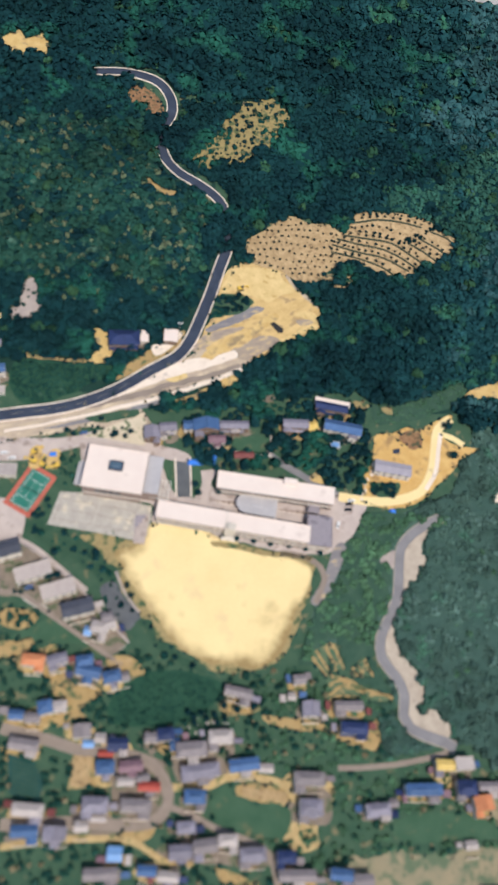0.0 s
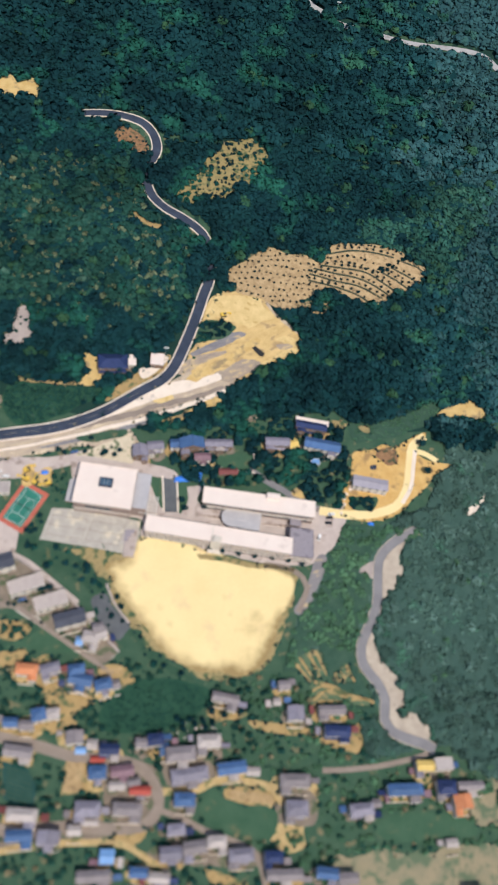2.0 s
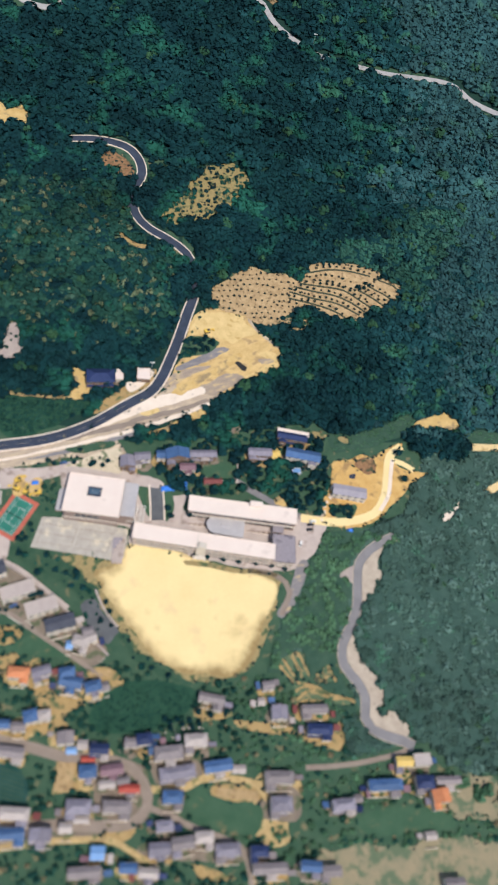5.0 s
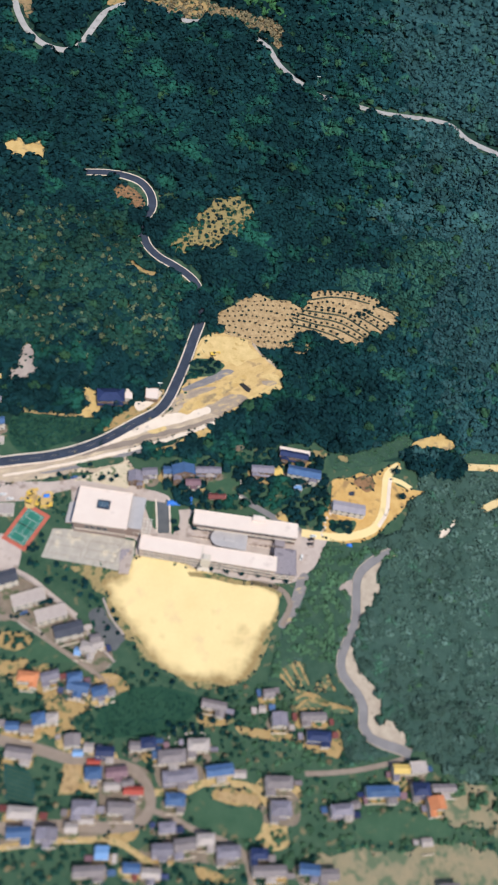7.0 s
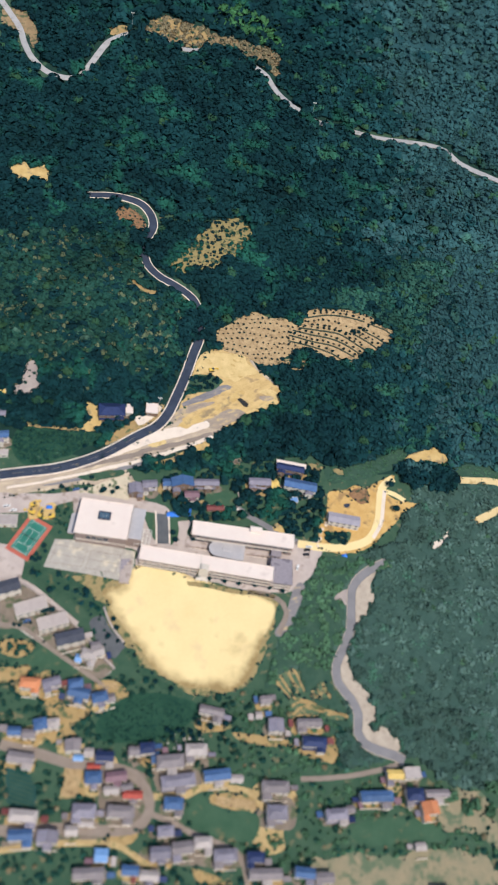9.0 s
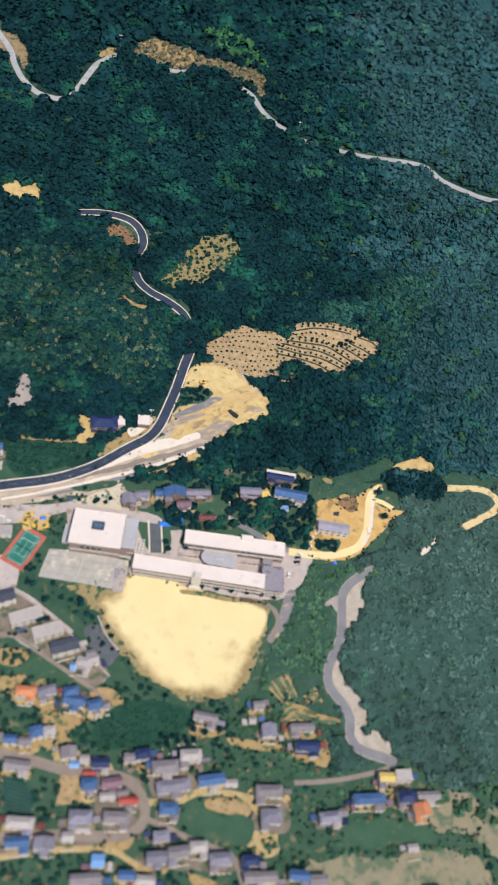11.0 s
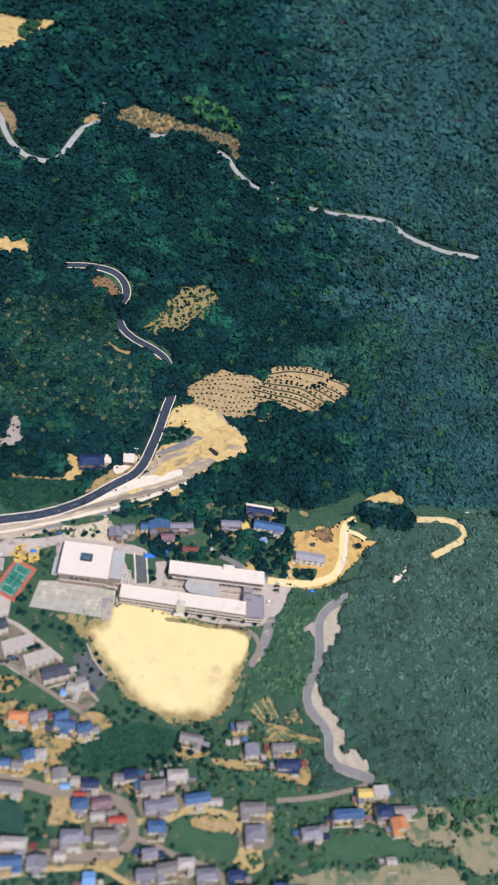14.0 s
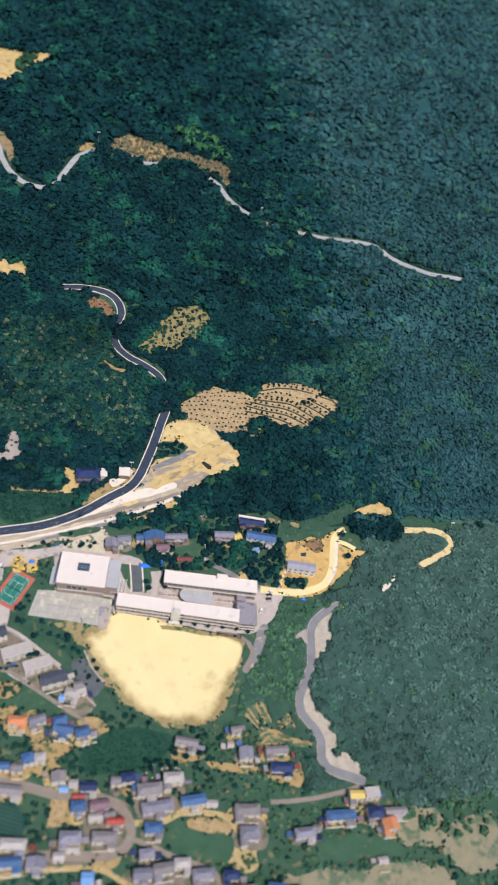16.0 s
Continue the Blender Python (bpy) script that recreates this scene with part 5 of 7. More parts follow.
house(102.7, -177.2, 112.0, -177.3, 8, 3.6, "yellow")
house(113.0, -177.3, 122.5, -176.8, 10, 5.0, "white", "flat")
house(113.4, -188.7, 123.3, -188.8, 11, 4.4, "navy", "hip")
house(125.3, -186.5, 139.4, -186.1, 6, 3.4, "pale")
house(122.3, -196.3, 131.7, -195.3, 11, 4.6, "orange", across=True, beside="beside a fallow field")
shed(116.6, -213.7, 122.5, -213.3, 5, 3.0, "white")
house(44.8, -227.0, 55.3, -228.0, 8, 4.2, "blue")
house(56.4, -230.0, 66.1, -229.8, 8, 4.2, "pale")
house(18.4, -220.0, 27.3, -220.2, 8, 4.2, "navy", "hip")
house(19.5, -228.1, 37.2, -228.0, 8, 4.2, "pale")
house(124.0, -237.0, 134.4, -237.0, 8, 4.2, "pale")


# small outbuildings and walls in the gardens
def outbuilding(x, y, turn, w, d, h, tint):
    e = base("outbuilding", x, y, ground(x, y), turn, f"small garden outbuilding with {WORDS[tint]} lean-to roof", "outbuilding", "garden outbuildings")
    part("wall", boxes((-w / 2, w / 2, -d / 2, d / 2, -1.0, h)), TIMBER, e)
    part("roof_slope", slope_slab([(-w / 2 - 0.3, -d / 2 - 0.4, h + 0.1), (w / 2 + 0.3, -d / 2 - 0.4, h + 0.1), (w / 2 + 0.3, d / 2 + 0.3, h + 0.8), (-w / 2 - 0.3, d / 2 + 0.3, h + 0.8)], 0.12), ROOFS[tint], e)
    dr = part("door", boxes((-0.5, 0.5, -0.06, 0.04, -0.9, 0.9)), PLASTER, e)
    dr.matrix_basis = pose(0, -d / 2, 1.0)
    c, s = math.cos(radians(turn)), math.sin(radians(turn))
    keep_clear([(x + c * a - s * b, y + s * a + c * b) for a, b in ((-w / 2 - 1, -d / 2 - 1), (w / 2 + 1, -d / 2 - 1), (w / 2 + 1, d / 2 + 1), (-w / 2 - 1, d / 2 + 1))])


def garden_wall(x, y, turn, length):
    e = base("garden_wall", x, y, ground(x, y), turn, "low pale concrete block garden wall beside a house", "wall", "garden walls")
    part("blocks", boxes((-length / 2, length / 2, -0.12, 0.12, -1.2, 1.2)), PLASTER, e)
    part("coping", boxes((-length / 2 - 0.05, length / 2 + 0.05, -0.18, 0.18, 1.2, 1.3), bevel=0.03), CONCRETE, e)


lot = random.Random(11)
for hx, hy, hw, hd, ht in list(GARDENS_OF):
    if hy > -95:
        continue
    c, s = math.cos(radians(ht)), math.sin(radians(ht))
    for side in (-1, 1):
        a, b = side * (hw / 2 + lot.uniform(2.2, 4.2)), lot.uniform(-hd, hd) * 0.6
        x, y = hx + c * a - s * b, hy + s * a + c * b
        if lot.random() < 0.75 and not is_clear(x, y):
            outbuilding(x, y, ht + lot.choice((0, 90, 180)), lot.uniform(2.4, 4.4), lot.uniform(2.0, 3.0), lot.uniform(2.0, 2.6), lot.choice(("grey", "pale", "white", "brown", "navy", "blue", "plum", "grey", "pale")))
    b = -hd / 2 - lot.uniform(2.5, 4.0)
    if lot.random() < 0.6:
        garden_wall(hx - s * b, hy + c * b, ht, hw * lot.uniform(0.7, 1.2))


# ---- school ----
def windows_band(parent, x0, x1, y, z, h, bay, mat=GLASS):
    """A row of windows along a long front: one frame and pane for each bay."""
    n = max(1, round((x1 - x0) / bay))
    w = (x1 - x0) / n
    for i in range(n):
        window_at(parent, x0 + (i + 0.5) * w, y, z, w * 0.86, h, "front")


def school_block(ax, ay, bx, by, depth, height, name, label, storeys=3, roof=None, parts_extra=None):
    w, turn = math.hypot(bx - ax, by - ay), math.degrees(math.atan2(by - ay, bx - ax))
    cx, cy = (ax + bx) / 2, (ay + by) / 2
    z = min(ground(ax, ay), ground(bx, by)) + 0.1
    nrm = Vector((-(by - ay), bx - ax)).normalized()
    e = base(name, cx, cy, z, turn, label, name.replace("_", " "))
    keep_clear([Vector((ax, ay)) - nrm, Vector((bx, by)) - nrm, Vector((bx, by)) + nrm * (depth + 1), Vector((ax, ay)) + nrm * (depth + 1)])
    X = w / 2
    part("wall", boxes((-X, X, 0, depth, -4.0, height)), CLAY, e, "brown rendered wall")
    part("roof", boxes((-X - 0.6, X + 0.6, -0.9, depth + 0.6, height, height + 0.35), bevel=0.08), roof or WHITE_ROOF, e)
    part("parapet", boxes((-X - 0.6, X + 0.6, -0.9, -0.65, height + 0.35, height + 0.7), (-X - 0.6, X + 0.6, depth + 0.35, depth + 0.6, height + 0.35, height + 0.7), (-X - 0.6, -X - 0.35, -0.65, depth + 0.35, height + 0.35, height + 0.7), (X + 0.35, X + 0.6, -0.65, depth + 0.35, height + 0.35, height + 0.7)), roof or WHITE_ROOF, e)
    for s in range(storeys):
        zz = (s + 0.55) * height / storeys
        windows_band(e, -X + 2, X - 2, 0, zz, 2.1, 4.0)
        if s:
            part("ledge", boxes((-X, X, -0.7, 0, s * height / storeys - 0.12, s * height / storeys + 0.12), bevel=0.03), PLASTER, e, "pale concrete ledge")
    return e, X


front, FX = school_block(-52.1, -52.4, 33.7, -62.9, 9.2, 11.0, "school_building", "long three storey school building with white flat roof")
part("stair_tower", boxes((-4.5, 1.5, -1.6, 3.0, -4.0, 11.9), (-3.2, 0.2, -1.4, 2.4, 11.9, 13.4), bevel=0.1), PLASTER, front, "projecting pale stair tower")
part("entrance_canopy", boxes((-5.5, 2.5, -4.2, -1.6, 3.0, 3.4), (-5.3, -4.9, -4.0, -3.6, -4.0, 3.0), (1.9, 2.3, -4.0, -3.6, -4.0, 3.0), bevel=0.05), PLASTER, front, "pale entrance canopy on two posts")
part("roof_seam", boxes((-4.5, -3.9, -0.5, 9.7, 11.34, 11.6)), PLASTER, front)
rear, RX = school_block(-18.7, -32.7, 48.8, -38.9, 9.6, 9.4, "school_building", "long white roofed rear school building", 2)
part("roof_hut", boxes((4.0, 12.0, 7.2, 10.8, 9.7, 12.2), bevel=0.1), WHITE_ROOF, rear, "white stair hut on the roof")
wing, WX = school_block(33.7, -62.9, 47.1, -63.8, 17.4, 9.0, "school_wing", "grey flat roofed wing at the end of the school", 3, GREY_ROOF)
court_block, CX = school_block(35.4, -41.7, 41.1, -42.5, 8.0, 4.0, "school_link", "low grey link block between the school buildings", 1, GREY_ROOF)


def round_annex(x, y, turn):
    """A silver roofed annex with one round end."""
    z = ground(x, y)
    e = base("school_annex", x, y, z, turn, "silver grey roofed annex with a rounded end between the blocks", "school annex")

    def outline(grow):
        arc = [(-6 + (5.4 + grow) * math.cos(a), (5.4 + grow) * math.sin(a)) for a in [math.pi / 2 + math.pi * i / 14 for i in range(15)]]
        return arc + [(11 + grow, -5.4 - grow), (11 + grow, 5.4 + grow)]

    def slab(o, z0, z1):
        bm = bmesh.new()
        a, b = [bm.verts.new((*p, z0)) for p in o], [bm.verts.new((*p, z1)) for p in o]
        bm.faces.new(a[::-1]), bm.faces.new(b)
        for i in range(len(o)):
            j = (i + 1) % len(o)
            bm.faces.new((a[i], a[j], b[j], b[i]))
        bmesh.ops.recalc_face_normals(bm, faces=bm.faces)
        return bm

    part("wall", slab(outline(0), -3, 4.6), CLAY, e, "dark brown wall")
    part("glazing", slab(outline(0.12), 1.8, 3.9), GLASS, e, "dark curved window band")
    part("roof", slab(outline(0.7), 4.6, 5.0), SILVER_ROOF, e, "silver sheet roof")
    part("roof_vent", boxes((-3, 3, -1.2, 1.2, 5.0, 5.6), bevel=0.2), SILVER_ROOF, e)


round_annex(4.9, -40.6, -8)


def sports_hall():
    ax, ay, bx, by = -94.1, -38.6, -61.7, -41.6
    w, turn = math.hypot(bx - ax, by - ay), math.degrees(math.atan2(by - ay, bx - ax))
    z = min(ground(ax, ay), ground(bx, by))
    e = base("sports_hall", (ax + bx) / 2, (ay + by) / 2, z, turn, "large sports hall with white flat roof and square skylight", "sports hall")
    X, D, H = w / 2, 25.4, 12.6
    keep_clear([Vector((ax - 6, ay - 2)), Vector((bx + 14, by - 2)), Vector((bx + 14, by + 31)), Vector((ax - 6, ay + 31))])
    part("wall", boxes((-X, X, 0, D, -4, H)), CLAY, e, "brown rendered wall")
    part("roof", boxes((-X - 0.8, X + 0.8, -1.0, D + 0.8, H, H + 0.5), bevel=0.15), WHITE_ROOF, e, "white sheet roof")
    part("parapet", boxes((-X - 0.8, X + 0.8, -1.0, -0.7, H + 0.5, H + 0.9), (-X - 0.8, X + 0.8, D + 0.5, D + 0.8, H + 0.5, H + 0.9), (-X - 0.8, -X - 0.5, -0.7, D + 0.5, H + 0.5, H + 0.9), (X + 0.5, X + 0.8, -0.7, D + 0.5, H + 0.5, H + 0.9)), WHITE_ROOF, e)
    for i in range(6):
        part("roof_seam", boxes((-X + (i + 1) * 2 * X / 7 - 0.08, -X + (i + 1) * 2 * X / 7 + 0.08, -0.6, D + 0.4, H + 0.5, H + 0.56)), WHITE_ROOF, e)
    sk = part("skylight", boxes((-4.0, 4.0, 11.4, 12.2, H + 0.5, H + 1.6), (-4.0, 4.0, 16.6, 17.4, H + 0.5, H + 1.6), (-4.0, -3.2, 12.2, 16.6, H + 0.5, H + 1.6), (3.2, 4.0, 12.2, 16.6, H + 0.5, H + 1.6)), ASPHALT, e, "grey framed rooftop skylight")
    for i in range(3):
        for j in range(3):
            part("pane", boxes((-3.2 + i * 2.14, -3.2 + i * 2.14 + 2.0, 12.2 + j * 1.47, 12.2 + j * 1.47 + 1.35, H + 0.7, H + 1.3)), SKYLIGHT, sk)
    windows_band(e, -X + 0.2 * w, -X + 0.66 * w, 0, H * 0.62, 3.6, 3.6)
    part("ledge", boxes((-X, X, -0.5, 0, H * 0.36, H * 0.40), bevel=0.05), PLASTER, e, "pale concrete ledge")
    part("side_roof", boxes((X + 0.82, X + 9.5, 2.0, D + 0.5, H - 2.4, H - 2.0), bevel=0.1), SILVER_ROOF, e, "lower grey side roof")
    part("side_wall", boxes((X, X + 9.2, 2.4, D, -4, H - 2.4)), CLAY, e)
    part("side_roof", boxes((-X - 6.0, -X - 0.82, 4.0, D + 0.5, 3.4, 3.8), bevel=0.1), SILVER_ROOF, e, "low grey lean-to roof")
    part("side_wall", boxes((-X - 5.7, -X, 4.4, D, -4, 3.4)), CLAY, e)
    for k in range(8):
        part("step", boxes((X + 9.6, X + 16.0, 3.0 - k * 1.1, 4.1 - k * 1.1, -3.0, 2.4 - k * 0.35)), CONCRETE, e, "pale concrete step")


sports_hall()


def bleachers(x, y, turn):
    z = ground(x, y)
    e = base("bleachers", x, y, z, turn, "pale concrete steps at the edge of the ball court", "bleachers")
    for i in range(4):
        part("step", boxes((-3.2 + i * 1.6, -1.62 + i * 1.6, -8.5, 8.5, -2.0, 0.5 + i * 0.4), bevel=0.05), PAVING, e)


bleachers(-60.1, -56.6, -4)


def court_lines(ax, ay, bx, by, cx, cy):
    """Faded lines of two ball pitches inside the corners a, b, c of the court."""
    e = base("court_marking", 0, 0, 0, 0, "faded pale lines painted on the gravel ball court", "court marking")
    a, u, v = Vector((ax, ay)), Vector((bx - ax, by - ay)), Vector((cx - ax, cy - ay))
    for s0, r0, s1, r1 in ((0.06, 0.1, 0.48, 0.1), (0.06, 0.9, 0.48, 0.9), (0.06, 0.1, 0.06, 0.9), (0.48, 0.1, 0.48, 0.9), (0.54, 0.1, 0.94, 0.1), (0.54, 0.9, 0.94, 0.9), (0.54, 0.1, 0.54, 0.9), (0.94, 0.1, 0.94, 0.9), (0.06, 0.5, 0.48, 0.5), (0.54, 0.5, 0.94, 0.5)):
        p, q = a + u * s0 + v * r0, a + u * s1 + v * r1
        part("line", ribbon([p.x, p.y, *p.lerp(q, 0.5), q.x, q.y], 0.10, 0.10, 0.25, 0.05), LANE_PAVING, e)


court_lines(-108.1, -40.0, -60.8, -45.4, -111.6, -54.6)


def pergola(x, y, turn):
    e = base("pergola", x, y, ground(x, y), turn, "white steel lattice canopy beside the sports hall", "pergola")
    for i in range(5):
        part("beam", boxes((-5.0 + i * 2.4, -4.7 + i * 2.4, -6.5, 6.5, 3.0, 3.3)), PAINT, e)
    for j in range(6):
        part("crossbeam", boxes((-5.2, 5.2, -6.2 + j * 2.4, -5.95 + j * 2.4, 3.3, 3.5)), PAINT, e)
    for sx in (-4.85, 4.75):
        for sy in (-6.0, 0.0, 6.0):
            part("post", boxes((sx - 0.12, sx + 0.12, sy - 0.12, sy + 0.12, -1.5, 3.0)), PAINT, e)


pergola(-50.7, -34.3, -8)


def courtyard(ax, ay, bx, by, depth, nx, ny):
    """Brown paved court with pale joints between its slabs."""
    w, turn = math.hypot(bx - ax, by - ay), math.degrees(math.atan2(by - ay, bx - ax))
    e = base("courtyard", (ax + bx) / 2, (ay + by) / 2, ground((ax + bx) / 2, (ay + by) / 2) + 0.3, turn, "brown paved courtyard with pale joints between school blocks", "courtyard", "", "structure")
    part("bed", boxes((-w / 2, w / 2, 0, depth, -3.0, 0.0)), CONCRETE, e, "pale joints")
    for i in range(nx):
        for j in range(ny):
            part("slab", boxes((-w / 2 + i * w / nx + 0.3, -w / 2 + (i + 1) * w / nx - 0.3, j * depth / ny + 0.3, (j + 1) * depth / ny - 0.3, 0.0, 0.12), bevel=0.03), CLAY, e)


courtyard(18.3, -41.1, 34.6, -42.8, 10.0, 5, 3)
courtyard(-18.9, -38.1, -6.4, -39.7, 8.0, 4, 3)


def boulders():
    rng = random.Random(4)
    for i in range(9):
        t = i / 8.0
        x, y = Vector((77.6, -6.5)).lerp(Vector((68.3, -30.6)), t)
        bm = bmesh.new()
        bmesh.ops.create_icosphere(bm, subdivisions=2, radius=1.0)
        for v in bm.verts:
            v.co *= 0.8 + 0.45 * noise.noise(v.co * 1.3 + Vector((i * 5.0, 0, 0)))
        ob = tagged(part("boulder", bm, CONCRETE), "pale boulder at the edge of a building plot", "boulder", "boulders")
        ob.matrix_basis = pose(x + rng.uniform(-1, 1), y + rng.uniform(-1, 1), ground(x, y) + 0.2, 0, 0, i * 40) @ Matrix.Diagonal((rng.uniform(1.0, 1.8), rng.uniform(0.9, 1.4), rng.uniform(0.7, 1.1), 1))


boulders()


def field_rows(ax, ay, bx, by, cx, cy, n, mat, label):
    """Raised rows side by side from a to b, each running towards c."""
    e = base("vegetable_plot", 0, 0, 0, 0, label, "vegetable plot")
    a, b, run = Vector((ax, ay)), Vector((bx, by)), Vector((cx - ax, cy - ay))
    for i in range(n):
        p = a.lerp(b, (i + 0.5) / n)
        q = p + run
        part("ridge", ribbon([p.x, p.y, *p.lerp(q, 0.5), q.x, q.y], 0.45, 0.45, 0.42, 0.5), mat, e)


field_rows(-84.3, -173.8, -75.1, -173.8, -85.3, -188.0, 8, TILLED, "pale vegetable rows in a garden plot")
field_rows(-114.8, -175.2, -112.8, -190.8, -101.4, -179.0, 7, SLOPE_SHEET, "pale ridges across a dark crop field")


def strands(lines, label):
    """Low ridges of bare earth, each along its own line."""
    e = base("terrace_ridges", 0, 0, 0, 0, label, "earth ridges")
    for k, flat in enumerate(lines):
        part("ridge", ribbon(flat, 0.6 + 0.2 * (k % 3), 0.6, 0.45, 0.5, 2.0), GARDEN_EARTH, e)


strands([[35.9, -120.6, 40.7, -125.6, 45.7, -131.6], [39.7, -118.5, 44.3, -125.5, 48.9, -132.4], [45.1, -116.6, 48.1, -122.6, 50.4, -128.7], [49.3, -114.5, 52.1, -121.1, 55.4, -127.8], [59.9, -126.6, 61.2, -128.8, 62.6, -131.0], [66.6, -122.2, 68.6, -126.7, 71.6, -130.9], [63.2, -125.5, 64.2, -127.6, 65.6, -130.0]], "tan earth ridges running down a grassy terrace")
strands([[45.3, -137.9, 52.2, -133.7, 64.5, -137.3, 82.1, -140.9], [46.9, -141.8, 54.6, -136.3, 66.2, -139.7], [48.9, -132.1, 58.8, -134.0, 67.4, -139.0], [46.9, -144.2, 51.3, -141.5, 64.4, -141.8], [68.8, -140.7, 76.2, -140.1, 82.0, -142.2]], "tan earth ridges across the lower terrace")
field_rows(-72.3, -127.9, -60.8, -126.0, -69.6, -131.5, 6, TILLED, "low earth rows in a garden plot")
field_rows(0.6, -186.2, 0.6, -191.1, 23.8, -188.6, 4, TILLED, "low earth rows in a fallow plot")


# ---- court, vehicles, small things ----
def tennis_court():
    x0, y0, x1, y1, x2, y2 = -121.2, -48.3, -111.7, -30.1, -135.5, -44.7
    ux, uy = Vector((x1 - x0, y1 - y0)), Vector((x2 - x0, y2 - y0))
    L, W = 27.5, 17.0
    c = Vector((-123.3, -37.9))
    turn = math.degrees(math.atan2(ux.y, ux.x))
    e = base("tennis_court", c.x, c.y, ground(c.x, c.y) + 0.3, turn, "green tennis court with red surround and white lines", "tennis court")
    sl = math.radians(turn)
    gx, gy = SLOPE * math.sin(sl), SLOPE * math.cos(sl)

    def sheet(rows, lift):
        bm = bmesh.new()
        for a0, a1, b0, b1 in rows:
            box(bm, a0, a1, b0, b1, lift - 0.15, lift)
        for v in bm.verts:
            v.co.z += gx * v.co.x + gy * v.co.y
        return bm

    part("surround", sheet([(-L / 2, L / 2, -W / 2, W / 2)], 0.0), COURT_RED, e, "red court surround")
    part("playing_surface", sheet([(-11.3, 11.3, -6.2, 6.2)], 0.03), COURT_GREEN, e, "green playing surface")
    lines = [(-10.6, 10.6, s * 5.4 - 0.06, s * 5.4 + 0.06) for s in (-1, 1)] + [(-10.6, 10.6, s * 4.1 - 0.06, s * 4.1 + 0.06) for s in (-1, 1)]
    lines += [(s * 10.6 - 0.06, s * 10.6 + 0.1, -5.3, 5.3) for s in (-1, 1)] + [(s * 5.6 - 0.06, s * 5.6 + 0.1, -4.0, 4.0) for s in (-1, 1)] + [(-5.5, 5.5, -0.06, 0.06)]
    for r in lines:
        part("line", sheet([r], 0.06), PAINT, e)
    net = part("net", boxes((-0.04, 0.04, -5.9, 5.9, 0.05, 1.0)), RUBBER, e, "dark net across the court")
    for v in net.data.vertices:
        v.co.z += gx * v.co.x + gy * v.co.y
    keep_clear([c + Vector((math.cos(sl) * a - math.sin(sl) * b, math.sin(sl) * a + math.cos(sl) * b)) for a, b in ((-14.5, -9.5), (14.5, -9.5), (14.5, 9.5), (-14.5, 9.5))])


tennis_court()


def car(x, y, turn, tint, label):
    e = base("car", x, y, ground(x, y) + 0.22, turn, label, "car", "parked cars")
    bm = boxes((-2.2, 2.2, -0.85, 0.85, 0.35, 0.85), bevel=0.12)
    part("body", bm, CAR_PAINT[tint], e)
    cab = boxes((-1.5, 1.1, -0.75, 0.75, 0.85, 1.42))
    for v in cab.verts:
        if v.co.z > 1:
            v.co.x *= 0.72
            v.co.y *= 0.88
    part("cabin", cab, GLASS, e, "dark glazed cabin")
    part("roof", boxes((-1.05, 0.75, -0.64, 0.64, 1.42, 1.48), bevel=0.03), CAR_PAINT[tint], e)
    for sx in (-1.35, 1.35):
        for sy in (-0.8, 0.8):
            bm = bmesh.new()
            bmesh.ops.create_cone(bm, cap_ends=True, segments=14, radius1=0.34, radius2=0.34, depth=0.22)
            wh = part("wheel", bm, RUBBER, e)
            wh.matrix_basis = pose(sx, sy, 0.34, 90)
    return e


car(60.6, -34.6, 8, "black", "black car parked on the paved school yard")
car(59.8, -38.0, 8, "black", "black car parked beside another on the school yard")
car(62.0, -32.4, 8, "white", "white car parked at the school gate")
car(-97.5, -1.9, 20, "blue", "blue car parked on the gravel strip")
car(53.5, -47.6, 70, "white", "white car parked beside the grey school wing")
car(-140.4, -17.3, 10, "white", "white car parked above the tennis court")
car(-135.7, -20.1, 10, "white", "white van parked above the tennis court")


def play_machine(x, y, turn, label):
    """A yellow piece of plant: body, cab, arm and tracks."""
    e = base("digger", x, y, ground(x, y) + 0.2, turn, label, "digger", "yellow machines")
    part("body", boxes((-2.2, 1.4, -1.3, 1.3, 1.0, 2.3), bevel=0.2), CAR_PAINT["yellow"], e)
    part("cab", boxes((-0.2, 1.5, -1.2, 0.1, 2.3, 3.3), bevel=0.12), GLASS, e)
    arm = boxes((1.2, 4.8, 0.2, 0.7, 1.8, 2.4))
    for v in arm.verts:
        v.co.z += 0.7 * math.sin((v.co.x - 1.2) / 3.6 * math.pi)
    part("arm", arm, CAR_PAINT["yellow"], e)
    part("bucket", boxes((4.4, 5.4, -0.3, 1.2, 0.9, 1.9), bevel=0.15), CAR_PAINT["yellow"], e)
    for s in (-1, 1):
        part("track", boxes((-2.1, 1.9, s * 1.15 - 0.4, s * 1.15 + 0.4, 0.0, 1.0), bevel=0.25), RUBBER, e)


play_machine(-123.6, -15.2, 30, "yellow digger parked on the paved yard")
play_machine(-123.9, -20.8, 160, "yellow digger beside stacked material")
play_machine(-118.4, -22.0, 80, "yellow digger on sandy yard")
play_machine(-111.1, -23.0, 200, "yellow digger near the court fence")
play_machine(-7.9, 105.3, 15, "yellow digger on the excavated earth slope")
patch("sand_heap", [-126.5, -18.3, -124.8, -12.8, -120.6, -11.4, -118.8, -18.6, -119.4, -24.4, -124.9, -25.1], EARTH, "yellow sand heap beside the tennis court", 0.5, 0.5)
patch("sand_heap", [-116.6, -18.3, -114.2, -13.4, -109.4, -14.0, -108.8, -23.4, -114.3, -24.3], EARTH, "yellow sand heap beside the tennis court", 0.5, 0.5)


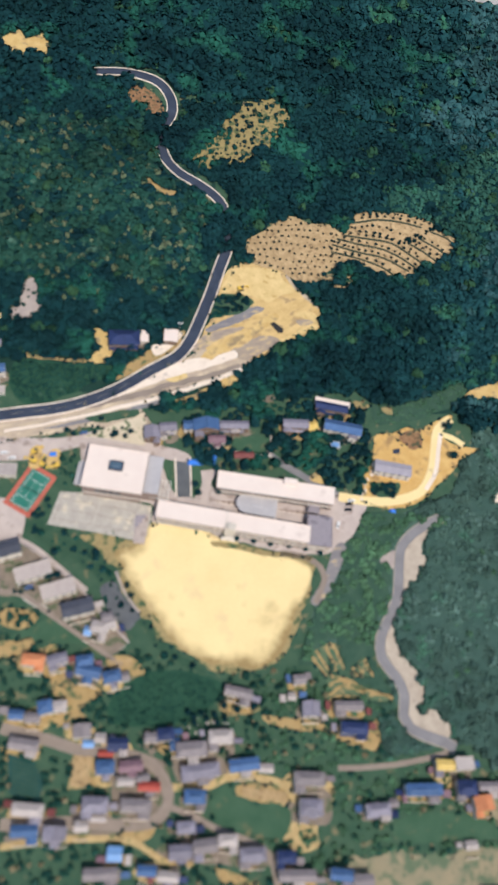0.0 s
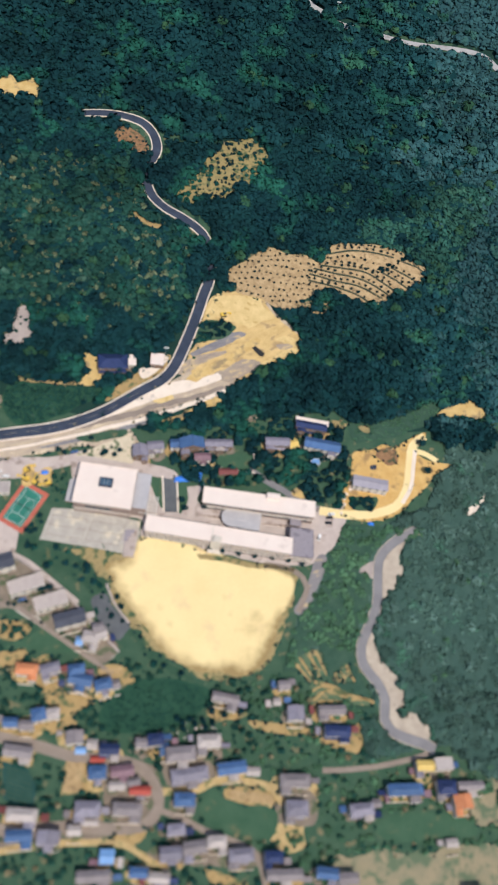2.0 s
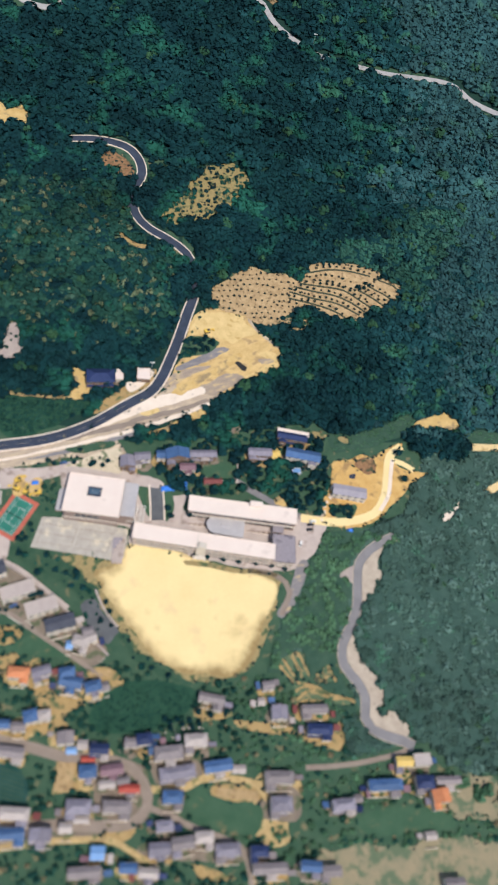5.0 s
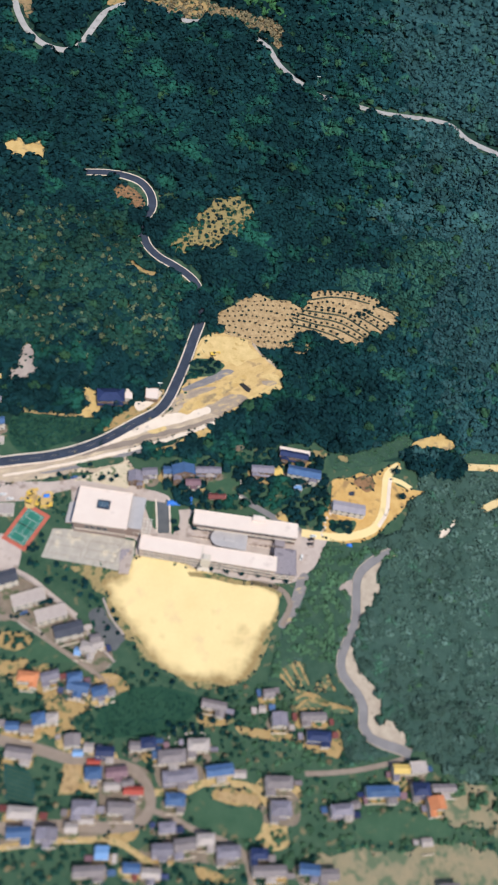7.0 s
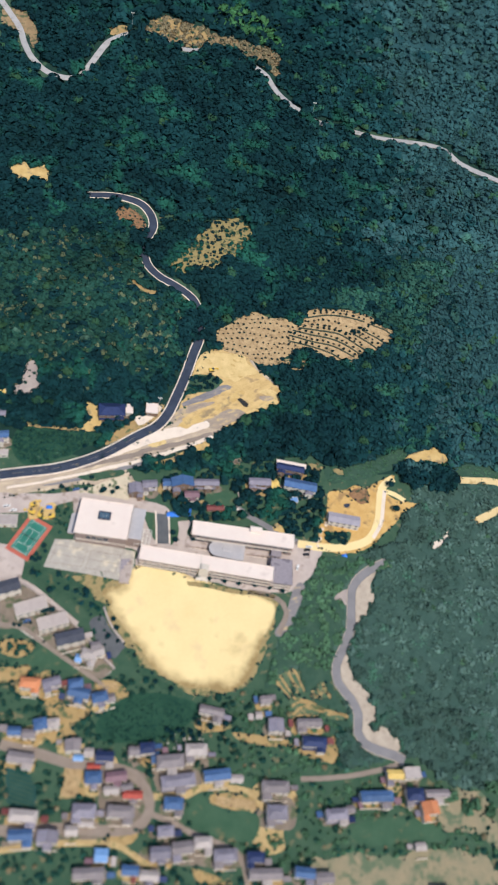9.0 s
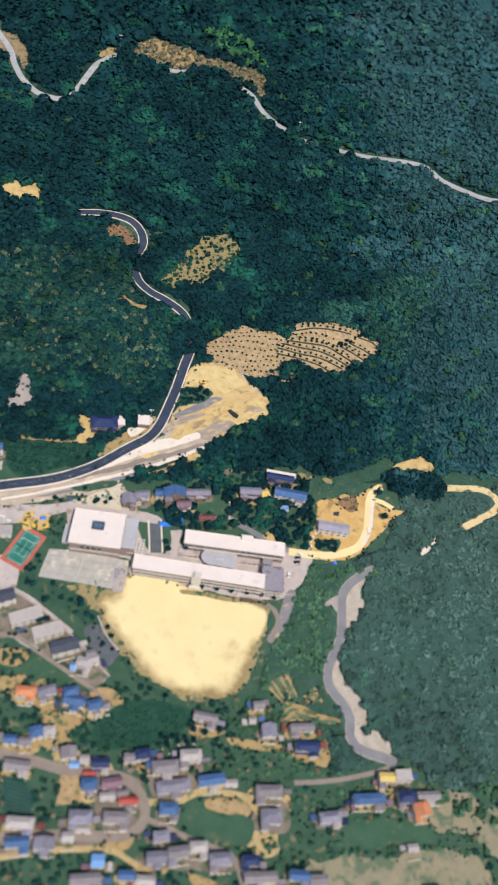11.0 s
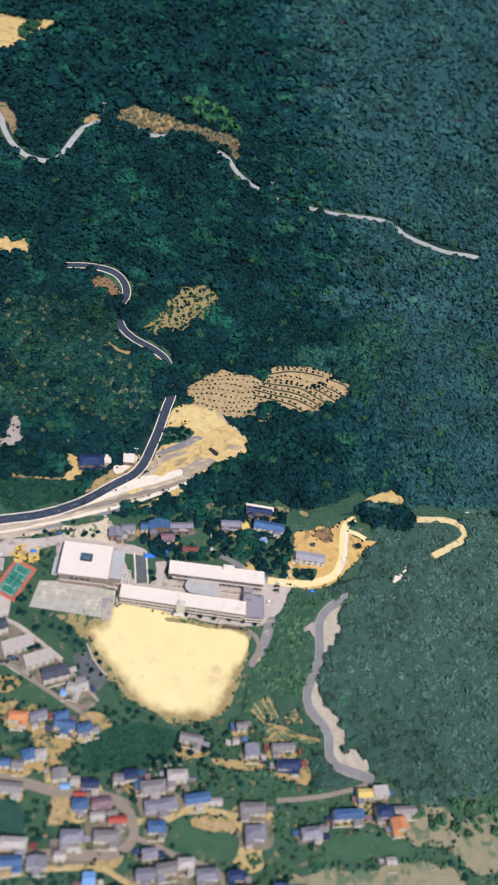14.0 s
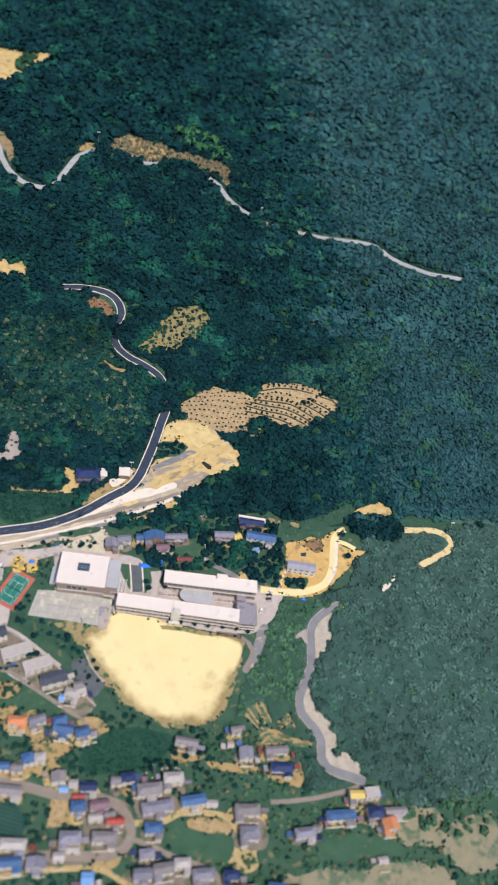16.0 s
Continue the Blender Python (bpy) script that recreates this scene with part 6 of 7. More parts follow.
def tarp(x, y, turn, w, d, label):
    """A sagging blue sheet over a heap."""
    bm = bmesh.new()
    n = 7
    g = [[bm.verts.new(((i / (n - 1) - 0.5) * w, (j / (n - 1) - 0.5) * d, 1.3 * math.sin(math.pi * i / (n - 1)) ** 0.5 * math.sin(math.pi * j / (n - 1)) ** 0.5 + 0.12 * random.random() - 0.5 * (i in (0, n - 1) or j in (0, n - 1)))) for i in range(n)] for j in range(n)]
    for a, b in zip(g, g[1:]):
        for i in range(n - 1):
            bm.faces.new((a[i], a[i + 1], b[i + 1], b[i]))
    ob = tagged(part("tarpaulin", bm, TARP), label, "tarpaulin")
    ob.matrix_basis = pose(x, y, ground(x, y) + 0.3, 0, 0, turn)


tarp(-31.8, -14.8, 5, 9, 4, "bright blue tarpaulin over a heap")
tarp(-21.3, -12.3, 80, 7, 4, "bright blue tarpaulin among garden trees")
tarp(-113.4, -16.0, 5, 5, 3, "blue tarpaulin on the sandy yard")
tarp(87.1, -37.0, 10, 4, 3, "blue tarpaulin at the plot edge")


def light_mast(x, y, h, label):
    e = base("light_mast", x, y, ground(x, y) - 0.2, 0, label, "light mast")
    bm = bmesh.new()
    bmesh.ops.create_cone(bm, cap_ends=True, segments=8, radius1=0.22, radius2=0.12, depth=h, matrix=Matrix.Translation((0, 0, h / 2)))
    part("pole", bm, STEEL, e)
    part("crossbar", boxes((-1.6, 1.6, -0.1, 0.1, h - 0.9, h - 0.7)), STEEL, e)
    for s in (-1.2, 0, 1.2):
        part("lamp", boxes((s - 0.4, s + 0.4, -0.5, 0.1, h - 0.6, h + 0.2), bevel=0.08), PAINT, e)


light_mast(-98.9, 520.4, 14, "grey steel mast beside the ridge road")
light_mast(84.5, 417.9, 14, "grey steel mast above the ridge road")
light_mast(222.8, 32.3, 9, "pale mast beside the earth track")
light_mast(-45.6, 72.7, 6, "pale post beside the road bend")


def yard_wall(flat, label):
    e = base("yard_wall", 0, 0, 0, 0, label, "wall", "yard walls")
    part("blocks", ribbon(flat, 0.15, 0.15, 1.5, 2.2, 3.0), PLASTER, e)
    part("coping", ribbon(flat, 0.24, 0.24, 1.62, 0.12, 3.0), WHITE_ROOF, e, "pale coping")


yard_wall([-10.6, -6.7, -3.2, -7.3, 4.2, -7.9, 14.0, -8.6], "white rendered wall along a garden lawn")
yard_wall([13.0, 5.4, 13.1, -2.1, 12.6, -8.1], "white rendered wall at the end of a lawn")


def utility_pole(x, y, turn):
    e = base("utility_pole", x, y, ground(x, y) - 0.2, turn, "concrete utility pole with two crossarms beside the plot lane", "utility pole")
    bm = bmesh.new()
    bmesh.ops.create_cone(bm, cap_ends=True, segments=10, radius1=0.20, radius2=0.12, depth=10.0, matrix=Matrix.Translation((0, 0, 5.0)))
    part("pole", bm, STEEL, e)
    for z in (8.4, 9.4):
        arm = part("crossarm", boxes((-1.3, 1.3, -0.08, 0.08, z, z + 0.16)), TIMBER, e)
        for k in (-1.1, 0.0, 1.1):
            part("insulator", boxes((k - 0.07, k + 0.07, -0.07, 0.07, z + 0.16, z + 0.4), bevel=0.02), PAINT, arm)


utility_pole(114.5, -14.2, 20)
car(-120.0, -90.5, 25, "black", "black car parked between apartment blocks")
car(-117.2, -92.0, 25, "blue", "blue car parked between apartment blocks")


# ---- trees ----
def crown_mesh(leaves, cell, radius, height, seed, core=True):
    """Arrays of one crown: small bent leaf clumps on several lobes, round a rough core. Base at z = 0."""
    rng = np.random.default_rng(seed)
    lobes = [(0, 0, height * 0.62, radius * 0.8)]
    for i in range(6):
        a = i * 1.047 + rng.uniform(-0.4, 0.4)
        lobes.append((radius * 0.48 * math.cos(a), radius * 0.48 * math.sin(a), height * rng.uniform(0.38, 0.62), radius * rng.uniform(0.40, 0.58)))
    v, f, nrm = [], [], []
    if core:
        bm = bmesh.new()
        bmesh.ops.create_icosphere(bm, subdivisions=1, radius=1.0)
        for q in bm.verts:
            k = 0.62 + 0.2 * rng.random()
            q.co = Vector((q.co.x * radius * k, q.co.y * radius * k, height * 0.5 + q.co.z * height * 0.46 * k))
        bm.verts.index_update()
        v += [tuple(q.co) for q in bm.verts]
        nrm += [tuple((q.co - Vector((0, 0, height * 0.4))).normalized()) for q in bm.verts]
        f += [tuple(q.index for q in p.verts) + (-1,) for p in bm.faces]
        bm.free()
    for i in range(leaves):
        cx, cy, cz, r = lobes[rng.integers(len(lobes))]
        d = rng.normal(size=3)
        d[2] = abs(d[2]) * 1.1 - 0.15
        d /= np.linalg.norm(d)
        c = np.array((cx, cy, cz)) + d * r * rng.uniform(0.86, 1.06)
        u = np.cross(d, rng.normal(size=3))
        u /= np.linalg.norm(u)
        w = np.cross(d, u)
        s = cell * rng.uniform(0.6, 1.25)
        n0 = len(v)
        nrm += [tuple(Vector(d * 0.75 + np.array((0, 0, 0.3)) + k).normalized()) for k in (u * 0.5, w * 0.5, u * -0.5, w * -0.5)]
        v += [tuple(c + u * s), tuple(c + w * s * 0.8 - d * s * 0.16), tuple(c - u * s * 0.9 - d * s * 0.06), tuple(c - w * s * 0.8 + d * s * 0.08)]
        f.append((n0, n0 + 1, n0 + 2, n0 + 3))
    return np.array(v), np.array(f), np.array(nrm)


def scatter(name, spots, crowns, mat, label, category, tall=1.0):
    """One mesh of many crowns. spots: rows of x, y, size, turn."""
    vs, fs, ns, tones, off = [], [], [], [], 0
    rng = random.Random(len(spots))
    for i, (x, y, size, turn) in enumerate(spots):
        v, f, nrm = crowns[i % len(crowns)]
        c, s = math.cos(turn) * size, math.sin(turn) * size
        p = np.empty_like(v)
        p[:, 0], p[:, 1], p[:, 2] = v[:, 0] * c - v[:, 1] * s + x, v[:, 0] * s + v[:, 1] * c + y, v[:, 2] * size * tall + ground(x, y) - 0.3
        q = f + off
        q[f < 0] = -1
        cn, sn = math.cos(turn), math.sin(turn)
        ns.append(np.stack((nrm[:, 0] * cn - nrm[:, 1] * sn, nrm[:, 0] * sn + nrm[:, 1] * cn, nrm[:, 2]), axis=1))
        vs.append(p)
        fs.append(q)
        tones.append(np.full(len(v), 1.0 + 0.26 * noise.noise((x / 95, y / 60, 21.0)) + 0.34 * noise.noise((x / 34, y / 26, 12.0)) + 0.24 * noise.noise((x / 13, y / 13, 5.0)) + rng.uniform(-0.12, 0.12), dtype=np.float32))
        off += len(v)
    if not vs:
        return None
    V, Fc = np.concatenate(vs), np.concatenate(fs)
    size = np.where(Fc[:, 3] < 0, 3, 4)
    loops = Fc.ravel()
    loops = loops[loops >= 0]
    me = bpy.data.meshes.new(name)
    me.vertices.add(len(V))
    me.vertices.foreach_set("co", V.ravel())
    me.loops.add(len(loops))
    me.loops.foreach_set("vertex_index", loops.astype(np.int32))
    me.polygons.add(len(size))
    me.polygons.foreach_set("loop_start", np.concatenate(([0], np.cumsum(size)[:-1])).astype(np.int32))
    me.update(calc_edges=True)
    me.attributes.new("tone", "FLOAT", "POINT").data.foreach_set("value", np.concatenate(tones))
    me.attributes.new("custom_normal", "FLOAT_VECTOR", "POINT").data.foreach_set("vector", np.concatenate(ns).astype(np.float32).ravel())
    me.materials.append(mat)
    return tagged(new(name, me), label, category, "", "stuff")


def fill(poly, step, low, high, keep=1.0, seed=1, anywhere=False):
    """Spots on a well shaken grid inside a polygon, off the cleared ground."""
    rng = random.Random(seed)
    pts = [(poly[i], poly[i + 1]) for i in range(0, len(poly), 2)]
    x0, x1 = min(p[0] for p in pts), max(p[0] for p in pts)
    y0, y1 = min(p[1] for p in pts), max(p[1] for p in pts)
    out, row, y = [], 0, y0
    while y < y1:
        x = x0 + (row % 2) * step / 2
        while x < x1:
            px, py = x + rng.uniform(-0.7, 0.7) * step, y + rng.uniform(-0.7, 0.7) * step
            size, turn, lot = low + (high - low) * rng.random() ** 1.6, rng.uniform(0, 6.28), rng.random()
            if lot < keep and inside(px, py, pts) and (anywhere or not is_clear(px, py)):
                out.append((px, py, size, turn))
            x += step
        y += step * 0.87
        row += 1
    return out


def understorey(name, poly, cell, low, high, mat, label, category, skip=None, only=None):
    """A bumpy sheet of leaves that closes the gaps under the crowns, off the cleared ground."""
    pts = [(poly[i], poly[i + 1]) for i in range(0, len(poly), 2)]
    x0, x1 = min(p[0] for p in pts), max(p[0] for p in pts)
    y0, y1 = min(p[1] for p in pts), max(p[1] for p in pts)
    nx, ny = int((x1 - x0) / cell) + 2, int((y1 - y0) / cell) + 2
    vs, ok = [], []
    for j in range(ny):
        for i in range(nx):
            x = x0 + (i + 0.35 * noise.noise((i * 1.7, j * 1.3, 2.0))) * cell
            y = y0 + (j + 0.35 * noise.noise((i * 1.1, j * 1.9, 7.0))) * cell
            n = 0.5 + 0.5 * noise.noise((x / 5.5, y / 5.5, 1.0)) + 0.35 * noise.noise((x / 2.4, y / 2.4, 4.0))
            vs.append((x, y, ground(x, y) + low + (high - low) * n))
            ok.append(inside(x, y, pts) and not is_clear(x, y) and not (skip and inside(x, y, skip)) and not (only and not inside(x, y, only)))
    fs = []
    for j in range(ny - 1):
        for i in range(nx - 1):
            q = (j * nx + i, j * nx + i + 1, (j + 1) * nx + i + 1, (j + 1) * nx + i)
            if all(ok[k] for k in q):
                fs.append(q)
    used = sorted({k for q in fs for k in q})
    number = {k: n for n, k in enumerate(used)}
    me = bpy.data.meshes.new(name)
    me.from_pydata([vs[k] for k in used], [], [tuple(number[k] for k in q) for q in fs])
    me.polygons.foreach_set("use_smooth", [True] * len(fs))
    me.materials.append(mat)
    return tagged(new(name, me), label, category, "", "stuff")


NEAR_CROWNS = [crown_mesh(42, 1.35, 3.5, 3.6 + 0.7 * (i % 3), 40 + i) for i in range(9)]
MID_CROWNS = [crown_mesh(38, 1.75, 4.4, 4.4 + 0.8 * (i % 3), 60 + i) for i in range(9)]
FAR_CROWNS = [crown_mesh(32, 2.5, 6.0, 5.4 + 1.0 * (i % 3), 70 + i) for i in range(9)]
LOW_CROWNS = [crown_mesh(32, 0.9, 2.2, 2.0, 90 + i) for i in range(5)]
SCRUB_CROWNS = [crown_mesh(26, 1.15, 2.6, 0.8, 100 + i) for i in range(6)]
HILL_CROWNS = [crown_mesh(44, 1.15, 3.1, 1.5 + 0.3 * (i % 3), 110 + i) for i in range(8)]
TUFT_CROWNS = [crown_mesh(18, 0.85, 2.7, 1.9, 130 + i, False) for i in range(6)]
CROP_CROWNS = [crown_mesh(16, 0.5, 0.9, 1.0, 95 + i) for i in range(4)]

WOOD_LOW = [-205.0, 60.0, -205.0, 262.0, 370.0, 262.0, 350.0, 90.0, 280.6, 43.3, 185.6, 39.7, 180.2, 33.5, 162.8, 28.0, 136.2, 28.2, 124.5, 32.9, 97.6, 23.4, 82.4, 29.9, 67.2, 38.9, 35.9, 33.6, -20.2, 19.3, -52.5, 15.0, -61.5, 18.3]
WOOD_MID = [-215.0, 262.0, 370.0, 262.0, 450.0, 520.0, -225.0, 520.0]
WOOD_HIGH = [-225.0, 520.0, 450.0, 520.0, 640.0, 1230.0, 400.0, 1180.0, -300.0, 950.0]
SCRUB = [63.0, -39.3, 92.5, -39.8, 124.5, -23.1, 145.4, 20.4, 179.9, 31.3, 184.5, 34.1, 279.7, 40.4, 310.0, 60.0, 290.0, -80.0, 217.6, -171.4, 144.4, -180.1, 122.9, -162.4, 98.7, -168.2, 75.3, -171.1, 73.3, -153.5, 84.0, -144.4, 72.7, -113.2, 52.2, -113.6, 31.7, -123.4, 39.3, -94.4]
GARDENS = [-40.1, 14.6, -15.0, 29.8, 16.6, 24.9, 41.6, 34.7, 70.4, 31.4, 75.5, 22.3, 73.4, 14.6, 76.2, -7.3, 68.4, -27.4, 40.9, -24.7, 23.8, -14.7, -13.4, -17.3, -36.2, -25.9]
BANK_WOOD = [-92.8, -63.7, -77.6, -68.1, -65.3, -82.6, -52.2, -103.1, -36.8, -120.8, -16.8, -131.7, -26.2, -133.9, -47.1, -121.6, -65.8, -98.7, -85.9, -83.2, -102.8, -72.4, -132.7, -58.6, -109.7, -36.9, -112.3, -57.7]
VILLAGE = [-139.9, -95.9, -89.7, -110.1, -48.5, -124.6, -16.8, -134.7, 31.7, -126.5, 77.3, -144.5, 81.9, -171.1, 166.9, -188.9, 238.5, -185.7, 219.8, -243.1, -119.6, -239.4]


YOUNG = [-215.0, 175.0, -184.0, 217.6, -116.8, 223.4, -80.9, 241.9, -70.4, 221.7, -67.5, 188.9, -35.6, 169.3, -31.1, 154.5, -37.8, 108.1, -56.2, 88.2, -91.7, 111.9, -166.8, 94.6]
YOUNG_POLY = [(YOUNG[i], YOUNG[i + 1]) for i in range(0, len(YOUNG), 2)]
PLANTATION = [(83.7, 180.9), (118.5, 203.8), (154.5, 239.3), (175.6, 249.3), (202.8, 239.1), (190.4, 207.3), (174.8, 181.3), (159.2, 145.9), (141.9, 137.1), (141.9, 158.4), (127.2, 174.1)]
SLOPE_WEST = [55.8, -37.8, 92.7, -38.0, 115.3, -38.0, 95.5, -48.9, 86.4, -61.9, 85.4, -83.0, 73.2, -106.7, 75.3, -125.9, 87.2, -147.4, 70.0, -153.5, 58.2, -129.3, 28.4, -126.6, 39.3, -94.4]
SLOPE_POLY = [(SLOPE_WEST[i], SLOPE_WEST[i + 1]) for i in range(0, len(SLOPE_WEST), 2)]


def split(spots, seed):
    """Deals spots out to dark and paler woodland: the paler leaves paint haze eastwards."""
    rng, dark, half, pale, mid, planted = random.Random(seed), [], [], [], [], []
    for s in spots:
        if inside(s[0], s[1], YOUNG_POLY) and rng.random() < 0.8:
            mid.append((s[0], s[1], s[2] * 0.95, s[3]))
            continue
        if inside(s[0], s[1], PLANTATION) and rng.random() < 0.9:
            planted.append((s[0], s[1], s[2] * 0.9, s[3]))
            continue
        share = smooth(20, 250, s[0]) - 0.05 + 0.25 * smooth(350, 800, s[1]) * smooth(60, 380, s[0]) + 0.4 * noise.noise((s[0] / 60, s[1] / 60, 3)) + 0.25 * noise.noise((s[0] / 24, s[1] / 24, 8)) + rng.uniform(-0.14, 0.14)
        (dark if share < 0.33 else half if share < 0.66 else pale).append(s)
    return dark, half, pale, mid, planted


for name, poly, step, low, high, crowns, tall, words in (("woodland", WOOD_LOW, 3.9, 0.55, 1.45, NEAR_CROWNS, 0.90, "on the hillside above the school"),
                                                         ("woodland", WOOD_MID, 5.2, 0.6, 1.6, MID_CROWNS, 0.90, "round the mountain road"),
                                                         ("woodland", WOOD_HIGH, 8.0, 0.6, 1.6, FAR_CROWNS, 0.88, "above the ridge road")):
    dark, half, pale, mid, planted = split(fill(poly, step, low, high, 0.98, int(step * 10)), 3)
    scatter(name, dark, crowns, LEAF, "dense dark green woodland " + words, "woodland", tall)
    scatter(name, half, crowns, LEAF_HALF_HAZED, "half hazed green woodland " + words, "woodland", tall)
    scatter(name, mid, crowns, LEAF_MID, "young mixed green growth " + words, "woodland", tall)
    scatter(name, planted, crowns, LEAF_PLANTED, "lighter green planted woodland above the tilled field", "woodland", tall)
    scatter(name, pale, crowns, LEAF_HAZED, "haze paled green woodland " + words, "woodland", tall)
scatter("fresh_trees", fill(WOOD_LOW, 15.0, 0.8, 1.5, 0.35, 3), NEAR_CROWNS, LEAF_FRESH, "lighter green trees standing among dark woodland", "trees")
scatter("straw_bushes", [q for q in fill(YOUNG, 5.2, 0.5, 1.0, 0.5, 57) if noise.noise((q[0] / 40, q[1] / 14, 31.0)) > 0.02], NEAR_CROWNS, LEAF_STRAW, "straw green bushes in bands among young growth", "bushes", 1.15)
scatter("fresh_trees", fill(WOOD_MID, 26.0, 0.8, 1.4, 0.35, 13), MID_CROWNS, LEAF_FRESH, "lighter green trees scattered over the mountain", "trees")
scatter("fresh_trees", fill([-16.9, 573.7, 18.8, 597.0, 53.4, 562.2, 50.6, 514.4, 17.6, 539.3, -9.8, 544.1], 6.0, 0.7, 1.2, 0.9, 4), FAR_CROWNS, LEAF_BRIGHT, "bright green trees above the ridge road", "trees")
scatter("fresh_trees", fill([-70.0, 549.0, -20.0, 546.0, 30.0, 531.0, 56.0, 521.0, 57.0, 526.0, 30.0, 541.0, -18.0, 556.0, -68.0, 558.0], 5.5, 0.5, 0.9, 0.7, 44), FAR_CROWNS, LEAF_BRIGHT, "bright green trees behind dry brush on the ridge", "trees")
scatter("fresh_trees", fill([261.3, 347.0, 280.7, 350.9, 289.4, 342.3, 276.7, 327.5, 260.8, 330.4], 5.0, 0.6, 1.1, 0.8, 14), MID_CROWNS, LEAF_BRIGHT, "bright green trees below the ridge road", "trees")
scatter("russet_trees", fill([46.2, 796.1, 550.2, 1037.5, 416.6, 563.7, 127.4, 609.4], 48.0, 0.6, 0.9, 0.5, 5), FAR_CROWNS, LEAF_RED, "a few russet trees in the upper woods", "trees")
scrub = fill(SCRUB, 3.6, 0.5, 1.5, 0.8, 6)
SCRUB_TREES = fill(SCRUB, 3.7, 0.5, 1.4, 0.97, 16)
lot = random.Random(17)
hill = [[], [], []]
for s in SCRUB_TREES:
    if inside(s[0], s[1], SLOPE_POLY):
        continue
    wave = noise.noise((s[0] / 30, s[1] / 30, 6))
    if lot.random() < smooth(30, 60, s[1] + 12 * wave):
        hill[2].append(s)
    else:
        # the share of haze-coloured crowns rises with x
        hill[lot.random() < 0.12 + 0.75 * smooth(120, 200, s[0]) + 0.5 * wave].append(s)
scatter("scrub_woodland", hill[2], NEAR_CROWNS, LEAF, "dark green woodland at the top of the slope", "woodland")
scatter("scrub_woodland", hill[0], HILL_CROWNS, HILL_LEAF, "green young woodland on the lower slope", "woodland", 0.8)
scatter("scrub_woodland", hill[1], HILL_CROWNS, LEAF_SCRUB_HAZED, "woodland on the lower slope, greyed to imitate haze", "woodland", 0.8)
scatter("young_growth", fill(YOUNG, 3.3, 0.5, 1.0, 0.85, 81), TUFT_CROWNS, LEAF_MID, "young leafy growth between the hillside trees", "undergrowth")
scatter("scrub_growth", [s for s in fill(SCRUB, 3.0, 0.5, 1.1, 0.85, 82) if not inside(s[0], s[1], SLOPE_POLY)], TUFT_CROWNS, HILL_LEAF, "green growth between the trees of the lower slope", "undergrowth")
scatter("slope_growth", [s for s in scrub if inside(s[0], s[1], SLOPE_POLY)], SCRUB_CROWNS, SLOPE_LEAF, "green undergrowth on the slope beside the school", "scrub")
scatter("slope_bushes", fill(SCRUB, 8.0, 0.5, 1.3, 0.12, 36), LOW_CROWNS, SLOPE_LEAF, "scattered rounded bushes on the scrub slope", "bushes")
scatter("garden_trees", fill(GARDENS, 3.8, 0.5, 1.2, 0.9, 7), NEAR_CROWNS, LEAF, "dark garden trees crowding between houses", "trees")
scatter("lane_bushes", fill([108.5, -46.5, 114.0, -47.0, 122.0, -44.0, 121.0, -37.0, 117.0, -38.5, 114.5, -42.5], 1.7, 0.5, 0.9, 0.95, 91, True), LOW_CROWNS, SLOPE_LEAF, "green bushes over the upper end of the lane", "bushes")
scatter("bank_shrubs", fill(BANK_WOOD, 3.2, 0.45, 1.1, 0.34, 8), LOW_CROWNS, LEAF, "dark shrubs on the bank below the court", "shrubs")
village_spots = fill(VILLAGE, 3.2, 0.3, 1.1, 0.5, 9)
scatter("village_bushes", [q for q in village_spots if q[0] < 10], LOW_CROWNS, LEAF_MID, "low garden bushes and hedges among village houses", "bushes")
# from x = 10 on, a lighter leaf paints haze onto the bushes
scatter("village_bushes", [q for q in village_spots if q[0] >= 10], LOW_CROWNS, SLOPE_LEAF, "garden bushes among scattered houses, lightened to imitate haze", "bushes")
scatter("village_bushes", fill(VILLAGE, 3.6, 0.4, 1.1, 0.24, 10), LOW_CROWNS, LEAF_MID, "dark garden bushes among village houses", "bushes")
scatter("village_bushes", fill(VILLAGE, 9.0, 0.4, 0.9, 0.35, 11), LOW_CROWNS, LEAF_DRY, "straw coloured dry bushes among village houses", "bushes")
scatter("crop_rows", fill([-143.7, 33.8, -138.1, 41.8, -119.2, 41.9, -89.4, 42.6, -84.4, 38.6, -98.8, 30.1, -108.5, 22.3, -127.0, 15.0, -139.7, 19.4], 1.7, 0.8, 1.5, 0.95, 31, True), CROP_CROWNS, LEAF_MID, "dense dark green crop covering a field", "crop")
scatter("crop_rows", fill([-69.2, -148.9, -55.3, -135.7, -38.2, -132.3, -17.4, -135.9, -11.3, -141.2, -17.7, -148.6, -31.7, -155.9, -47.3, -159.0, -65.3, -156.8], 1.5, 0.5, 0.9, 0.95, 32, True), CROP_CROWNS, LEAF_MID, "dark green crop filling a field", "crop")
scatter("hollow_bushes", fill(HOLLOW, 3.0, 0.7, 1.3, 0.95, 33, True), LOW_CROWNS, LEAF, "dark bushes filling an overgrown hollow", "bushes")
for k, flat in enumerate(GRASS_STRIPS):
    scatter("strip_growth", fill(flat, 2.6, 0.4, 0.8, 0.9, 85 + k, True), TUFT_CROWNS, SLOPE_LEAF, "tall green grass along the edge of the woods", "grass", 0.5)
scatter("clearing_bushes", fill([-206.3, 649.4, -203.8, 684.5, -190.5, 700.9, -185.3, 691.3, -193.0, 662.4], 5.0, 0.8, 1.4, 0.9, 89, True), MID_CROWNS, LEAF_FRESH, "green trees growing into the high clearing", "bushes")
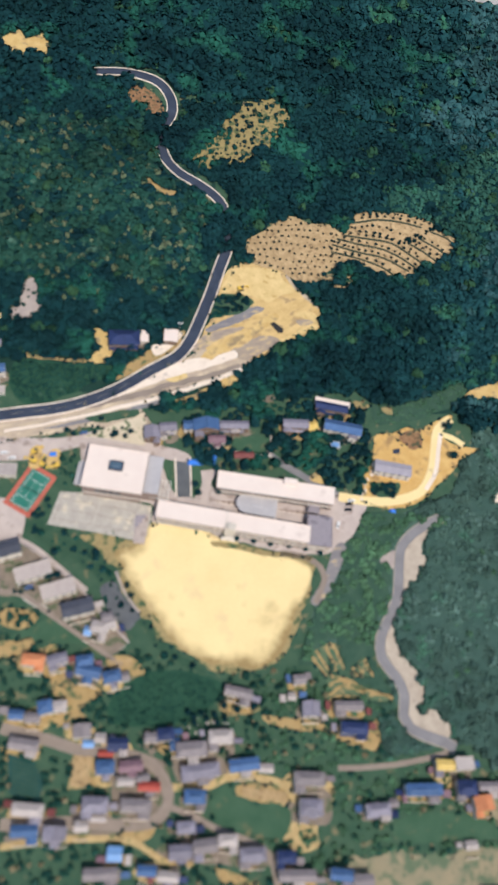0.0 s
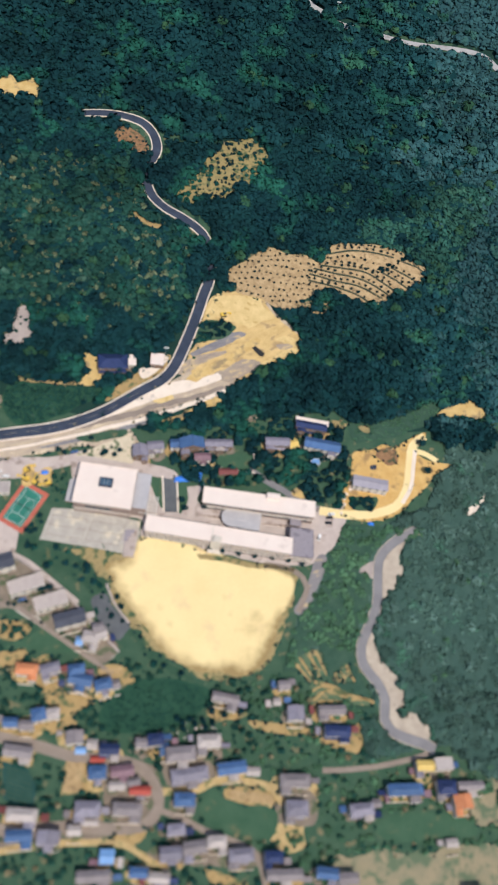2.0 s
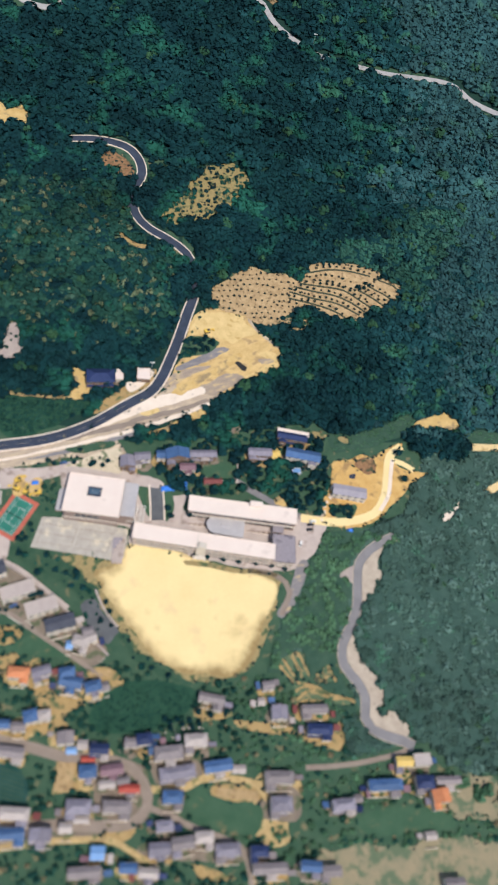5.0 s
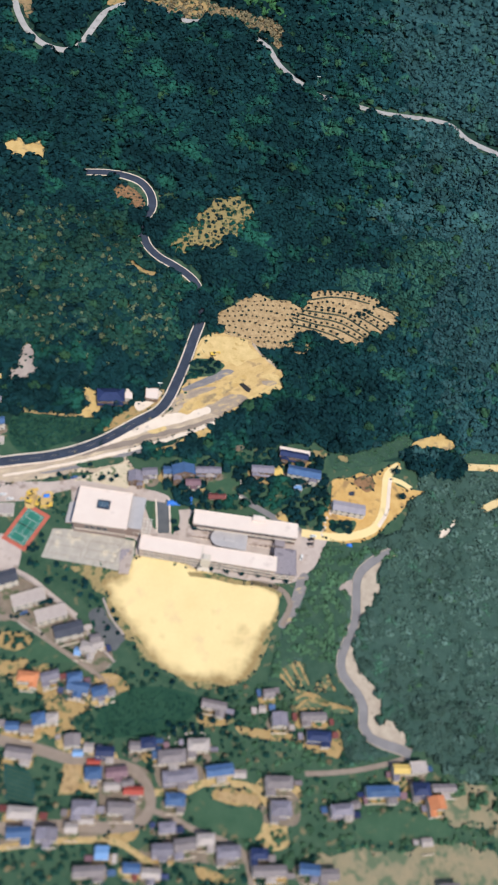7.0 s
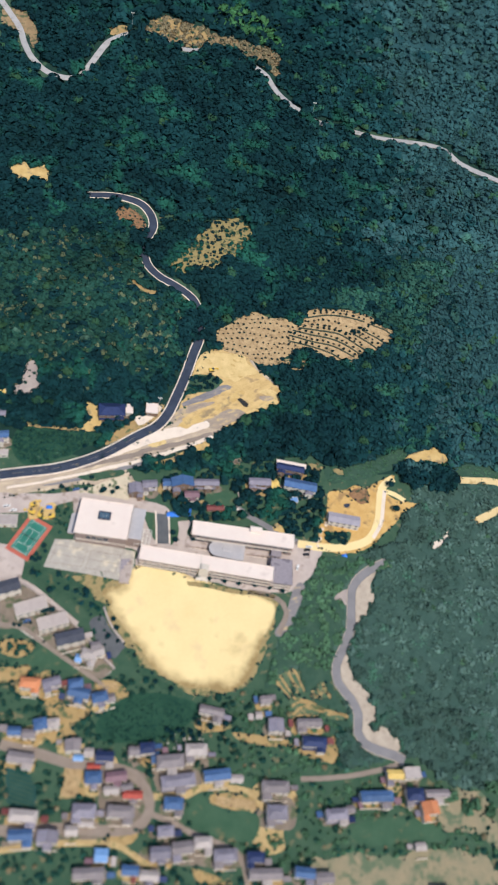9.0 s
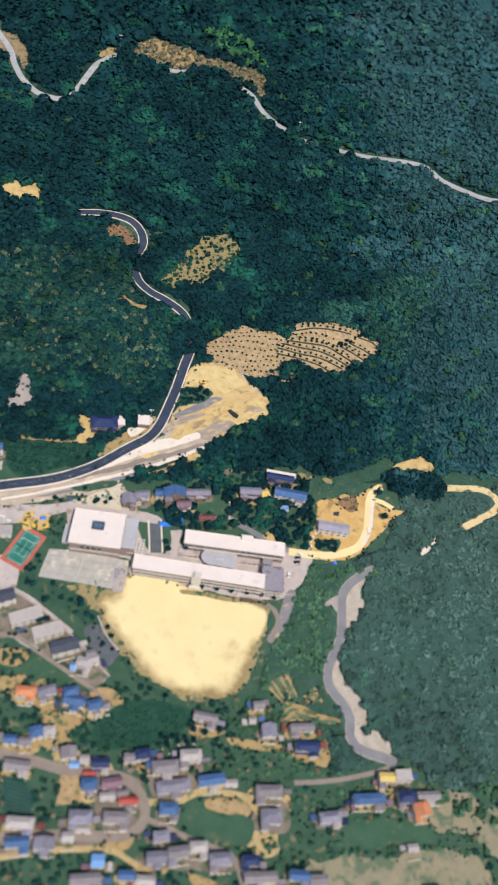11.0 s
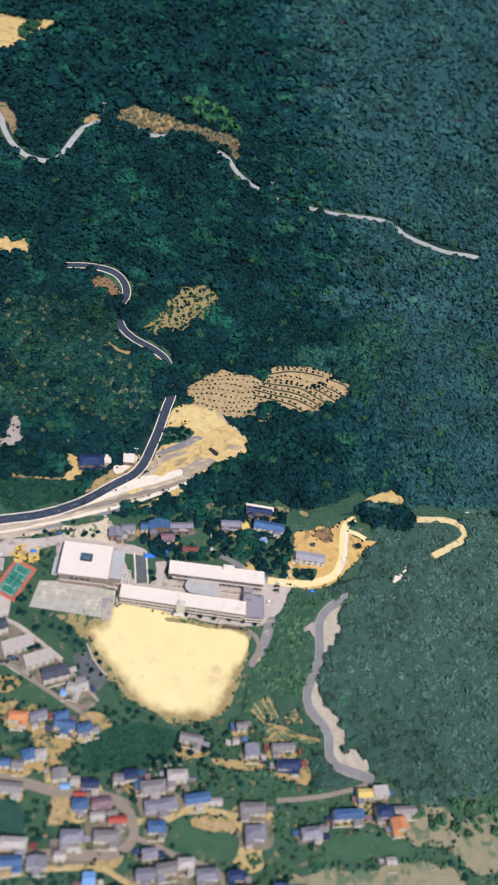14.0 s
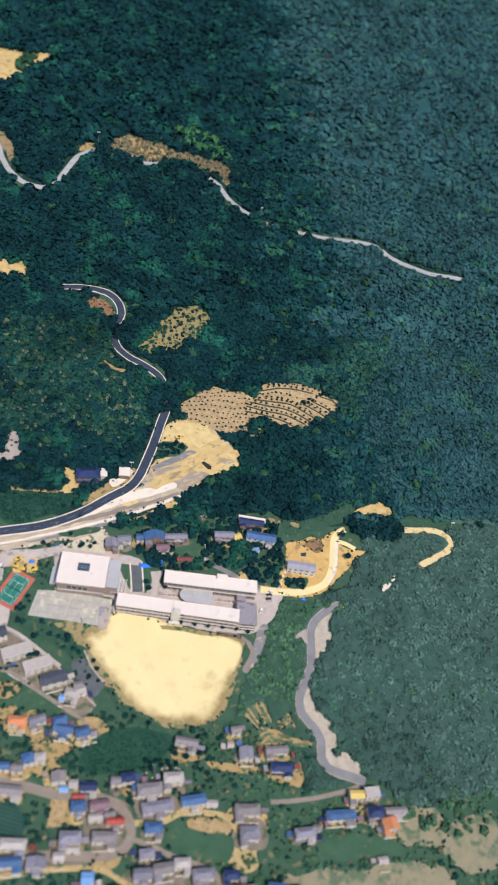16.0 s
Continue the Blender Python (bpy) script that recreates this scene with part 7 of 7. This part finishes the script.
scatter("clearing_bushes", fill([-144.9, 90.9, -142.3, 98.3, -136.1, 97.7, -132.2, 86.7, -134.9, 78.6, -142.2, 79.3], 3.0, 0.25, 0.7, 0.45, 93, True), LOW_CROWNS, LEAF_MID, "green bushes in the grey stone clearing", "bushes")
scatter("bank_bushes", fill(RED_BANK, 2.6, 0.25, 0.6, 0.35, 88, True), LOW_CROWNS, LEAF, "dark bushes on the red earth bank", "bushes")
scatter("blossom_shrubs", fill([-33.8, -158.9, -26.3, -152.1, -10.5, -150.5, -6.9, -156.8, -16.8, -158.5, -25.8, -162.3], 3.2, 0.25, 0.55, 0.6, 90), LOW_CROWNS, BLOSSOM, "pale blossoming shrubs behind village houses", "shrubs")
scatter("field_bushes", fill([103.9, 155.1, 110.4, 159.8, 119.0, 164.7, 126.0, 169.1, 127.1, 165.9, 115.2, 158.2, 108.4, 152.8], 2.6, 0.5, 0.9, 0.9, 91, True), LOW_CROWNS, LEAF, "green bushes on a bank between terraces", "bushes")
scatter("field_bushes", fill([46.3, 121.5, 53.4, 124.6, 69.2, 125.9, 83.4, 126.2, 75.3, 120.5, 62.5, 115.6, 51.5, 112.9], 3.2, 0.4, 0.9, 0.6, 92, True), LOW_CROWNS, LEAF, "dark bushes over the ragged rim of the field", "bushes")
scatter("dark_clump", fill([132.2, 33.7, 143.3, 38.6, 166.5, 39.2, 178.7, 29.1, 170.7, 18.8, 140.3, 18.4], 3.6, 0.9, 1.5, 0.95, 83, True), NEAR_CROWNS, LEAF, "dark rounded clump of trees below an earth bank", "trees")
scatter("field_edge_bushes", fill([118.0, -176.0, 218.0, -168.0, 245.0, -188.0, 215.0, -208.0, 150.0, -194.0], 4.0, 0.5, 1.3, 0.4, 84, True), HILL_CROWNS, SLOPE_LEAF, "green bushes between the wooded slope and fallow fields", "bushes")
scatter("hollow_bushes", fill([75.6, -21.0, 86.2, -19.2, 92.5, -19.8, 89.3, -27.1, 79.5, -28.5, 74.0, -26.0], 3.0, 0.7, 1.3, 0.95, 34, True), LOW_CROWNS, LEAF, "dark bushes filling a hollow beside the hall", "bushes")


# tufts and low bushes along the rims of bare ground
def rim_tufts():
    rng, green, straw = random.Random(8), [], []
    for share, pts in RIMS:
        for a, b in zip(pts, pts[1:] + pts[:1]):
            for k in range(2):
                if rng.random() < share:
                    p = a.lerp(b, rng.random())
                    q = (p.x + rng.uniform(-1.6, 1.6), p.y + rng.uniform(-1.6, 1.6), rng.uniform(0.2, 0.55), rng.uniform(0, 6.28))
                    (green if rng.random() < 0.8 else straw).append(q)
    scatter("rim_tufts", green, LOW_CROWNS, LEAF, "dark green tufts along the edges of bare ground", "tufts")
    scatter("rim_tufts", straw, LOW_CROWNS, LEAF_DRY, "straw coloured tufts along bare ground", "tufts")


rim_tufts()


# inside EAST the understorey takes the colour that imitates haze
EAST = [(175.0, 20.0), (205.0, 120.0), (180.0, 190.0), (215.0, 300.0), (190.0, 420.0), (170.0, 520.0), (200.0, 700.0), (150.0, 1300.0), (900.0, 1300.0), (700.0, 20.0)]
for poly, cell, low, high, words in ((WOOD_LOW, 2.6, 0.6, 2.7, "of the hillside woods"), (WOOD_MID, 3.4, 0.9, 3.7, "round the mountain road"), (WOOD_HIGH, 5.0, 1.5, 5.1, "above the ridge road")):
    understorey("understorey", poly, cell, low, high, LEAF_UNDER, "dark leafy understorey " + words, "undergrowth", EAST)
    understorey("understorey", poly, cell, low, high, HAZED_UNDER, "haze paled leafy understorey " + words, "undergrowth", None, EAST)
understorey("scrub_sheet", SCRUB, 1.8, 0.6, 2.3, HAZED_SCRUB_SHEET, "low scrub closing over the slope, paled to imitate haze", "scrub", SLOPE_POLY)
understorey("bank_growth", BANK_WOOD, 1.5, 0.1, 0.9, DARK_GRASS, "smooth dark grass bank below the court", "grass")
understorey("slope_sheet", SLOPE_WEST, 1.8, 0.2, 1.6, SLOPE_SHEET, "low green growth closing over the near slope", "scrub")


# roadside trees that close over the road
def overhang(poly, seed, way):
    line, out = curve_points(way, 2.0), []
    for x, y, size, turn in fill(poly, 3.4, 1.2, 1.7, 1.0, seed, True):
        if min((Vector((x, y)) - p).length for p in line) > 3.4:
            out.append((x, y, size, turn))
    return out


scatter("roadside_trees", overhang([-31.7, 167.1, -12.2, 171.8, -10.9, 135.0, -29.7, 132.2], 51, MAIN), NEAR_CROWNS, LEAF, "dark trees leaning over the mountain road", "trees")
scatter("roadside_trees", overhang([-77.4, 237.6, -60.6, 238.5, -60.0, 214.0, -76.4, 213.3], 52, MAIN), NEAR_CROWNS, LEAF, "dark trees hiding a bend of the mountain road", "trees")


for k, flat in enumerate(([76.0, 427.5, 89.9, 419.7, 87.6, 404.1, 73.6, 409.1], [104.2, 413.7, 126.2, 416.8, 123.7, 405.8, 101.9, 401.6], [-150.7, 440.6, -138.7, 446.7, -135.7, 429.1, -149.7, 419.7], [-102.2, 514.0, -84.7, 517.9, -59.4, 509.1, -46.0, 506.1, -47.8, 492.4, -80.9, 500.1, -99.8, 498.9], [-27.6, 510.3, 7.0, 498.4, 26.4, 490.4, 26.1, 474.8, 1.3, 482.7, -28.8, 497.3])):
    scatter("roadside_trees", overhang(flat, 60 + k, RIDGE), NEAR_CROWNS, LEAF, "dark trees hiding a stretch of the ridge road", "trees")
scatter("bank_trees", fill([-109.9, -15.7, -99.6, -12.2, -96.8, -34.5, -107.3, -35.0], 3.4, 0.5, 1.1, 0.7, 74, True), LOW_CROWNS, LEAF_MID, "green shrubs on the bank beside the sports hall", "shrubs")
scatter("yard_shrubs", fill([-79.6, -91.1, -72.9, -87.7, -65.9, -96.5, -58.5, -103.9, -63.1, -110.8, -75.1, -100.5], 4.0, 0.35, 0.75, 0.7, 71, True), LOW_CROWNS, LEAF, "dark shrubs planted over a grey yard", "shrubs")
scatter("hedges", fill([-126.1, -93.8, -106.2, -87.4, -104.7, -89.8, -124.5, -96.7], 2.6, 0.4, 0.8, 0.7, 72, True) + fill([-108.0, -101.9, -91.4, -96.4, -90.0, -98.7, -105.9, -104.7], 2.6, 0.4, 0.8, 0.6, 73, True), LOW_CROWNS, LEAF, "clipped hedges in front of apartment blocks", "hedge")


# single trees
def tree(seed, size):
    e = base("tree", 0, 0, 0, 0, "rounded dark green tree with short trunk", "tree", "single trees")
    bm = bmesh.new()
    bmesh.ops.create_cone(bm, cap_ends=True, segments=8, radius1=0.32 * size, radius2=0.16 * size, depth=2.4 * size, matrix=Matrix.Translation((0, 0, 0.9 * size)))
    for k in range(4):
        a = k * 1.6 + seed
        m = pose(0.5 * math.cos(a) * size, 0.5 * math.sin(a) * size, 2.3 * size, 0, 35, math.degrees(a))
        bmesh.ops.create_cone(bm, cap_ends=True, segments=5, radius1=0.12 * size, radius2=0.05 * size, depth=1.8 * size, matrix=m)
    part("trunk", bm, BARK, e)
    v, f, _ = crown_mesh(220, 0.42, 2.3, 4.0, 200 + seed)
    me = bpy.data.meshes.new("crown")
    me.from_pydata([tuple(p * size + np.array((0, 0, 1.3 * size))) for p in v], [], [tuple(int(i) for i in q if i >= 0) for q in f])
    me.attributes.new("tone", "FLOAT", "POINT").data.foreach_set("value", np.full(len(v), 0.9 + 0.1 * seed, dtype=np.float32))
    me.materials.append(LEAF)
    c = new("crown", me)
    c.parent = e
    return e


MASTERS = [tree(1, 0.8), tree(2, 1.0), tree(3, 1.25)]


def plant(k, x, y, turn=0):
    if PLANTED[k]:
        return copy_thing(MASTERS[k], pose(x, y, ground(x, y) - 0.1, 0, 0, turn))
    PLANTED[k] = True
    MASTERS[k].matrix_basis = pose(x, y, ground(x, y) - 0.1, 0, 0, turn)
    return MASTERS[k]


PLANTED = [False, False, False]
for k, flat in ((1, [-17.5, -32.8, -31.1, -29.6, -29.2, -34.6, -79.0, -1.8, -3.3, -17.3]),
                (0, [-6.1, -59.7, 3.7, -60.8, 13.5, -61.9, 24.0, -62.3, 33.8, -63.4, 42.4, -65.2, -13.3, -57.9, -65.2, -89.1, -62.7, -94.4, -67.4, -99.7]),
                (0, [-107.3, -1.6, -103.2, -3.7, -80.5, -3.0, -73.3, -2.8, -70.3, 0.3, -47.9, 3.1, -88.0, 7.1, -91.0, -2.1]),
                (2, [-95.4, 52.0, -81.5, 50.2, -74.0, 54.2, -67.9, 51.5, 136.2, 22.6, 126.9, -0.7, 124.7, 18.6, 142.1, 25.8]),
                (1, [-105.8, -73.1, -106.1, -85.5, -108.2, -86.2, -102.7, -85.4, -83.7, -72.3, -76.2, -106.1, -10.2, -148.6, -3.3, -150.3, 5.5, -148.5]),
                (2, [-22.7, 140.6, -20.3, 145.5, -17.1, 148.4, -18.7, 152.7, -22.0, 156.6, -16.2, 155.5, -22.5, 161.0, -18.3, 161.9, -68.2, 227.3, -70.9, 231.5, -69.5, 236.8, -65.5, 241.3, -66.9, 235.0]),
                (0, [-28.7, -152.4, -25.6, -154.4, -21.9, -152.7, -18.8, -155.0, -25.5, -157.3, -14.8, -153.2, -13.2, -156.7, -9.5, -154.9])):
    for i in range(0, len(flat), 2):
        plant(k, flat[i], flat[i + 1], 40 * i)


# the planted rows of the terraced field
def field_shrub():
    v, f, _ = crown_mesh(18, 0.55, 1.15, 1.7, 300)
    me = bpy.data.meshes.new("field_shrub")
    me.from_pydata([tuple(p) for p in v], [], [tuple(int(i) for i in q if i >= 0) for q in f])
    me.attributes.new("tone", "FLOAT", "POINT").data.foreach_set("value", np.full(len(v), 0.8, dtype=np.float32))
    me.materials.append(LEAF)
    return me


def rows_of_shrubs():
    """Dotted rows over the western half, curved terraces with grassy banks over the eastern half."""
    me, rng, spots = field_shrub(), random.Random(5), []
    poly = [(FIELD[i], FIELD[i + 1]) for i in range(0, len(FIELD), 2)]
    west = (Vector((-8.4, 170.3)), Vector((65.9, 169.0)), Vector((-7.7, 115.2)), Vector((65.0, 119.9)))
    for k in range(9):
        p, q = west[0].lerp(west[2], k / 8.5), west[1].lerp(west[3], k / 8.5)
        for i in range(18):
            r = p.lerp(q, (i + 0.5 * (k % 2) + rng.uniform(-0.18, 0.18)) / 17.0)
            spots.append((r.x, r.y + 1.6 * math.sin(i * 0.6 + k) + rng.uniform(-0.7, 0.7)))
    west_count = len(spots)
    for bank, flat in (
        (0, [111.5, 155.7, 122.8, 149.4, 131.3, 142.8]),
        (0, [73.0, 159.0, 92.3, 157.1, 104.3, 152.3, 112.5, 145.0]),
        (0, [76.4, 171.9, 89.4, 174.2, 102.7, 174.5, 114.5, 174.0, 124.2, 171.3]),
        (1, [69.5, 165.8, 86.0, 169.5, 102.5, 169.7, 117.8, 167.6]),
        (0, [65.3, 160.6, 82.7, 163.9, 95.7, 162.2, 106.1, 157.1]),
        (1, [62.1, 155.8, 77.8, 154.5, 95.4, 152.5, 108.0, 144.6, 116.8, 138.0]),
        (1, [57.1, 153.0, 72.9, 149.8, 88.9, 147.4, 101.5, 141.8, 111.0, 134.7]),
        (1, [53.8, 148.2, 72.8, 143.7, 90.3, 140.5, 106.8, 131.4]),
        (1, [53.0, 142.7, 72.7, 138.8, 88.4, 133.4, 98.3, 126.0]),
        (1, [108.1, 153.4, 117.8, 147.6, 127.3, 140.1]),
        (1, [114.9, 158.5, 127.9, 151.4, 135.5, 144.8]),
        (1, [124.0, 165.1, 135.4, 161.2, 140.9, 156.3]),
        (0, [53.7, 138.5, 69.5, 136.0, 75.8, 135.1])):
        line = curve_points(flat, 4.3)
        spots += [(p.x + rng.uniform(-0.6, 0.6), p.y + (2.2 if bank else 0.3) + rng.uniform(-0.4, 0.4)) for p in line]
        if bank:
            # the strip's dark colour paints the shade line of the terrace
            tagged(part("terrace_bank", ribbon(flat, 0.75, 0.55, 0.5, 0.6), SHADED_BANK), "low grassy bank between planted terraces, coloured dark for its shade", "bank", "terrace banks")
    for k, (x, y) in enumerate(spots):
        if inside(x, y, poly):
            ob = tagged(new("field_shrub", me), "small dark shrub planted in a field row", "shrub", "field shrubs")
            ob.matrix_basis = pose(x, y, ground(x, y) + 0.2, 0, 0, rng.uniform(0, 360)) @ Matrix.Scale(rng.uniform(0.62, 1.05) if k < west_count else rng.uniform(0.85, 1.25), 4)


rows_of_shrubs()

# bushes on the dry clearings
scatter("clearing_bushes", fill(DRY_CLEARING, 3.5, 0.35, 1.15, 0.8, 21, True), LOW_CROWNS, LEAF, "dark bushes dotted over the dry clearing", "bushes")
scatter("dry_brush", fill(RIDGE_BRUSH, 3.4, 0.4, 1.7, 0.6, 23, True), LOW_CROWNS, LEAF_DRY, "dry brown brush along the ridge clearing", "brush")
scatter("clearing_bushes", fill(RIDGE_BRUSH, 4.2, 0.4, 1.3, 0.36, 24, True), LOW_CROWNS, LEAF_MID, "green bushes over the ridge clearing", "bushes")
scatter("dry_brush", fill(DRY_CLEARING, 4.0, 0.3, 0.8, 0.4, 25, True), LOW_CROWNS, LEAF_STRAW, "dry brush over the clearing", "brush")
scatter("dry_brush", fill([-162.2, 112.9, -178.4, 234.2, -117.1, 226.0, -34.8, 137.6, -49.4, 106.9, -106.2, 65.9], 5.5, 0.6, 1.1, 0.3, 22), LOW_CROWNS, LEAF_STRAW, "straw green brush among the woods", "brush", 1.9)
